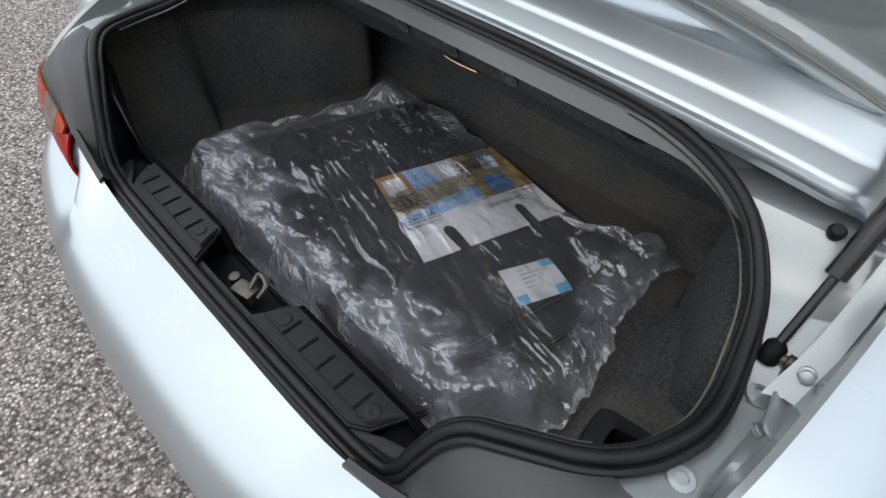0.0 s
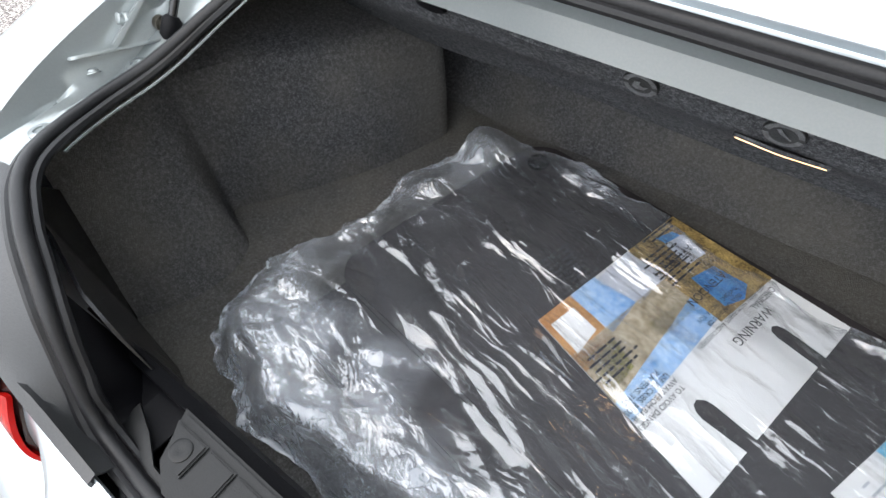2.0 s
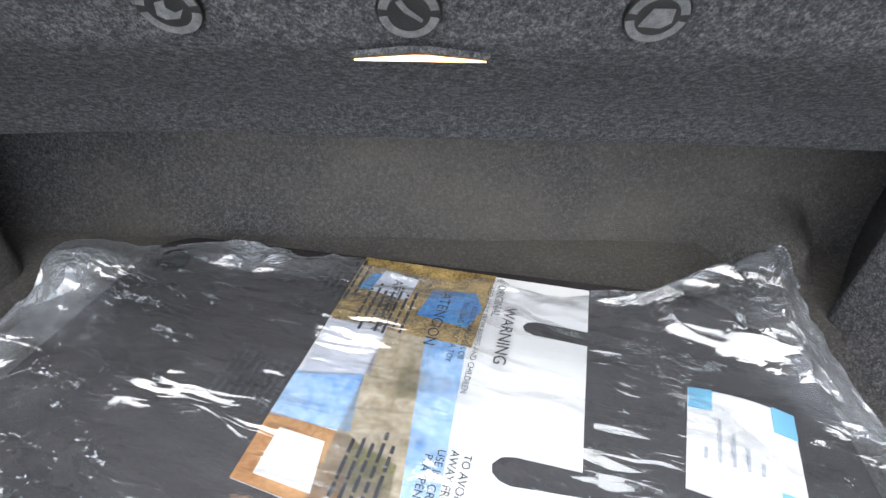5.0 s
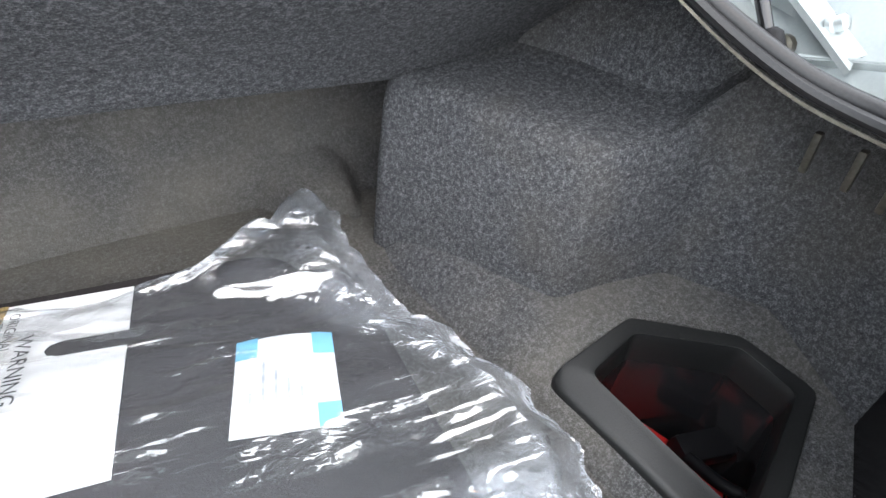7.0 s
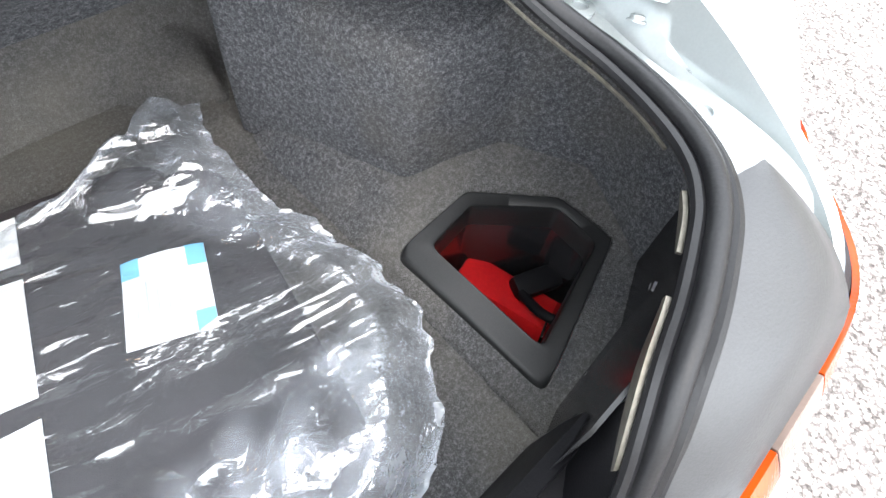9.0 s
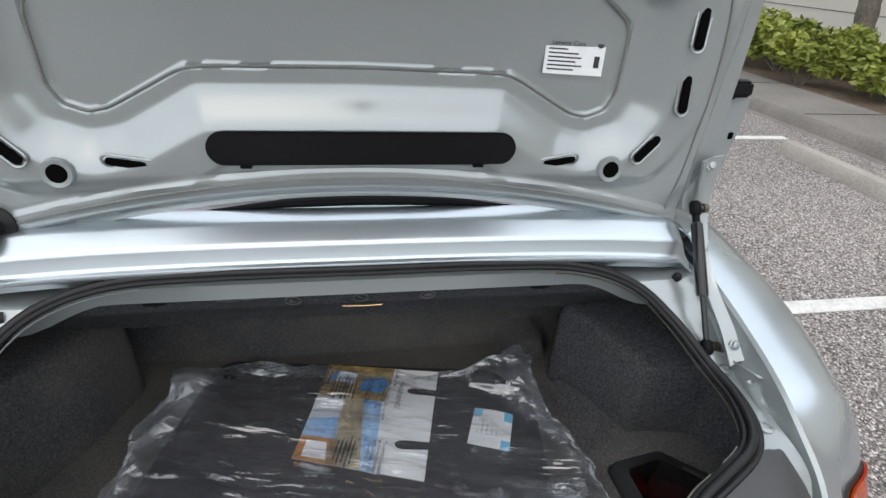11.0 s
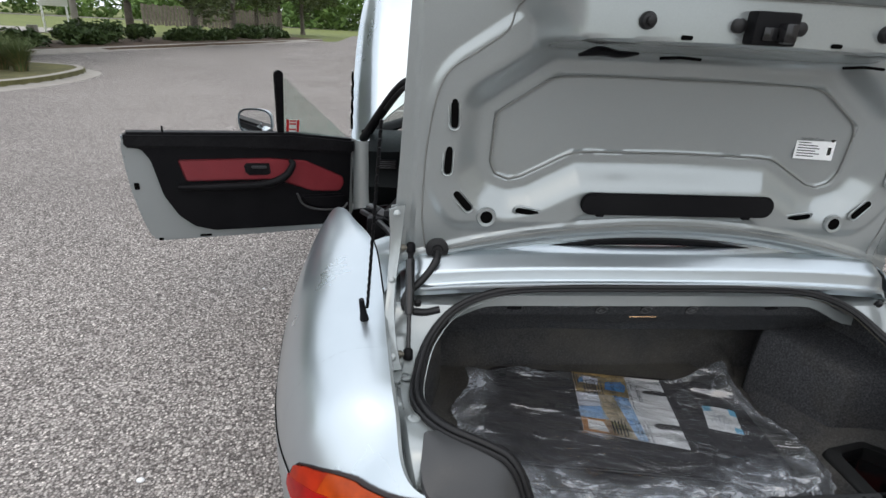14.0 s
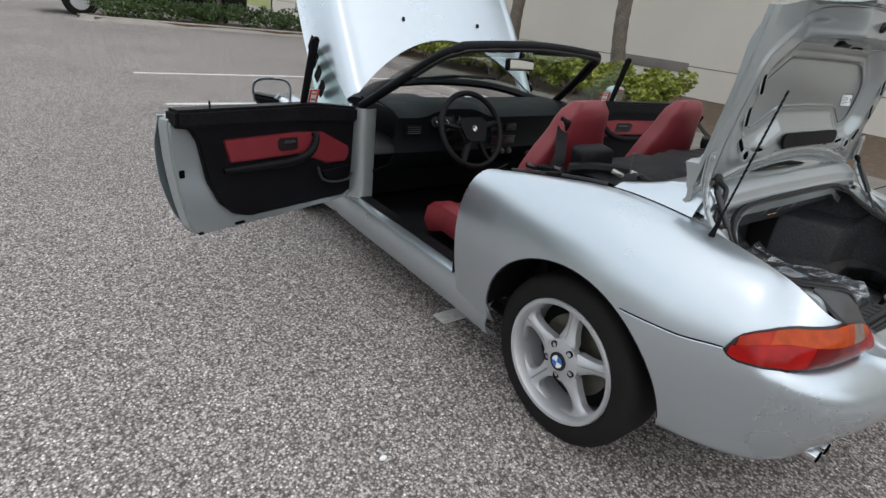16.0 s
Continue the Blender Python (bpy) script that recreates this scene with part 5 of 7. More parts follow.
# grommet and harness, hinges, gas struts
part("harness_grommet", lathe_bm([(0.024, 0), (0.024, 0.005), (0.012, 0.008), (0.01, 0.015)], 24, on_lid(-0.485, 0.962, 0, 0.0)), RUBBER, lid, "round black cable grommet")
tube("harness", smooth_path([(-0.485, 0.605, 0.962), (-0.49, 0.578, 0.948), (-0.515, 0.565, 0.915), (-0.548, 0.555, 0.885), (-0.55, 0.545, 0.858), (-0.515, 0.545, 0.848), (-0.48, 0.55, 0.852)], 24), 0.008, RUBBER, car, "black ribbed cable harness")
for side in (-1, 1):
    hx = 0.564 if side > 0 else -0.572
    hinge = thing_part("lid_hinge", "silver pressed-steel lid hinge arm")
    arm_line = smooth_path([(hx - side * 0.002, 0.612, 1.055), (hx, 0.606, 0.98), (hx + side * 0.006, 0.585, 0.915), (hx + side * 0.01, 0.54, 0.86), (hx + side * 0.008, 0.48, 0.825), (hx + side * 0.003, 0.42, 0.793)], 24)
    wide = np.interp(np.linspace(0, 1, 24), [0, 0.15, 0.5, 0.85, 1], [0.017, 0.013, 0.009, 0.011, 0.016])
    net("hinge_arm", [[p + np.array([k * w, -0.3 * abs(k) * w, 0.3 * k * w]) for k in (-1.0, -0.85, 0.0, 0.85, 1.0)] for p, w in zip(arm_line, wide)], UNDER, hinge, "", 0.004)
    net("hinge_leaf", [[(side * -0.02 * c + arm_line[i][0], arm_line[i][1] + 0.012 + 0.01 * c, arm_line[i][2]) for c in (-0.6, 0.0, 0.8, 1.0)] for i in range(0, 7)], UNDER, hinge, "", 0.003)
    for i, r in ((1, 0.006), (10, 0.005), (21, 0.0055)):
        part("hinge_bolt", lathe_bm([(r * 1.35, -0.001), (r * 1.35, 0.002), (r, 0.003), (r, 0.008), (r * 0.7, 0.009)], 14, Matrix.Translation(arm_line[i]) @ pose(0, -0.004, 0.003, 60, 0, 0)), UNDER, hinge)
    part("hinge_plate", prism_bm(stadium(0.11, 0.017), 0.003, 0.001, pose(side * 0.564, 0.425, 0.79, -14, side * 25, 0) @ pose(0, 0, 0, 0, 0, 90)), UNDER, hinge)
    part("hinge_bolt", lathe_bm([(0.007, 0), (0.007, 0.001), (0.005, 0.002), (0.005, 0.004), (0.003, 0.005)], 14, pose(side * 0.564, 0.385, 0.784, -14, side * 25, 0)), UNDER, hinge)
    st0, st1 = (Vector((0.541, 0.46, 0.792)), Vector((0.547, 0.592, 0.974))) if side > 0 else (Vector((-0.546, 0.468, 0.798)), Vector((-0.541, 0.594, 0.971)))
    strut = tube("gas_strut", [st0.lerp(st1, 0.36), st0.lerp(st1, 0.365), st0.lerp(st1, 0.88), st0.lerp(st1, 0.9)], [0.007, 0.0095, 0.0095, 0.006], GLOSSK, car, "black gas strut", 14)
    tube("strut_rod", [st0, st0.lerp(st1, 0.38)], 0.0045, GLOSSK, strut)
    tube("strut_end", [st0.lerp(st1, 0.9), st1], 0.006, BLACK, strut)
    for end in (st0, st1):
        part("ball_joint", lathe_bm([(0.006, -0.012), (0.0095, -0.008), (0.0095, 0.008), (0.006, 0.012)], 14, Matrix.Translation(end) @ (st1 - st0).to_track_quat("Z", "Y").to_matrix().to_4x4()), BLACK, strut)
        part("ball_stud", lathe_bm([(0.005, 0), (0.005, 0.012), (0.008, 0.013), (0.008, 0.02)], 12, Matrix.Translation(end) @ pose(0, 0, 0, 0, side * 90, 0)), OLDSTEEL, strut)
    part("stop_buffer", lathe_bm([(0.007, 0), (0.008, 0.01), (0.005, 0.014)], 14, pose(side * 0.525, 0.56, 0.858, 30, 0, 0)), RUBBER, car)
# antenna
an = part("antenna_base", lathe_bm([(0.017, -0.006), (0.017, 0.003), (0.011, 0.012), (0.007, 0.04), (0.005, 0.075)], 16, pose(-0.63, 0.517, 0.828, 12, -6, 0)), BLACK, car, "black rod antenna with a spiral wrap")
tube("antenna_rod", [Vector((-0.63, 0.517, 0.828)).lerp(Vector((-0.602, 0.462, 1.25)), s) + Vector((0.0005 * math.cos(s * 170), 0.0005 * math.sin(s * 170), 0)) for s in np.linspace(0.12, 1, 220)], 0.0032, BLACK, an, n=6)

tube("roof_seal", smooth_path([(-0.24, 0.66, 0.952), (-0.1, 0.663, 0.964), (0.02, 0.665, 0.966), (0.14, 0.663, 0.963), (0.27, 0.66, 0.951)], 20), np.interp(np.linspace(0, 1, 20), [0, 0.3, 0.7, 1], [0.002, 0.009, 0.009, 0.002]), BLACK, car, "black seal before the folded roof", 8)
for x, y, z in ((0.6, 0.423, 0.722), (0.6, 0.392, 0.722), (0.6, 0.366, 0.718)):
    box("bolt_stud", (x, y, z), (0.006, 0.006, 0.035), OLDSTEEL, car, "", 0.002, (0, -14, 0))


# ---- bonnet, raised, hinged at the windscreen ----
def bonnet_place(u, x, up):
    """u metres forward of the hinge line, x across, up above the closed plane."""
    a = radians(57)
    return (x, 2.56 + u * math.cos(a) - up * math.sin(a), 0.825 + u * math.sin(a) + up * math.cos(a))


rows = []
for x in np.linspace(-0.8, 0.8, 61):
    ax = abs(x)
    start = 0.36 * (1 - (min(ax, 0.7) / 0.7) ** 2) + 0.05 * smoothstep(0.7, 0.8, ax)
    rows.append([bonnet_place(start + (1.5 - 0.35 * (ax / 0.8) ** 2.2 - start) * s, x * (1 - 0.1 * s ** 3), 0.07 * (1 - (ax / 0.7) ** 2) - 0.19 * smoothstep(0.64, 0.8, ax) - 0.1 * s ** 3 + 0.02 * smoothstep(0.6, 0.68, ax) * smoothstep(0.78, 0.7, ax)) for s in np.linspace(0, 1, 30)])
bonnet = net("bonnet", rows, PAINT, car, "raised silver bonnet with washer jets", -0.012)
for x in (-0.279, 0.279):
    j = bonnet_place(0.478, x, 0.062)
    part("washer_jet", box_bm((0.016, 0.022, 0.014), 0.004, pose(*j, 57, 0, 0)), BLACK, bonnet)
for side in (-1, 1):
    for i in range(4):
        p = bonnet_place(0.13 + 0.085 * i, side * 0.797, -0.13)
        g = part("side_gill", box_bm((0.012, 0.05, 0.09), 0.008, pose(*p, 40, 0, 0)), SEAM, bonnet, "dark slanted side gill")
        p2 = bonnet_place(0.155 + 0.085 * i, side * 0.8, -0.13)
        part("gill_trim", box_bm((0.008, 0.008, 0.09), 0.003, pose(*p2, 40, 0, 0)), CHROME, g)

# ---- windscreen ----
FR = smooth_path([(-0.715, 2.42, 0.83), (-0.63, 2.2, 0.99), (-0.545, 2.02, 1.13), (-0.49, 1.945, 1.175), (-0.4, 1.925, 1.195), (0, 1.905, 1.215), (0.4, 1.925, 1.195), (0.49, 1.945, 1.175), (0.545, 2.02, 1.13), (0.63, 2.2, 0.99), (0.715, 2.42, 0.83)], 90)
tube("windscreen_frame", FR, [0.025 + 0.005 * float(abs(p[0]) < 0.5) for p in FR], BLACK, car, "black windscreen frame", 10, 0.9)
tube("header_seal", [p + np.array([0, -0.018, -0.012]) for p in FR[12:78]], [0.012 + 0.004 * abs(noise.noise(Vector(p) * 14)) for p in FR[12:78]], RUBBER, car, "crumpled black header seal", 8)
base = smooth_path([(-0.7, 2.45, 0.85), (-0.4, 2.64, 0.9), (0, 2.7, 0.91), (0.4, 2.64, 0.9), (0.7, 2.45, 0.85)], 31)
top = np.stack([np.interp(base[:, 0], FR[:, 0], FR[:, c]) for c in range(3)], 1)
topx = np.linspace(-0.52, 0.52, 31)
top = np.stack([topx, np.interp(topx, [-0.52, -0.4, 0, 0.4, 0.52], [1.98, 1.925, 1.905, 1.925, 1.98]), np.interp(topx, [-0.52, -0.4, 0, 0.4, 0.52], [1.155, 1.195, 1.215, 1.195, 1.155])], 1)
glass = net("windscreen", [[b * (1 - s) + t * s + np.array([0, 0.03, 0.03]) * math.sin(s * math.pi) for s in np.linspace(0, 1, 8)] for b, t in zip(base, top)], GLASS, car, "clear windscreen")
glass.visible_shadow = False
mr = box("rear_view_mirror", (-0.005, 2.03, 1.115), (0.2, 0.035, 0.06), BLACK, car, "black interior mirror", 0.014, (-6, 0, 6), 3)
part("mirror_face", box_bm((0.185, 0.004, 0.048), 0.001, pose(-0.005, 2.03, 1.115, -6, 0, 6) @ pose(0, -0.018, 0)), MIRROR, mr)
tube("mirror_stem", [(0, 2.04, 1.14), (0, 2.03, 1.19)], 0.008, BLACK, mr)
for x in (-0.26, 0.2):
    box("sun_visor", (x, 1.96, 1.185), (0.3, 0.09, 0.012), VINYL, car, "black sun visor", 0.005, (-12, 0, 0))

# ---- cockpit ----
box("cockpit_floor", (0, 1.95, 0.24), (1.36, 1.25, 0.03), BLACK, car, "black cockpit carpet", 0.008)
box("cockpit_bulkhead", (0, 1.07, 0.55), (1.3, 0.05, 0.62), BLACK, car, "", 0.01, (-8, 0, 0))
dash = []
for x in np.linspace(-0.68, 0.68, 41):
    hood_up = 0.045 * math.exp(-((x + 0.33) / 0.17) ** 4)
    dash.append([(x, y + 0.03 * (x / 0.68) ** 2, z) for y, z in ((2.62, 0.84), (2.45, 0.87), (2.25, 0.875 + hood_up * 0.7), (2.12, 0.86 + hood_up), (2.07, 0.835 + hood_up), (2.09, 0.79), (2.1, 0.72), (2.08, 0.66), (2.14, 0.58), (2.3, 0.5))])
dashb = net("dashboard", dash, DASH, car, "dark dashboard with round gauges and vents", 0.006)
for x, r in ((-0.4, 0.05), (-0.28, 0.05), (-0.47, 0.028), (-0.205, 0.028)):
    g = part("gauge", lathe_bm([(r, 0), (r, 0.006), (r - 0.006, 0.006), (r - 0.007, 0.001), (0.001, 0.001)], 28, pose(x, 2.083, 0.815, 75, 0, 0)), GLOSSK, dashb, "round black gauge")
    part("gauge_needle", box_bm((0.002, r * 0.7, 0.001), 0, pose(x, 2.08, 0.815, 75, 0, 0) @ pose(0.004, 0, 0.004, 0, 0, 35)), PAPER, g)
for x in (-0.59, -0.05, 0.06, 0.58):
    vt = box("air_vent", (x, 2.098, 0.775), (0.085, 0.02, 0.045), BLACK, dashb, "", 0.006, (6, 0, 0))
    for i in range(4):
        box("vent_slat", (x, 2.087, 0.76 + 0.01 * i), (0.075, 0.008, 0.003), GREYP, vt, "", 0.001)
for i in range(3):
    part("heater_knob", lathe_bm([(0.018, 0), (0.016, 0.016), (0.012, 0.018)], 18, pose(-0.05 + 0.055 * i, 2.085, 0.64, 90, 0, 0)), GREYP, dashb)
box("radio", (0.005, 2.088, 0.705), (0.18, 0.02, 0.05), GLOSSK, dashb, "black radio", 0.004)
cs = box("centre_console", (0, 1.72, 0.43), (0.2, 0.75, 0.2), VINYL, car, "black centre console", 0.03)
part("gear_gaiter", lathe_bm([(0.055, 0), (0.045, 0.03), (0.02, 0.08), (0.012, 0.13)], 18, pose(0, 1.86, 0.53)), VINYL, cs)
part("gear_knob", lathe_bm([(0.01, 0), (0.022, 0.015), (0.024, 0.035), (0.012, 0.05)], 18, pose(0, 1.86, 0.65)), BLACK, cs)
tube("handbrake", [(-0.02, 1.5, 0.54), (-0.02, 1.62, 0.57), (-0.02, 1.7, 0.6)], 0.014, VINYL, cs)
# steering wheel
sw_m = pose(-0.333, 1.955, 0.80, 64, 0, 0)
sw = part("steering_wheel", tube_bm([sw_m @ Vector((0.185 * math.cos(a), 0.185 * math.sin(a), 0)) for a in np.linspace(0, 2 * math.pi, 48, endpoint=False)], 0.0145, 10, 1.0, True), VINYL, car, "black four-spoke steering wheel")
part("airbag_cover", prism_bm([(-0.1, 0.035), (-0.06, 0.06), (0.06, 0.06), (0.1, 0.035), (0.07, -0.055), (0.04, -0.075), (-0.04, -0.075), (-0.07, -0.055)], 0.035, 0.012, sw_m @ pose(0, 0, -0.01)), BLACK, sw)
wb = part("wheel_badge", lathe_bm([(0.02, 0), (0.02, 0.003), (0.018, 0.004)], 24, sw_m @ pose(0, 0, 0.024)), GLOSSK, sw, "round badge with pale and dark quarters")
for i in range(4):
    arc = [(0, 0)] + [(0.014 * math.cos(math.pi / 2 * (i + j / 6)), 0.014 * math.sin(math.pi / 2 * (i + j / 6))) for j in range(7)]
    part("badge_quarter", prism_bm(arc, 0.0012, 0, sw_m @ pose(0, 0, 0.028)), OLDSTEEL if i % 2 else PAPER, wb)
for a in (12, 168, -62, -118):
    e = Vector((0.182 * math.cos(radians(a)), 0.182 * math.sin(radians(a)), 0))
    tube("wheel_spoke", [sw_m @ (e * 0.35), sw_m @ (e * 0.7 + Vector((0, 0, -0.008))), sw_m @ e], [0.026, 0.02, 0.014], BLACK, sw, n=8, squash=0.6)
tube("steering_column", [sw_m @ Vector((0, 0, -0.02)), sw_m @ Vector((0, 0, -0.25))], 0.04, BLACK, sw)


def seat(x, label):
    """Bucket seat with its headrest in one with the back."""
    ob = thing_part("seat", label)
    back = []
    for s in np.linspace(0, 1, 18):
        z = 0.44 + 0.635 * s
        half = float(np.interp(s, [0, 0.25, 0.55, 0.72, 0.8, 0.92, 1], [0.2, 0.225, 0.215, 0.175, 0.142, 0.125, 0.08]))
        y = 1.43 - 0.19 * s
        dep = float(np.interp(s, [0, 0.3, 0.8, 0.95, 1], [0.07, 0.075, 0.055, 0.045, 0.015]))
        back.append([(x + half * math.copysign(abs(math.cos(a)) ** 0.7, math.cos(a)), y + dep * math.copysign(abs(math.sin(a)) ** 0.8, math.sin(a)) + (0.02 * abs(math.cos(a)) if math.sin(a) > 0 else 0), z) for a in np.linspace(0, 2 * math.pi, 29)])
    back.append([(x, 1.24, 1.082)] * 29)
    net("backrest", back, LEATHER, ob, "red leather backrest with integral headrest")
    cush = []
    for s in np.linspace(0, 1, 10):
        y = 1.42 + 0.5 * s
        h = 0.44 + 0.03 * s - 0.05 * smoothstep(0.75, 1, s)
        cush.append([(x + dx, y, h + hz) for dx, hz in ((-0.22, -0.12), (-0.25, -0.05), (-0.235, 0.015), (-0.19, 0.035), (-0.12, 0.008), (0.12, 0.008), (0.19, 0.035), (0.235, 0.015), (0.25, -0.05))])
    cush.append([(x + dx, 1.925, 0.3) for dx in (-0.2, -0.2, -0.15, -0.1, 0, 0.1, 0.15, 0.2, 0.2)])
    net("cushion", cush, LEATHER, ob, "red leather cushion", 0.01)
    return ob


seat(-0.35, "red leather bucket seat")
seat(0.35, "red leather bucket seat")
# belts with their shoulder guides, folded roof and its frame
for side in (-1, 1):
    belt = net("seat_belt", [[(side * (x + w * 0.018), y + w * 0.012, z + w * 0.008) for w in (-1, 0, 1)] for x, y, z in smooth_path([(0.47, 1.25, 0.975), (0.5, 1.22, 0.935), (0.55, 1.17, 0.88), (0.6, 1.16, 0.82), (0.6, 1.2, 0.7), (0.62, 1.3, 0.4)], 24)], VINYL, car, "black seat belt", 0.003)
    box("belt_guide", (side * 0.462, 1.255, 0.978), (0.02, 0.045, 0.075), BLACK, belt, "black belt guide on the seat's shoulder", 0.008, (20, 14 * side, 0), 3)
rows = []
for x in np.linspace(-0.56, 0.56, 61):
    rows.append([(x, y + 0.01 * noise.noise(Vector((x * 9, y * 9, 3))), z - 0.05 * (x / 0.58) ** 4 + 0.016 * noise.noise(Vector((x * 6, y * 14, 0))) + 0.012 * noise.noise(Vector((x * 18, y * 26, 5)))) for y, z in ((0.8, 0.87), (0.82, 0.885), (0.86, 0.895), (0.9, 0.898), (0.95, 0.9), (1.0, 0.9), (1.05, 0.895), (1.09, 0.885), (1.12, 0.85), (1.14, 0.78))])
net("folded_roof", rows, VINYL, car, "crumpled black folded fabric roof", 0.01)
for side in (-1, 1):
    rm = tube("roof_frame", smooth_path([(side * 0.585, 1.085, 0.872), (side * 0.54, 1.03, 0.888), (side * 0.48, 0.97, 0.892), (side * 0.43, 0.92, 0.888)], 16), [0.02, 0.021, 0.021, 0.02, 0.02, 0.02, 0.02, 0.02, 0.02, 0.02, 0.02, 0.019, 0.018, 0.016, 0.014, 0.01], VINYL, car, "black folded roof frame arm", 8)
    box("roof_clamp", (side * 0.49, 1.075, 0.913), (0.13, 0.1, 0.075), VINYL, rm, "black padded roof end", 0.026, (0, 6 * side, 25 * side), 4)
    box("clamp_base", (side * 0.43, 1.14, 0.9), (0.09, 0.07, 0.05), BLACK, rm, "", 0.012, (0, 0, 30 * side))
    tube("roof_pin", [(side * 0.5, 0.9, 0.9), (side * 0.505, 0.897, 0.945), (side * 0.507, 0.896, 0.972)], [0.0025, 0.0025, 0.0045], OLDSTEEL, rm, "steel locking pin", 8)
    for k, (bx, by) in enumerate(((0.46, 0.9), (0.47, 0.86), (0.52, 0.93))):
        box("frame_bracket", (side * bx, by, 0.895), (0.045, 0.014, 0.016), GLOSSK if k % 2 else STEEL, rm, "", 0.004, (0, 20, 40 * side))
    tube("side_rail", smooth_path([(side * 0.672, 1.28, 0.815), (side * 0.628, 1.14, 0.84), (side * 0.59, 1.0, 0.858), (side * 0.57, 0.92, 0.862)], 16), 0.009, RUBBER, car, "black roof seal rail", 8)
    for k in range(4):
        box("rail_bracket", (side * (0.63 - 0.018 * k), 1.22 - 0.05 * k, 0.845 + 0.006 * k), (0.05, 0.03, 0.018), BLACK if k % 2 else GLOSSK, car, "", 0.006, (10 * k, 12, 30 * side))


# ---- doors, both wide open ----
def door(side):
    d = Vector((-0.94, -0.43, 0)).normalized()
    n = Vector((0.43, -0.94, 0)).normalized()
    o = Vector((-0.77, 2.385, 0))

    def at(u, z, w=0.0):
        """u from hinge to trailing edge, z up, w out of the inner face."""
        p = o + d * (u * 1.04) + n * (w + 0.3 * max(0.0, z - 0.86))
        return (p.x * (1 if side < 0 else -1), p.y, z + 0.075 * u)

    def slab(pts, w0, w1, bevel):
        """Outline (u, z) on the door, from depth w0 to w1 off the inner face."""
        bm = prism_bm(pts, 1.0, 0)
        for v in bm.verts:
            w = w0 + (w1 - w0) * v.co.z
            v.co = Vector(at(v.co.x, v.co.y, w))
        bmesh.ops.recalc_face_normals(bm, faces=bm.faces)
        if bevel:
            bmesh.ops.bevel(bm, geom=bm.edges[:], offset=bevel, segments=2, affect="EDGES", clamp_overlap=True)
        return bm

    shell = [tuple(p) for p in smooth_path([(0.0, 0.81), (0.35, 0.812), (0.7, 0.812), (0.985, 0.812)], 8)] + [tuple(p) for p in smooth_path([(1.0, 0.79), (0.995, 0.65), (0.975, 0.5), (0.94, 0.36), (0.9, 0.335)], 10)] + [(0.5, 0.338), (0.1, 0.345), (0.0, 0.37)]
    rows = []
    for z in np.linspace(0.335, 0.812, 14):
        s = (z - 0.335) / 0.477
        end = float(np.interp(z, [0.335, 0.42, 0.55, 0.7, 0.812], [0.915, 0.955, 0.985, 1.0, 0.995]))
        rows.append([at(u * end, z, -0.075 - 0.045 * math.sin(min(1, s * 1.05) * math.pi) ** 0.7) for u in np.linspace(0, 1, 20)])
    ob = net("door_left" if side < 0 else "door_right", rows, PAINT, car, "open silver door with a black and red trim panel", 0.004)
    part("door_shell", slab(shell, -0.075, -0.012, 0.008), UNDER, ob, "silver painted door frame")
    panel = [(0.01, 0.82), (0.3, 0.842), (0.6, 0.838), (0.985, 0.832), (0.985, 0.775), (0.93, 0.77), (0.9, 0.72), (0.87, 0.56), (0.82, 0.46), (0.76, 0.405), (0.68, 0.38), (0.08, 0.378), (0.03, 0.4), (0.02, 0.6)]
    part("trim_panel", slab(panel[::-1], -0.015, 0.012, 0.006), BLACK, ob, "black moulded trim panel")
    part("top_rail", slab([(0.0, 0.835), (0.3, 0.858), (0.985, 0.842), (0.99, 0.775), (0.5, 0.775), (0.25, 0.765), (0.0, 0.76)][::-1], -0.05, 0.026, 0.012), VINYL, ob, "black padded top rail")
    part("red_insert", slab([(0.25, 0.725), (0.42, 0.735), (0.8, 0.725), (0.775, 0.625), (0.4, 0.63), (0.34, 0.61), (0.22, 0.565), (0.08, 0.562), (0.055, 0.6), (0.06, 0.64)][::-1], 0.008, 0.02, 0.006), LEATHER, ob, "red leather insert")
    tube("armrest", [Vector(at(u, z, w)) for u, z, w in smooth_path([(0.81, 0.6, 0.025), (0.6, 0.607, 0.05), (0.45, 0.615, 0.055), (0.36, 0.65, 0.052), (0.315, 0.705, 0.04), (0.32, 0.725, 0.022)], 30)], [0.012 + 0.008 * math.sin(i / 29 * math.pi) for i in range(30)], BLACK, ob, "black armrest and pull handle", 10)
    part("handle_recess", slab([(0.415, 0.715), (0.52, 0.715), (0.535, 0.7), (0.53, 0.665), (0.515, 0.65), (0.43, 0.65), (0.41, 0.66)][::-1], 0.012, 0.023, 0.004), GLOSSK, ob, "black door release recess")
    part("release_lever", slab([(0.43, 0.7), (0.5, 0.7), (0.5, 0.685), (0.43, 0.685)][::-1], 0.02, 0.03, 0.004), GREYP, ob)
    part("door_pocket", slab([(0.06, 0.55), (0.28, 0.545), (0.26, 0.5), (0.2, 0.47), (0.08, 0.468), (0.05, 0.49)][::-1], 0.006, 0.035, 0.012), BLACK, ob, "black door pocket")
    tube("pocket_lip", [Vector(at(u, z, 0.036)) for u, z in smooth_path([(0.3, 0.56), (0.27, 0.5), (0.2, 0.472), (0.08, 0.47), (0.045, 0.5)], 20)], 0.006, GREYP, ob, n=6)
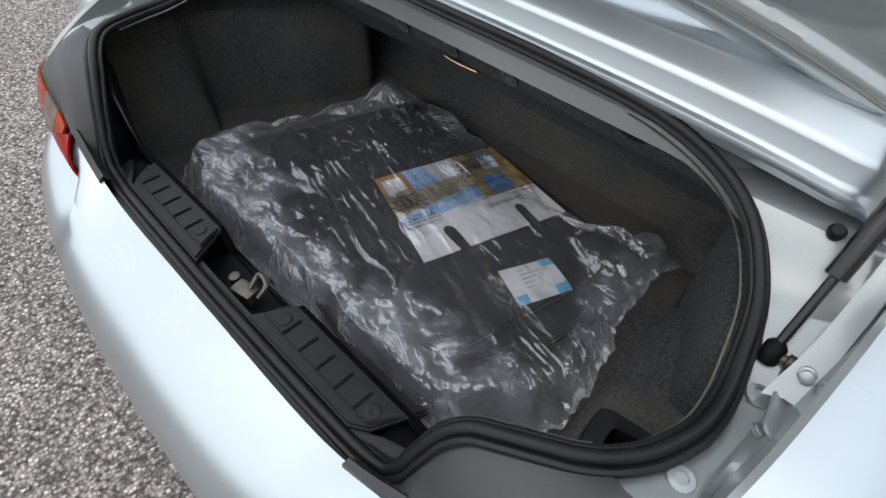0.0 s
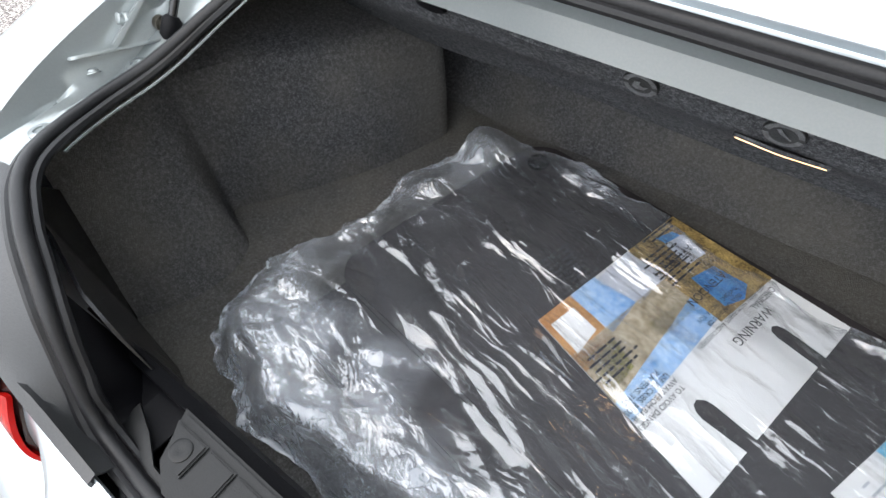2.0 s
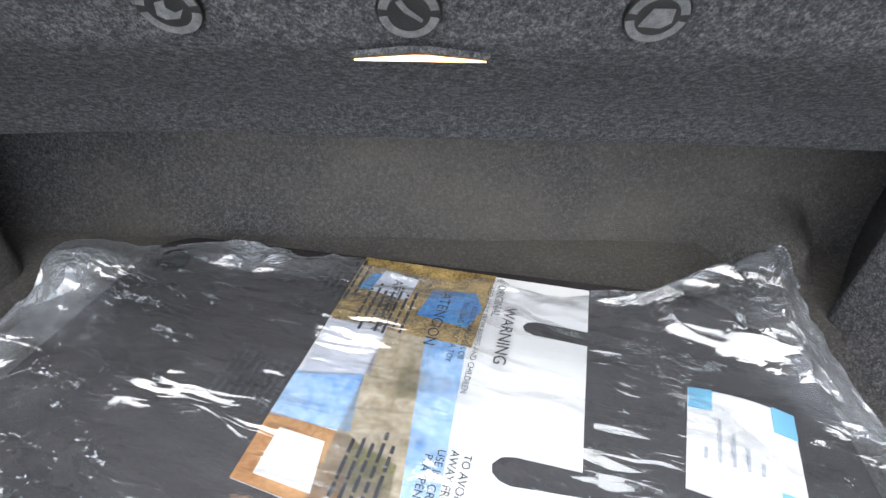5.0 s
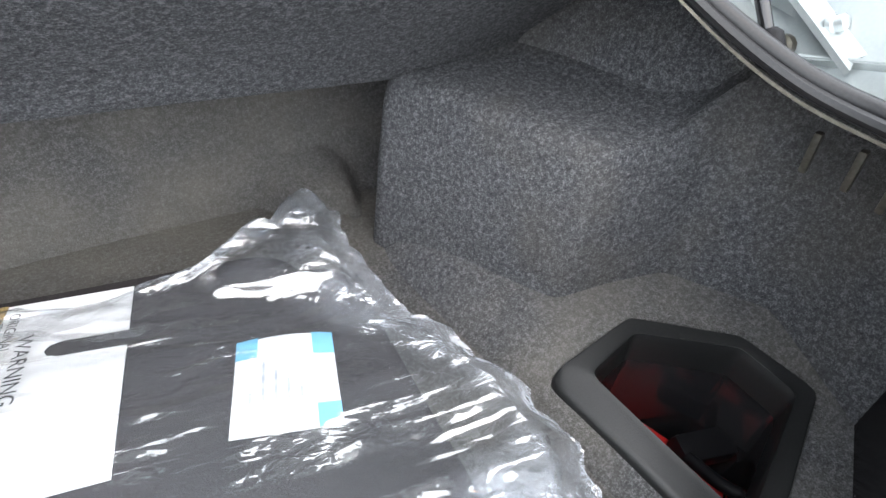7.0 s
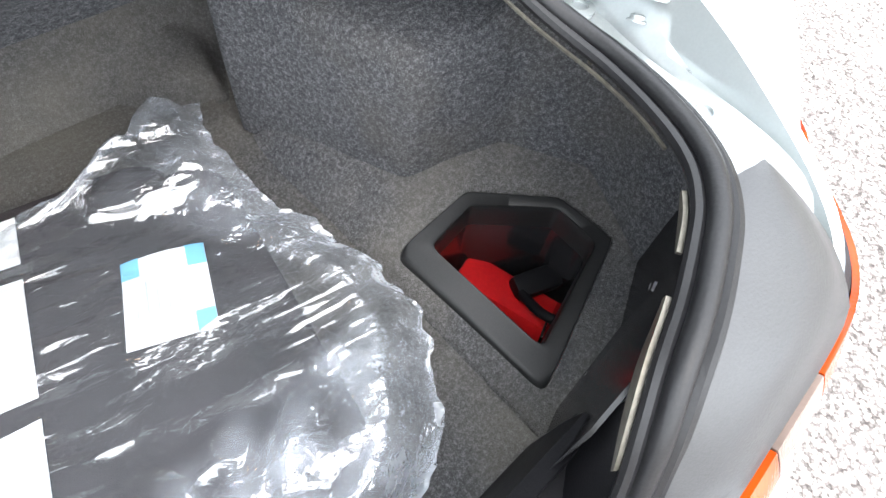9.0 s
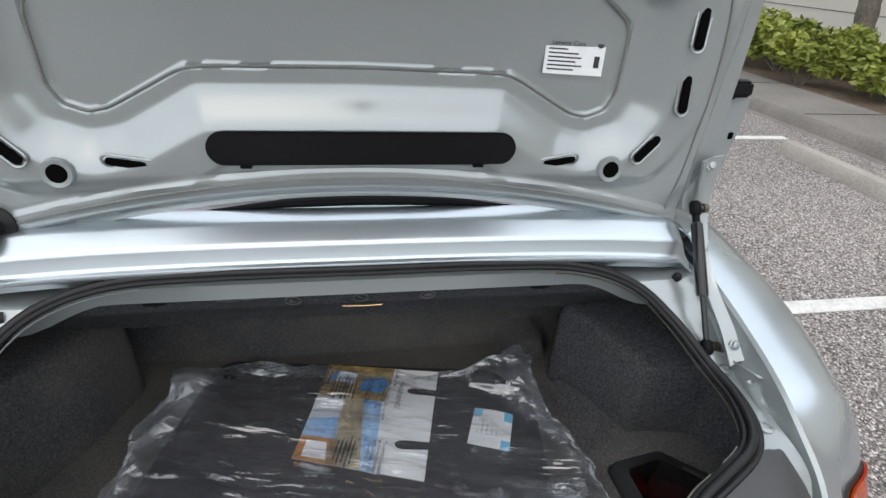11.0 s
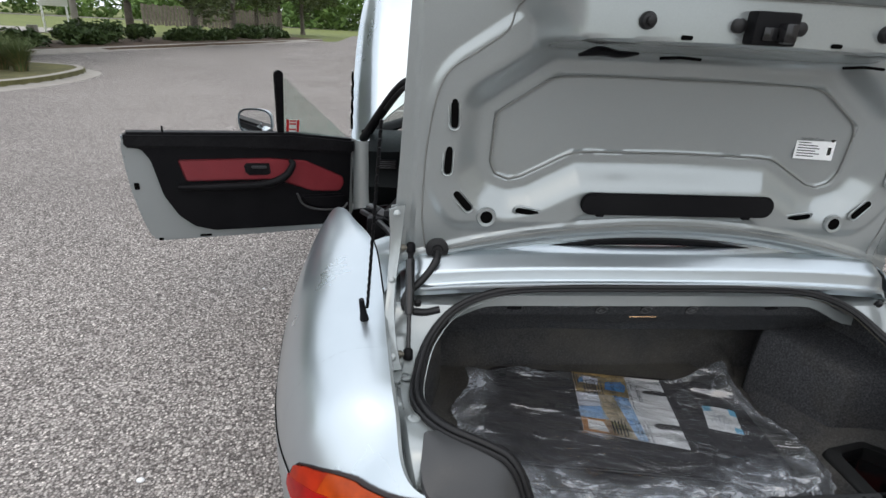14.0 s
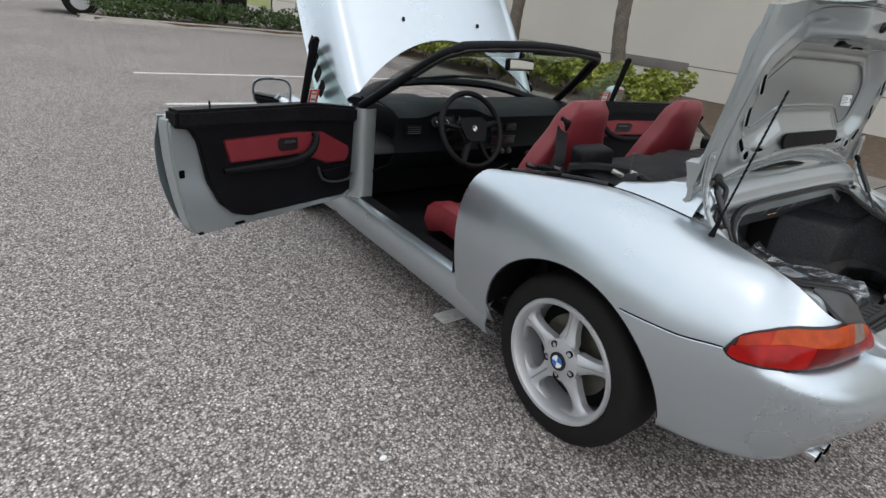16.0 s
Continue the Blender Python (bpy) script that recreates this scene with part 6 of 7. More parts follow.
    for u, z, w, h in ((0.965, 0.6, 0.02, 0.03), (0.72, 0.352, 0.05, 0.01), (0.905, 0.345, 0.018, 0.012)):
        part("door_catch", slab([(u - w / 2, z - h / 2), (u - w / 2, z + h / 2), (u + w / 2, z + h / 2), (u + w / 2, z - h / 2)], -0.03, -0.006, 0.002), SEAM, ob)
    part("lock_pin", lathe_bm([(0.004, 0), (0.004, 0.03), (0.003, 0.032)], 8, Matrix.Translation(at(0.84, 0.84, 0.005))), BLACK, ob)
    # quarter light post, glass and mirror
    part("window_post", slab([(0.335, 0.85), (0.365, 0.85), (0.385, 1.135), (0.365, 1.15), (0.345, 1.14)], -0.02, 0.0, 0.004), BLACK, ob, "black quarter-light post")
    g = part("quarter_glass", slab([(0.345, 0.85), (0.355, 1.13), (0.03, 0.845)], -0.013, -0.009, 0), GLASS, ob, "clear triangular quarter glass")
    g.visible_shadow = False
    dk = part("inspection_sticker", slab([(0.265, 0.86), (0.325, 0.86), (0.325, 0.92), (0.265, 0.92)], -0.009, -0.0075, 0), PAPER, ob, "small sticker with a red border")
    for a, b in ((0.265, 0.277), (0.313, 0.325)):
        part("sticker_border", slab([(a, 0.86), (b, 0.86), (b, 0.92), (a, 0.92)], -0.0074, -0.0068, 0), RED, dk)
    for z in (0.868, 0.895, 0.91):
        part("print_bar", slab([(0.28, z), (0.31, z), (0.31, z + 0.008), (0.28, z + 0.008)], -0.0074, -0.0068, 0), RED, dk)
    c = at(0.43, 0.888, -0.13)
    mm = pose(*c, 0, 0, -9 if side < 0 else 9)
    shellm = []
    for s in np.linspace(0, 1, 10):
        r = math.sqrt(max(0, 1 - (1 - s) ** 2.2)) if s < 1 else 1
        shellm.append([mm @ Vector((0.085 * r * math.copysign(abs(math.cos(a)) ** 0.6, math.cos(a)), 0.075 - 0.1 * s, 0.062 * r * math.copysign(abs(math.sin(a)) ** 0.7, math.sin(a)))) for a in np.linspace(0, 2 * math.pi, 33)])
    mi = net("wing_mirror", shellm, PAINT, ob, "silver wing mirror")
    part("mirror_glass", prism_bm([(0.077 * math.copysign(abs(math.cos(a)) ** 0.6, math.cos(a)), 0.054 * math.copysign(abs(math.sin(a)) ** 0.7, math.sin(a))) for a in np.linspace(0, 2 * math.pi, 32, endpoint=False)], 0.004, 0, mm @ pose(0, -0.02, 0, 90, 0, 0)), MIRROR, mi)
    tube("mirror_foot", [at(0.39, 0.84, -0.06), at(0.4, 0.86, -0.1), at(0.42, 0.88, -0.11)], 0.025, PAINT, mi)
    for z in (0.45, 0.7):
        part("door_hinge", box_bm((0.03, 0.05, 0.06), 0.006, Matrix.Translation(at(-0.02, z, -0.04))), UNDER, ob)
    return ob


door(-1)
door(1)
for side in (-1, 1):
    net("hinge_pillar", [[(side * x, y, z) for x, y in ((0.66, 2.36), (0.715, 2.345), (0.745, 2.36), (0.775, 2.42), (0.785, 2.5))] for z in (0.33, 0.5, 0.68, 0.83)], UNDER, car, "silver hinge pillar", 0.004)

# ---- bagged floor mats in the boot ----
def mat_z(x, y):
    return 0.525 - 0.1 * (y - 0.55)


bag = thing("bagged_floor_mats", "dark floor mats in a crumpled clear bag in the boot", "floor mats", at=(0, 0, 0))


def mat(name, plan, lift, label):
    bm = prism_bm(plan, 0.012, 0.004)
    for v in bm.verts:
        v.co.z += mat_z(v.co.x, v.co.y) + lift
    return part(name, bm, MAT, bag, label)


def rounded(cx, cy, w, h, r, turn):
    pts = []
    for sx, sy, a0 in ((1, 1, 0), (-1, 1, 90), (-1, -1, 180), (1, -1, 270)):
        pts += [(sx * (w / 2 - r) + r * math.cos(radians(a0 + a)), sy * (h / 2 - r) + r * math.sin(radians(a0 + a))) for a in range(0, 91, 15)]
    c, s = math.cos(radians(turn)), math.sin(radians(turn))
    return [(cx + x * c - y * s, cy + x * s + y * c) for x, y in pts]


mat("floor_mat", rounded(0.0, 0.53, 0.66, 0.46, 0.05, -11), -0.03, "dark brown pile mat")
mat("floor_mat", rounded(0.02, 0.55, 0.64, 0.44, 0.05, -10), -0.016, "dark brown pile mat")
mat("floor_mat", rounded(-0.02, 0.595, 0.63, 0.41, 0.05, -10), -0.002, "dark brown pile mat")
part("mat_eyelet", lathe_bm([(0.016, 0), (0.016, 0.004), (0.009, 0.004), (0.009, 0.001)], 20, pose(-0.262, 0.79, mat_z(0, 0.79) + 0.011)), GLOSSK, bag)


def paper_place(s, t, lift=0.0):
    """s across (0 left, 1 right), t from back edge to front edge."""
    a, b, c, d = (-0.115, 0.535), (-0.055, 0.8), (0.177, 0.748), (0.105, 0.455)
    x = (1 - s) * ((1 - t) * a[0] + t * b[0]) + s * ((1 - t) * d[0] + t * c[0])
    y = (1 - s) * ((1 - t) * a[1] + t * b[1]) + s * ((1 - t) * d[1] + t * c[1])
    return Vector((x, y, mat_z(x, y) + 0.012 + lift))


def on_paper(name, pts, mat_, parent, lift, label=""):
    bm = bmesh.new()
    bm.faces.new([bm.verts.new(paper_place(s, t, lift)) for s, t in pts])
    bmesh.ops.triangulate(bm, faces=bm.faces)
    bmesh.ops.solidify(bm, geom=bm.faces[:], thickness=0.0008)
    return part(name, bm, mat_, parent, label, False)


card = on_paper("card_insert", [(0, 0), (0, 1), (1, 1), (1, 0.79), (0.8, 0.795), (0.765, 0.785), (0.75, 0.762), (0.765, 0.74), (0.8, 0.73), (1, 0.725), (1, 0.3), (0.8, 0.29), (0.76, 0.28), (0.735, 0.255), (0.74, 0.23), (0.765, 0.215), (0.8, 0.21), (1, 0.235), (1, 0)], PAPER, bag, 0.0, "printed card with photographs and warning text")


def print_mat(name, c1, c2, scale):
    m = varied(name, c1, c2, scale, 0.35)
    return m


P_SKY, P_GOLD, P_BLUE, P_SAND = print_mat("print_sky", (0.16, 0.38, 0.75), (0.55, 0.72, 0.9), 14), print_mat("print_gold", (0.05, 0.028, 0.008), (0.62, 0.44, 0.17), 45), print_mat("print_blue", (0.02, 0.16, 0.5), (0.12, 0.4, 0.75), 30), print_mat("print_sand", (0.3, 0.24, 0.14), (0.65, 0.56, 0.42), 16)
P_GREEN, P_ORANGE, P_PALE = print_mat("print_green", (0.1, 0.11, 0.02), (0.5, 0.46, 0.12), 40), print_mat("print_orange", (0.36, 0.15, 0.04), (0.6, 0.33, 0.13), 24), print_mat("print_pale", (0.55, 0.6, 0.7), (0.72, 0.75, 0.82), 10)
for nm, pts, m in (("photo", [(0.0, 0.62), (0, 1), (0.6, 1), (0.58, 0.62)], P_GOLD), ("photo", [(0.02, 0.36), (0, 0.62), (0.24, 0.64), (0.26, 0.42)], P_PALE), ("photo", [(0, 0.2), (0, 0.37), (0.24, 0.42), (0.28, 0.22)], P_SKY),
                   ("photo", [(0, 0), (0, 0.21), (0.3, 0.21), (0.34, 0)], P_ORANGE), ("photo", [(0.24, 0.0), (0.24, 0.62), (0.4, 0.62), (0.52, 0.0)], P_SAND), ("photo", [(0.28, 0.02), (0.3, 0.2), (0.46, 0.17), (0.48, 0.02)], P_GREEN), ("photo", [(0.36, 0.36), (0.36, 0.6), (0.46, 0.6), (0.45, 0.38)], P_GREEN), ("photo", [(0.52, 0), (0.4, 0.62), (0.56, 0.62), (0.62, 0.0)], P_SKY)):
    on_paper(nm, pts, m, card, 0.0012)
on_paper("photo", [(0.06, 0.03), (0.06, 0.17), (0.22, 0.17), (0.25, 0.03)], PAPER, card, 0.002)
on_paper("photo", [(0.33, 0.72), (0.36, 0.86), (0.54, 0.88), (0.58, 0.8), (0.54, 0.7)], P_BLUE, card, 0.002)
on_paper("photo", [(0.04, 0.8), (0.07, 0.9), (0.15, 0.92), (0.17, 0.82)], P_BLUE, card, 0.002)
on_paper("photo", [(0.1, 0.8), (0.12, 0.93), (0.28, 0.9), (0.27, 0.78)], P_PALE, card, 0.0024)


def print_words(text, s, t, size, parent, lift=0.0035, turn=0):
    p = paper_place(s, t, lift)
    e = paper_place(s, t - 0.05, lift) - p
    words("printed_words", text, size, pose(p.x, p.y, p.z, -5.7, 0, 0) @ pose(0, 0, 0, 0, 0, math.degrees(math.atan2(e.y, e.x)) + turn), INK, parent)


print_words("WARNING", 0.69, 0.7, 0.016, card)
print_words("ATENCION", 0.42, 0.72, 0.015, card)
print_words("ATTENTION", 0.2, 0.74, 0.014, card)
print_words("ORIGINAL", 0.635, 0.86, 0.011, card)
for i, (s, txt) in enumerate(((0.66, "TO AVOID DANGER"), (0.62, "AWAY FROM BABIES"), (0.58, "USE IN CRIBS, BEDS"), (0.545, "PLAYPENS. THIS"))):
    print_words(txt, s, 0.12, 0.0085, card)
for i, (s, txt) in enumerate(((0.595, "KEEP AWAY FROM BABIES AND CHILDREN"), (0.55, "BEDS, CARRIAGES OR"), (0.51, "THIS BAG IS NOT A TOY"))):
    print_words(txt, s, 0.68, 0.0075, card)
random.seed(4)
for cs_, ct, n_ in ((0.1, 0.72, 7), (-0.25, 0.3, 8), (0.3, 0.12, 5), (-0.12, 0.85, 6)):
    for i in range(n_):
        w = random.uniform(0.16, 0.26)
        s0, t0 = cs_ + 0.032 * i, ct - w / 2
        while t0 < ct + w / 2:
            t1 = min(t0 + random.uniform(0.025, 0.065), ct + w / 2)
            on_paper("print_bar", [(s0, t0), (s0, t1), (s0 + 0.011, t1), (s0 + 0.011, t0)], INK, card, 0.003)
            t0 = t1 + 0.011
lab = [(0.195, 0.533), (0.23, 0.622), (0.3, 0.593), (0.266, 0.503)]
LAB_C = material("label_blue", (0.2, 0.55, 0.8), 0.4)


def on_label(s, t, lift):
    a, b, c, d = lab
    x = (1 - s) * ((1 - t) * a[0] + t * b[0]) + s * ((1 - t) * d[0] + t * c[0])
    y = (1 - s) * ((1 - t) * a[1] + t * b[1]) + s * ((1 - t) * d[1] + t * c[1])
    return Vector((x, y, mat_z(x, y) + 0.011 + lift + 0.006 * math.sin(s * 3) * t))


def label_piece(name, s0, s1, t0, t1, m, lift, parent, label=""):
    return net(name, [[on_label(s, t, lift) for t in np.linspace(t0, t1, 5)] for s in np.linspace(s0, s1, 7)], m, parent, label, 0.0006)


lb = label_piece("parts_label", 0, 1, 0, 1, PAPER, 0.0, bag, "white parts label with pale blue corners")
for s0, s1, t0, t1 in ((0, 0.22, 0.78, 1), (0.78, 1, 0.75, 1), (0.78, 1, 0, 0.22)):
    label_piece("label_corner", s0, s1, t0, t1, LAB_C, 0.0015, lb)
for i in range(5):
    label_piece("print_bar", 0.15 + 0.12 * i, 0.18 + 0.12 * i, 0.3, 0.3 + 0.1 * (1 + (i * 7) % 4), material("print_grey", (0.5, 0.53, 0.58), 0.5), 0.0018, lb)

# the bag: one crumpled sheet over the mats
BAG = [(-0.4, 0.285), (-0.445, 0.33), (-0.45, 0.42), (-0.43, 0.52), (-0.41, 0.63), (-0.375, 0.73), (-0.355, 0.79), (-0.25, 0.825), (-0.11, 0.805), (0.0, 0.785), (0.12, 0.768), (0.22, 0.75), (0.31, 0.765), (0.39, 0.78), (0.388, 0.72), (0.372, 0.65), (0.4, 0.56), (0.415, 0.45), (0.395, 0.36), (0.335, 0.285), (0.2, 0.258), (0.05, 0.272), (-0.15, 0.258), (-0.3, 0.254)]
edge = smooth_path(BAG + BAG[:1], 301)[:-1]


def crumple(x, y, z):
    """Flat facets that meet in sharp creases."""
    d, _ = noise.voronoi(Vector((x, y, z)))
    return d[1] - d[0]


rows, milk = [], []
for r in np.linspace(0.01, 1, 150):
    row = []
    for ex_, ey_ in edge:
        jag = 1 + 0.05 * noise.noise(Vector((ex_ * 13, ey_ * 13, 7))) * smoothstep(0.7, 1, r) + 0.02 * noise.noise(Vector((ex_ * 60, ey_ * 60, 3))) * smoothstep(0.85, 1, r)
        x, y = 0.015 + (ex_ - 0.015) * r * jag, 0.54 + (ey_ - 0.54) * r * jag
        warp = 0.035 * noise.noise(Vector((x * 6, y * 6, 2)))
        # long folds run across the bag, small crumples gather at its rim and back edge
        cx, cy = x * 0.91 - y * 0.41, x * 0.41 + y * 0.91 + warp
        fold = crumple(cx * 2.6, cy * 17, 1.5) * 0.75
        cr = crumple(x * 20, y * 20, 9.3) * 0.6 + crumple(x * 42, y * 42, 3.3) * 0.3
        back = smoothstep(0.56, 0.38, y)
        rimw = max(smoothstep(0.66, 0.95, r), 0.8 * smoothstep(0.46, 0.33, y))
        patch = smoothstep(-0.1, 0.35, noise.noise(Vector((x * 5, y * 7, 11))))
        on = mat_z(x, y) + 0.0175
        flatz = on + (0.503 - on) * smoothstep(0.86, 1.0, r)
        flap = math.exp(-(((x - 0.325) / 0.085) ** 2 + ((y - 0.735) / 0.06) ** 2))
        z = flatz + 0.011 * fold * (0.5 + 0.5 * patch + 0.6 * back) + (0.05 + 0.95 * rimw) * 0.013 * cr + 0.012 * rimw * (noise.noise(Vector((x * 14, y * 14, 1))) + 0.3)
        peak = math.exp(-(((x + 0.36) / 0.05) ** 2 + ((y - 0.76) / 0.06) ** 2)) * 0.04 + flap * (0.03 + 0.045 * crumple(x * 16, y * 22, 6.1)) + math.exp(-(((x + 0.33) / 0.08) ** 2 + ((y - 0.36) / 0.12) ** 2)) * 0.03
        row.append((x, y, max(z + peak, flatz + 0.0005 if r < 0.9 else 0.497)))
        ragged = 0.12 * noise.noise(Vector((x * 9, y * 9, 4))) + 0.06 * noise.noise(Vector((x * 30, y * 30, 8)))
        milk.append(max(0.0, min(1.0, max(0.95 * smoothstep(0.8, 1.0, r + ragged), 0.7 * smoothstep(0.41, 0.29, y + 0.9 * ragged), 0.7 * smoothstep(-0.31, -0.42, x + 0.8 * ragged)) * (0.55 + 0.9 * (0.5 + noise.noise(Vector((x * 22, y * 22, 2))))))))
    row.append(row[0])
    milk.append(milk[-len(edge)])
    rows.append(row)
film = mesh_part("polythene_bag", *sheet(np.array(rows)), FILM, bag, "crumpled clear polythene film, milky at its gathered rim")
film.data.attributes.new("milk", "FLOAT", "POINT").data.foreach_set("value", milk)
film.visible_shadow = False

# things in the cubby
kit = thing("warning_triangle_case", "bright red folded warning triangle case in the side cubby", "warning triangle", at=(0.535, 0.365, 0.338))
part("case_body", box_bm((0.16, 0.058, 0.05), 0.006, pose(0.005, 0.0, 0.075, 20, -6, 108)), RED, kit)
part("case_end", box_bm((0.03, 0.06, 0.04), 0.006, pose(0.022, -0.072, 0.088, 20, -6, 108)), RED, kit)
part("reflector_strip", box_bm((0.003, 0.056, 0.003), 0.001, pose(0.0, -0.045, 0.104, 20, -6, 108)), CHROME, kit)
strap = thing("jack_handle", "black plastic tool lying on the red case", "tool", at=(0.572, 0.366, 0.425))
part("tool_body", box_bm((0.06, 0.03, 0.025), 0.008, pose(0, 0, 0.02, 10, 0, -20)), BLACK, strap)
tube("tool_strap", smooth_path([(-0.03, 0.0, 0.03), (-0.035, -0.04, 0.04), (-0.02, -0.07, 0.045), (-0.02, -0.09, 0.03)], 12), 0.006, BLACK, strap)


# ---- the car park and what lies round it ----
def ground_sheet(name, pts, z, mat_, label, category, thick=0.0):
    bm = bmesh.new()
    f = bm.faces.new([bm.verts.new((x, y, z)) for x, y in pts])
    bm.normal_update()
    if f.normal.z < 0:
        bmesh.ops.reverse_faces(bm, faces=[f])
    if thick:
        r = bmesh.ops.extrude_face_region(bm, geom=bm.faces[:])
        bmesh.ops.translate(bm, vec=(0, 0, -thick), verts=[v for v in r["geom"] if isinstance(v, bmesh.types.BMVert)])
        bmesh.ops.recalc_face_normals(bm, faces=bm.faces)
    return tagged(part(name, bm, mat_, smooth=False), label, category, kind="structure")


ground_sheet("ground", [(-900, -900), (900, -900), (900, 900), (-900, 900)], -0.03, GRASS, "mown green lawn reaching to the horizon", "ground")
LOT = [(-30, -30), (12, -30), (12, 60), (-4.2, 60), (-4.2, 41), (-6.0, 36), (-8.4, 28), (-9.8, 21), (-10.6, 17.5), (-12, 15.5), (-22, 16), (-22, 5), (-30, 5)]
ground_sheet("road", LOT, 0.0, ASPHALT, "grey car park of exposed pale aggregate asphalt", "road", 0.1)


def kerb(pts, name="kerb", width=0.16, height=0.13, mat_=None):
    p = smooth_path(pts, 6 * len(pts))
    rows = []
    for i, (x, y) in enumerate(p):
        a, b = p[max(0, i - 1)], p[min(len(p) - 1, i + 1)]
        t = Vector((b[0] - a[0], b[1] - a[1], 0)).normalized()
        s = Vector((-t.y, t.x, 0))
        o = Vector((x, y, 0))
        rows.append([o + s * d + Vector((0, 0, h)) for d, h in ((-0.3, 0.003), (-0.02, 0.012), (0, 0.03), (0.02, height - 0.02), (0.045, height), (width, height), (width + 0.01, -0.02))])
    return tagged(net(name, rows, mat_ or CONCRETE), "pale concrete kerb with a gutter apron", "kerb", kind="structure")


BED = [(-16, 5.2), (-12, 6.3), (-9.6, 7.4), (-7.9, 8.65), (-7.15, 10.0), (-7.05, 11.6), (-7.45, 13.1), (-8.7, 13.7), (-12, 13.9), (-16, 14.2)]
ground_sheet("planting_bed", [(x, y) for x, y in smooth_path(BED, 40)], 0.12, GRASSY, "mulched planting bed", "ground", 0.2)
kerb([(x + 0.0, y) for x, y in BED])
FAR = [(-16, 15.8), (-12.2, 15.9), (-11, 17.4), (-10.2, 20.5), (-8.8, 27), (-6.8, 34), (-5.2, 40.5)]
kerb(FAR)
ground_sheet("far_bed", FAR + [(-8, 43), (-12, 34), (-13, 27), (-14, 20), (-18, 16.5)], 0.1, MULCH, "strip of mulch under oak trees", "ground", 0.15)
ground_sheet("concrete_path", [(-60, 14), (-29, 27), (-22.3, 29.5), (-17.4, 33), (-20, 39), (-27, 37.5), (-60, 30)], 0.0, CONCRETE, "pale concrete path across the lawn", "path", 0.06)
ground_sheet("far_road", [(-140, 40), (-60, 72), (20, 104), (20, 112), (-60, 80), (-140, 48)], 0.0, WALK, "grey road beyond the lawn", "road", 0.05)
# stall lines, right-hand pavement and wheel stops
for y, x0 in ((1.57, -0.7), (4.12, -0.9), (6.78, -0.9), (9.12, -0.9), (-1.0, -0.7)):
    ground_sheet("stall_line", [(x0, y - 0.045), (4.0, y - 0.045), (4.0, y + 0.045), (x0, y + 0.045)], 0.004, LINE, "worn white stall line", "line", 0.004)
ground_sheet("pavement", [(4.46, -12), (5.45, -12), (5.45, 15), (4.46, 15)], 0.125, WALK, "grey concrete pavement", "pavement", 0.2)
for y in np.arange(-12, 15, 1.5):
    box("pavement_joint", (4.95, y, 0.1255), (0.98, 0.012, 0.004), SEAM, None, "", 0)["kind"] = "structure"
tagged(net("kerb", [[(x, y, z) for x, z in ((4.3, 0.003), (4.38, 0.012), (4.395, 0.1), (4.42, 0.13), (4.465, 0.132), (4.47, 0.1))] for y in np.linspace(-12, 15, 28)], WALK), "grey kerb of the pavement", "kerb", kind="structure")
ground_sheet("shrub_bed", [(5.45, -12), (9.8, -12), (9.8, 15), (5.45, 15)], 0.11, MULCH, "brown mulch along the building", "ground", 0.15)
stop = thing("wheel_stop", "pale concrete wheel stop on the asphalt", "wheel stop", "wheel stops", (3.66, 5.4, 0))
net("stop_block", [[(x, y, z) for x, z in ((-0.08, 0), (-0.075, 0.07), (-0.05, 0.105), (0.05, 0.105), (0.075, 0.07), (0.08, 0))] for y in (-0.9, -0.88, 0, 0.88, 0.9)], CONCRETE, stop, "", 0.02)
for y in (8.0, 2.8):
    copy_thing(stop, pose(3.66, y, 0))


# ---- plants ----
def leaf_cloud(blobs, n, size, seed, flat=0.5):
    """Small folded leaves scattered through soft-edged clumps."""
    rng = np.random.default_rng(seed)
    v, f = [], []
    vol = np.array([b[3] ** 2 for b in blobs])
    for i in rng.choice(len(blobs), n, p=vol / vol.sum()):
        x, y, z, r = blobs[i]
        d = rng.normal(size=3)
        d *= r * rng.uniform(0.55, 1.05) / np.linalg.norm(d)
        p = np.array([x, y, z]) + d * (1, 1, 0.8)
        a, b = rng.normal(size=3), rng.normal(size=3)
        a[2] *= flat
        a *= size * rng.uniform(0.6, 1.3) / np.linalg.norm(a)
        b -= a * (a @ b) / (a @ a)
        b *= 0.45 * np.linalg.norm(a) / np.linalg.norm(b)
        k = len(v)
        v += [p - a, p + b, p + a, p - b + 0.3 * np.cross(a, b) / max(np.linalg.norm(a), 1e-6)]
        f.append((k, k + 1, k + 2, k + 3))
    return v, f


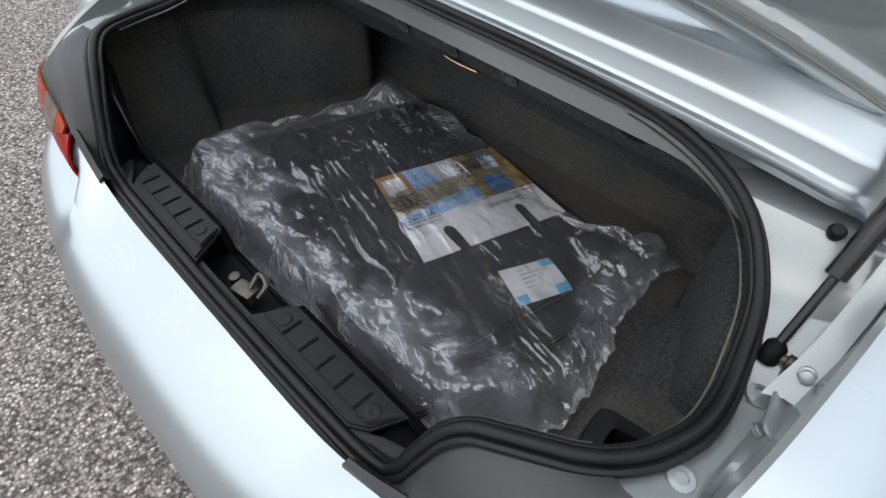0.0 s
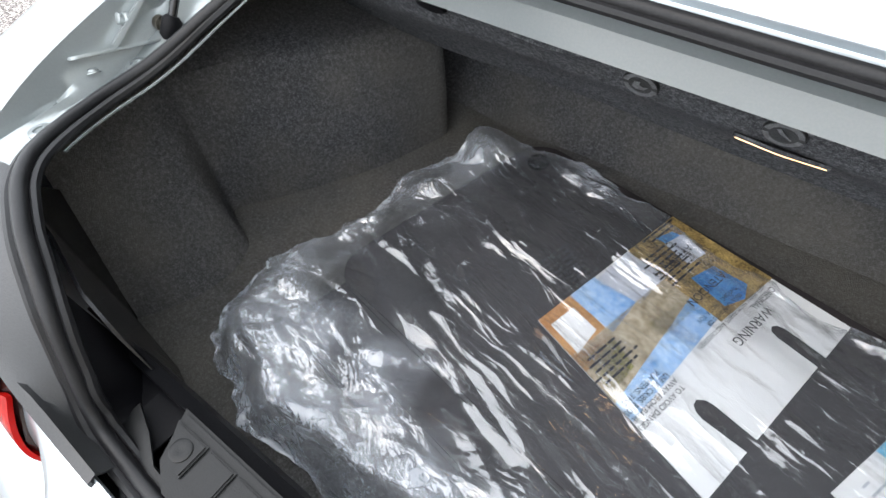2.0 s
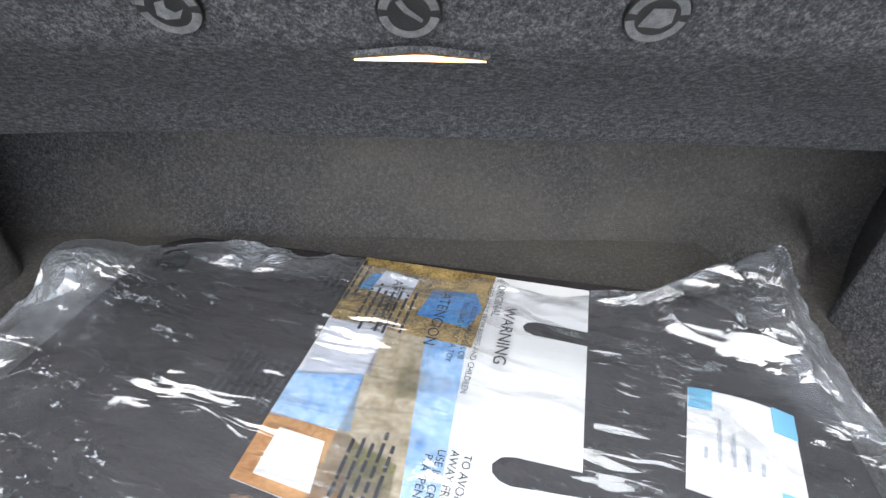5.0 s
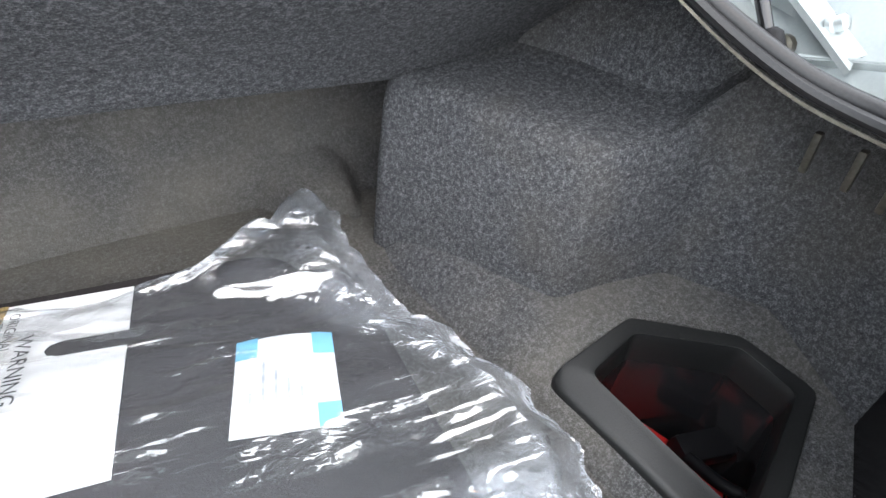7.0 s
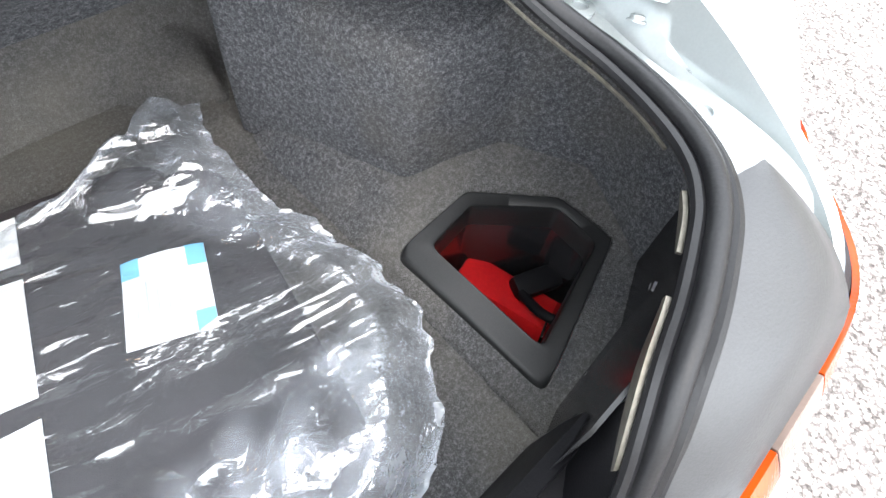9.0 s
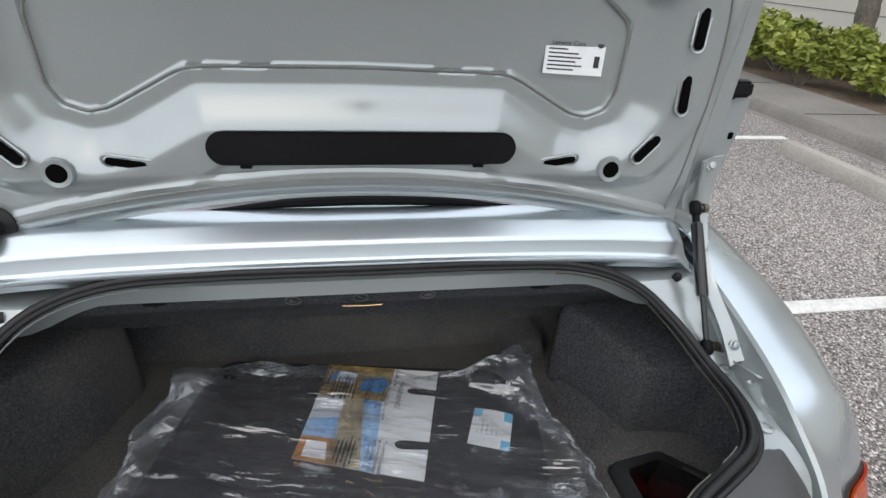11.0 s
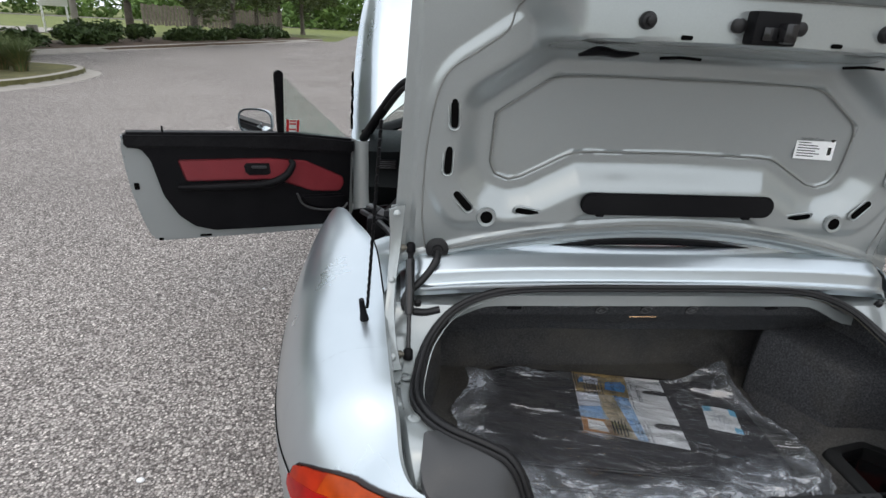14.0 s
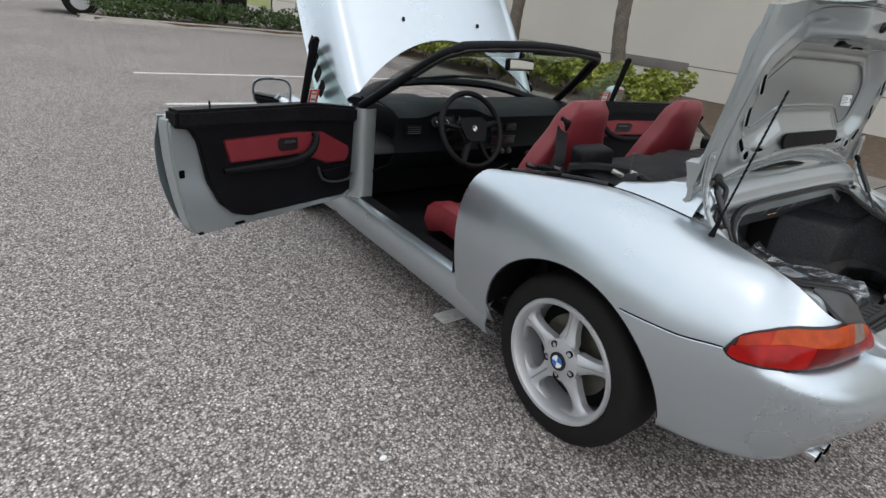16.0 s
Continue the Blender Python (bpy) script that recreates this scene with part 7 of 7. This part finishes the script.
def oak(x, y, h, spread, seed, n=2600, leaf=None, label="oak tree with a dark spreading crown", size=0.17, trunk=0.19):
    rng = random.Random(seed)
    ob = thing("tree", label, "tree", "oak trees", (x, y, 0.05))
    path = [(0, 0, 0), (rng.uniform(-0.1, 0.1), rng.uniform(-0.1, 0.1), h * 0.25), (rng.uniform(-0.2, 0.2), rng.uniform(-0.2, 0.2), h * 0.5), (rng.uniform(-0.3, 0.3), rng.uniform(-0.3, 0.3), h * 0.8)]
    sp = smooth_path(path, 14)
    bm = tube_bm(sp, [trunk * (1.25 if i == 0 else 1) * (1 - 0.6 * i / 13) for i in range(14)], 10)
    blobs = []
    for i in range(9):
        a, l = rng.uniform(0, 6.28), rng.uniform(0.5, 1.0) * spread
        z0 = h * rng.uniform(0.32, 0.6)
        e = (math.cos(a) * l, math.sin(a) * l, z0 + h * rng.uniform(0.08, 0.35))
        limb = tube_bm(smooth_path([(0, 0, z0), (e[0] * 0.4, e[1] * 0.4, z0 + 0.5 * (e[2] - z0)), e], 7), [trunk * 0.5 * (1 - 0.8 * k / 6) for k in range(7)], 6)
        me = bpy.data.meshes.new("limb")
        limb.to_mesh(me)
        limb.free()
        bm.from_mesh(me)
        bpy.data.meshes.remove(me)
        blobs.append((*e, spread * rng.uniform(0.3, 0.48)))
        blobs.append((e[0] * 0.6, e[1] * 0.6, e[2] + spread * 0.25, spread * rng.uniform(0.3, 0.45)))
        blobs.append((e[0] * 1.05, e[1] * 1.05, e[2] - spread * 0.3, spread * rng.uniform(0.15, 0.28)))
    part("trunk", bm, BARK, ob, "grey-brown trunk and limbs")
    v, f = leaf_cloud(blobs, n, size, seed)
    mesh_part("crown", v, f, leaf or LEAF, ob, "crown of small dark leaves", False)
    return ob


oak(-11.3, 15.0, 4.4, 2.6, 1, 17000, size=0.11, trunk=0.14, label="slender oak with drooping dark foliage")
oak(-13.6, 19.8, 6.2, 3.6, 2, 19000, size=0.12, trunk=0.26)
for i, (x, y, h, s) in enumerate(((-12.4, 27.5, 7.5, 3.8), (-11.1, 32.3, 7.2, 3.4), (-10.1, 36.6, 7, 3.4), (-10.3, 44, 7, 3.4), (-9.9, 50, 7.5, 3.8), (-8.2, 52, 6.5, 3.0), (-17, 16, 6, 3.0), (-24, 22, 8, 4.0), (-20, 12, 7, 3.4))):
    oak(x, y, h * 0.9, s * 1.1, 11 + i, 11000, size=0.15)
oak(3.0, 19.2, 5.0, 1.8, 41, 2200, trunk=0.1, label="slim young tree in the hedge island")


def grass_clump(x, y, h, n, seed):
    """Fountain grass: arching blades from one root, green above and straw below."""
    rng = np.random.default_rng(seed)
    ob = thing("fountain_grass", "arching tuft of green ornamental grass with dry blades", "grass", "ornamental grasses", (x, y, 0.11))
    for name, m, cnt, hh in (("blades", BLADE, n, h), ("dry_blades", STRAW, n // 2, h * 0.62)):
        v, f = [], []
        for i in range(cnt):
            a, l, lean = rng.uniform(0, 6.28), hh * rng.uniform(0.6, 1.1), rng.uniform(0.25, 1.0)
            r0 = rng.uniform(0, 0.12)
            side = np.array([-math.sin(a), math.cos(a), 0]) * 0.008
            k = len(v)
            for s in np.linspace(0, 1, 6):
                p = np.array([math.cos(a) * (r0 + lean * l * 0.75 * s ** 1.6), math.sin(a) * (r0 + lean * l * 0.75 * s ** 1.6), l * (s - 0.42 * lean * s ** 2.4)])
                v += [p - side * (1 - s * 0.9), p + side * (1 - s * 0.9)]
            f += [(k + 2 * j, k + 2 * j + 1, k + 2 * j + 3, k + 2 * j + 2) for j in range(5)]
        mesh_part(name, v, f, m, ob, "", False)
    return ob


clumps = [(-9.6, 8.4, 0.8), (-8.75, 9.25, 0.95), (-10.3, 9.1, 0.95), (-8.2, 10.3, 0.95), (-9.4, 10.6, 1.0), (-7.9, 11.6, 0.85), (-8.7, 12.2, 0.9), (-11.4, 8.6, 0.95), (-12.3, 7.6, 0.9), (-10.8, 10.8, 1.0), (-12.3, 9.9, 1.0), (-13.4, 8.8, 1.0), (-10.0, 12.4, 0.8)]
_rc = random.Random(21)
clumps += [(-8.1 - 5.5 * u + _rc.uniform(-0.3, 0.3), 9.3 - 3.2 * u + 4.0 * v + _rc.uniform(-0.3, 0.3), _rc.uniform(0.6, 0.95)) for u in (0.08, 0.3, 0.52, 0.75, 1.0) for v in (0.12, 0.4, 0.68, 0.95)]
for i, (x, y, h) in enumerate(clumps):
    grass_clump(x, y, h, 400, i)


def shrub(x, y, r, h, seed, leaf, n, label, group, size=0.05, category="shrub", z=0.1):
    rng = random.Random(seed)
    ob = thing("shrub", label, category, group, (x, y, z))
    blobs = [(rng.uniform(-1, 1) * r * 0.7, rng.uniform(-1, 1) * r * 0.7, h * rng.uniform(0.35, 0.8), r * rng.uniform(0.3, 0.5)) for _ in range(9)]
    bm = bmesh.new()
    for i in range(7):
        b = blobs[i]
        st = tube_bm([(0.1 * b[0], 0.1 * b[1], 0), (0.6 * b[0], 0.6 * b[1], 0.6 * b[2]), b[:3]], [0.014, 0.01, 0.005], 5)
        me = bpy.data.meshes.new("stem")
        st.to_mesh(me)
        st.free()
        bm.from_mesh(me)
        bpy.data.meshes.remove(me)
    part("stems", bm, BARK, ob)
    v, f = leaf_cloud(blobs, n, size, seed)
    mesh_part("foliage", v, f, leaf, ob, "", False)
    return ob


_s = 0
for y in np.arange(5.2, 14.5, 0.85):
    _s += 1
    shrub(5.95 + 0.25 * math.sin(_s * 2.3), y, 0.55, 0.75, 60 + _s, LEAFY, 1500, "yellow-green leafy shrub in the mulch bed", "shrubs by the building", 0.055)
    shrub(6.75 + 0.25 * math.sin(_s * 1.7), y + 0.4, 0.5, 0.7, 90 + _s, LEAFY if _s % 3 else LEAFD, 1100, "yellow-green leafy shrub in the mulch bed", "shrubs by the building", 0.055)
for i, (x, y) in enumerate(((-11.9, 21.5), (-11.7, 23.4), (-11.2, 25.3), (-10.6, 28.4), (-10.2, 30.2), (-9.6, 33.2), (-9.0, 35), (-8.6, 37.5), (-7.8, 39.5), (-12.4, 18.6))):
    shrub(x, y, 0.9 + 0.3 * math.sin(i * 2.1), 0.5 + 0.2 * math.sin(i * 1.3), 130 + i, LEAFD, 1300, "low dark green shrub under the trees", "shrubs under the oaks", 0.11)
# hedge island with the pick-up behind
ISL = [(-0.85, 18.9), (-0.5, 18.55), (1.8, 18.2), (4.4, 17.9), (7, 17.7)]
kerb(ISL)
ground_sheet("hedge_bed", ISL + [(7, 19.9), (-0.4, 19.9), (-0.85, 19.5)], 0.1, MULCH, "mulched hedge island", "ground", 0.12)
hedge = thing("hedge", "clipped dark green hedge on a kerbed island", "hedge", at=(3.0, 19.1, 0.1))
rngh = random.Random(8)
hv, hf = leaf_cloud([(x, rngh.uniform(-0.35, 0.35), rngh.uniform(0.15, 0.45), 0.34) for x in np.linspace(-3.3, 3.8, 46)], 9000, 0.055, 77)
mesh_part("foliage", hv, hf, LEAFD, hedge, "", False)
far_wood = thing("far_woodland", "band of bright green scrub and trees in the distance", "woodland", at=(0, 0, 0))
rngw = random.Random(3)
wb = []
for i in range(260):
    a = radians(rngw.uniform(62, 178))
    d = rngw.uniform(92, 125)
    wb.append((math.cos(a) * d, math.sin(a) * d, rngw.uniform(0.5, 6.0), rngw.uniform(2.0, 4.4)))
wv, wf = leaf_cloud(wb, 60000, 0.5, 5, 0.8)
mesh_part("foliage", wv, wf, varied("woodland_leaf", (0.06, 0.12, 0.025), (0.15, 0.24, 0.05), 0.12, 0.7), far_wood, "", False)["kind"] = "stuff"
far_wood["kind"] = "stuff"


# ---- building ----
bld = thing("office_building", "beige stucco office building with dark windows", "building", at=(9.8, 0, 0))
def wall_piece(y0, y1, z0, z1, x=0.0, d=0.3):
    return box("wall", (x + d / 2, (y0 + y1) / 2, (z0 + z1) / 2), (d, y1 - y0, z1 - z0), STUCCO, bld, "", 0)


WIN = [(14.4, 18.1), (20.6, 24.2), (26.6, 30.2)]
edges = [-14] + [e for w in WIN for e in w] + [34]
for a, b in zip(edges[::2], edges[1::2]):
    wall_piece(a, b, 0, 6.5)
for a, b in WIN:
    wall_piece(a, b, 0, 0.45)
    wall_piece(a, b, 3.3, 6.5)
    wn_ = box("window", (0.2, (a + b) / 2, 1.87), (0.04, b - a, 2.86), DARKGLASS, bld, "dark tinted window", 0)
    for y in np.linspace(a, b, 4):
        box("window_frame", (0.15, y, 1.87), (0.09, 0.06, 2.86), GREYP, wn_, "", 0.005)
    for z in (0.48, 2.1, 3.27):
        box("window_frame", (0.15, (a + b) / 2, z), (0.088, b - a, 0.05), GREYP, wn_, "", 0.005)
for z in (0.75, 2.4, 4.2):
    box("wall_reveal", (-0.001, 10, z), (0.012, 48, 0.02), SEAM if z > 2 else WALK, bld, "", 0)
box("wall_vent", (-0.01, 7.9, 0.7), (0.02, 2.0, 0.22), WALK, bld, "grey wall louvre", 0.004)
box("roof", (6, 10, 6.6), (12.6, 48.5, 0.25), STUCCO, bld, "flat roof edge", 0.02)
box("wall", (12.0, 10, 3.2), (0.3, 48, 6.4), STUCCO, bld, "", 0)
box("wall", (6.0, -13.9, 3.2), (12, 0.3, 6.4), STUCCO, bld, "", 0)
box("wall", (6.0, 33.9, 3.2), (12, 0.3, 6.4), STUCCO, bld, "", 0)
for i, (x, y) in enumerate(((7.0, 12.1), (7.0, 9.8), (7.1, 6.75), (7.1, 3.9))):
    palm = thing("palm_tree", "palm with a ringed grey-brown trunk", "palm tree", "palm trees", (x, y, 0.08))
    part("trunk", tube_bm([(0.03 * math.sin(k * 0.4), 0.02 * k * (0.5 - (i % 2)), k * 0.12) for k in range(48)], [0.13 + 0.012 * (k % 2) + (0.05 if k == 0 else 0) for k in range(48)], 12), BARK, palm, "ringed trunk")
    v, f = [], []
    rg = random.Random(i)
    for j in range(16):
        a, up = rg.uniform(0, 6.28), rg.uniform(0.1, 1.1)
        for s in np.linspace(0.05, 1, 26):
            p = Vector((math.cos(a) * 2.0 * s, math.sin(a) * 2.0 * s, 5.65 + up * 1.6 * s - 1.9 * s * s))
            for w in (-1, 1):
                tip = p + Vector((-math.sin(a) * w * 0.35, math.cos(a) * w * 0.35, -0.12)) + Vector((math.cos(a), math.sin(a), 0)) * 0.16
                k = len(v)
                v += [p, p + Vector((math.cos(a), math.sin(a), 0)) * 0.04, tip]
                f.append((k, k + 1, k + 2))
    mesh_part("fronds", v, f, LEAFD, palm, "", False)


# ---- vehicles ----
def pickup(x, y, k):
    ob = thing("pickup_truck", "black crew-cab pick-up with pale side lettering", "truck", at=(x, y, 0))
    side_line = [(-2.85, 0.45), (-2.9, 0.75), (-2.85, 1.02), (-2.6, 1.13), (-1.55, 1.22), (-0.75, 1.78), (-0.4, 1.84), (1.0, 1.84), (1.25, 1.76), (1.35, 1.25), (2.85, 1.25), (2.92, 0.9), (2.9, 0.5)]
    bm = prism_bm([(a * k, b * k) for a, b in side_line], 1.95 * k, 0.06 * k, pose(0, 1.95 * k, 0, 90, 0, 0))
    part("body", bm, TRUCKPAINT, ob, "glossy black body")
    for yy in (-0.012,):
        for pts in ([(-1.2, 1.3), (-0.7, 1.72), (-0.1, 1.74), (-0.1, 1.3)], [(0.0, 1.3), (0.0, 1.74), (0.95, 1.72), (1.0, 1.3)]):
            part("side_window", prism_bm([(a * k, b * k) for a, b in pts], 0.01, 0, pose(0, yy, 0, 90, 0, 0)), DARKGLASS, ob)
    part("windscreen", prism_bm([(-0.8, -0.78), (0.8, -0.78), (0.7, 0.0), (-0.7, 0.0)], 0.01, 0, pose(-0.74 * k, 0.98 * k, 1.74 * k, 55, 0, -90)), DARKGLASS, ob)
    box("front_bumper", (-2.88 * k, 0.97 * k, 0.55 * k), (0.2 * k, 1.9 * k, 0.3 * k), CHROME, ob, "chrome front bumper", 0.05)
    box("grille", (-2.9 * k, 0.97 * k, 0.88 * k), (0.06 * k, 1.5 * k, 0.3 * k), CHROME, ob, "chrome grille", 0.02)
    box("head_lamp", (-2.8 * k, 0.08 * k, 0.92 * k), (0.25 * k, 0.2 * k, 0.2 * k), LENS_CLEAR, ob, "clear head lamp", 0.03)
    box("door_mirror", (-0.95 * k, -0.12 * k, 1.3 * k), (0.12 * k, 0.2 * k, 0.2 * k), TRUCKPAINT, ob, "", 0.03)
    for wx in (-1.95, 1.85):
        for wy, sgn in ((0.05, 1), (1.9, -1)):
            w = part("wheel", lathe_bm([(0.2 * k, 0), (0.39 * k, 0.01), (0.4 * k, 0.05), (0.4 * k, 0.2), (0.39 * k, 0.24), (0.2 * k, 0.24)], 32, pose(wx * k, wy * k - (0.03 if sgn > 0 else -0.03), 0.4 * k, -90 * sgn, 0, 0)), TYRE, ob)
            part("rim", lathe_bm([(0.25 * k, -0.005), (0.25 * k, 0.0), (0.12 * k, 0.02), (0.06 * k, -0.006)], 24, pose(wx * k, wy * k - (0.03 if sgn > 0 else -0.03), 0.4 * k, -90 * sgn, 0, 0)), ALLOY, w)
        part("wheel_arch", lathe_bm([(0.46 * k, 0), (0.46 * k, 0.012), (0.41 * k, 0.012), (0.41 * k, 0), (0.46 * k, 0)], 32, pose(wx * k, 0.004 - 0.012, 0.42 * k, -90, 0, 0), False), BLACK, ob)
    white = material("lettering_pale", (0.6, 0.6, 0.6), 0.5)
    for lx, lw, lz, lh in ((0.05, 1.25, 1.03, 0.13), (0.1, 1.0, 0.86, 0.05), (-0.75, 0.2, 1.04, 0.2), (0.95, 0.2, 1.0, 0.2)):
        box("lettering_bar", (lx * k, -0.006, lz * k), (lw * k, 0.006, lh * k), white, ob, "pale lettering bar", 0)
    return ob


pickup(1.28, 20.2, 1.0)
rc = thing("parked_car", "small maroon car far off on the road", "car", at=(-53, 74, 0))
part("body", prism_bm([(-2.1, 0.3), (-2.1, 0.75), (-1.4, 0.85), (-0.8, 1.4), (0.9, 1.42), (1.7, 0.95), (2.1, 0.85), (2.1, 0.3)], 1.7, 0.08, pose(0, 0.85, 0, 90, 0, 30)), MAROON, rc)
part("windows", prism_bm([(-1.2, 0.9), (-0.75, 1.32), (0.85, 1.34), (1.4, 0.95)], 1.74, 0.02, pose(0, 0.87, 0, 90, 0, 30)), DARKGLASS, rc)
for wx in (-1.3, 1.3):
    part("wheel", lathe_bm([(0.15, 0), (0.31, 0.02), (0.31, 1.7), (0.15, 1.72)], 20, pose(0, 0, 0, 0, 0, 30) @ pose(wx, -0.87, 0.31, -90, 0, 0)), TYRE, rc)
# sign, poles, utility cabinet
sg = thing("sign_board", "blank white sign board on two posts", "sign", at=(-18.0, 32.0, 0))
box("board", (0, 0, 1.85), (1.3, 0.05, 1.1), PAPER, sg, "white board", 0.01, (0, 0, 25))
for x in (-0.55, 0.55):
    box("post", (x * 0.9, x * 0.42, 0.65), (0.08, 0.08, 1.3), PAPER, sg, "", 0.005)
pl = thing("light_pole", "grey concrete light pole", "pole", at=(-14.6, 27.2, 0))
part("shaft", tube_bm([(0, 0, z) for z in (0, 0.5, 3, 8)], [0.17, 0.15, 0.13, 0.09], 14), CONCRETE, pl)
cb = thing("utility_marker", "small pale concrete utility post in the lawn", "post", at=(-14.6, 23.9, 0))
box("post_block", (0, 0, 0.3), (0.28, 0.28, 0.6), CONCRETE, cb, "", 0.02)
fence = thing("far_fence", "weathered grey board fence beyond the trees", "fence", at=(-24, 58, 0))
for i in range(40):
    box("board", (i * 0.32, i * 0.05, 0.95), (0.29, 0.03, 1.9 - 0.1 * (i % 3)), BARK, fence, "", 0)
# pebbles and scraps on the asphalt
for x, y, r in ((-1.35, 0.95, 0.014), (-5.9, 7.0, 0.02), (-1.25, 2.3, 0.008)):
    pb = tagged(mesh_part("stone_chip", *sheet([[(r * math.cos(a) * math.cos(b), r * math.sin(a) * math.cos(b) * 0.7, 0.004 + 0.6 * r * (math.sin(b) + 0.5)) for a in np.linspace(0, 6.283, 10)] for b in np.linspace(-0.5, 1.57, 5)]), PAPER), "white stone chip on the asphalt", "stone")
    pb.location = (x, y, 0)
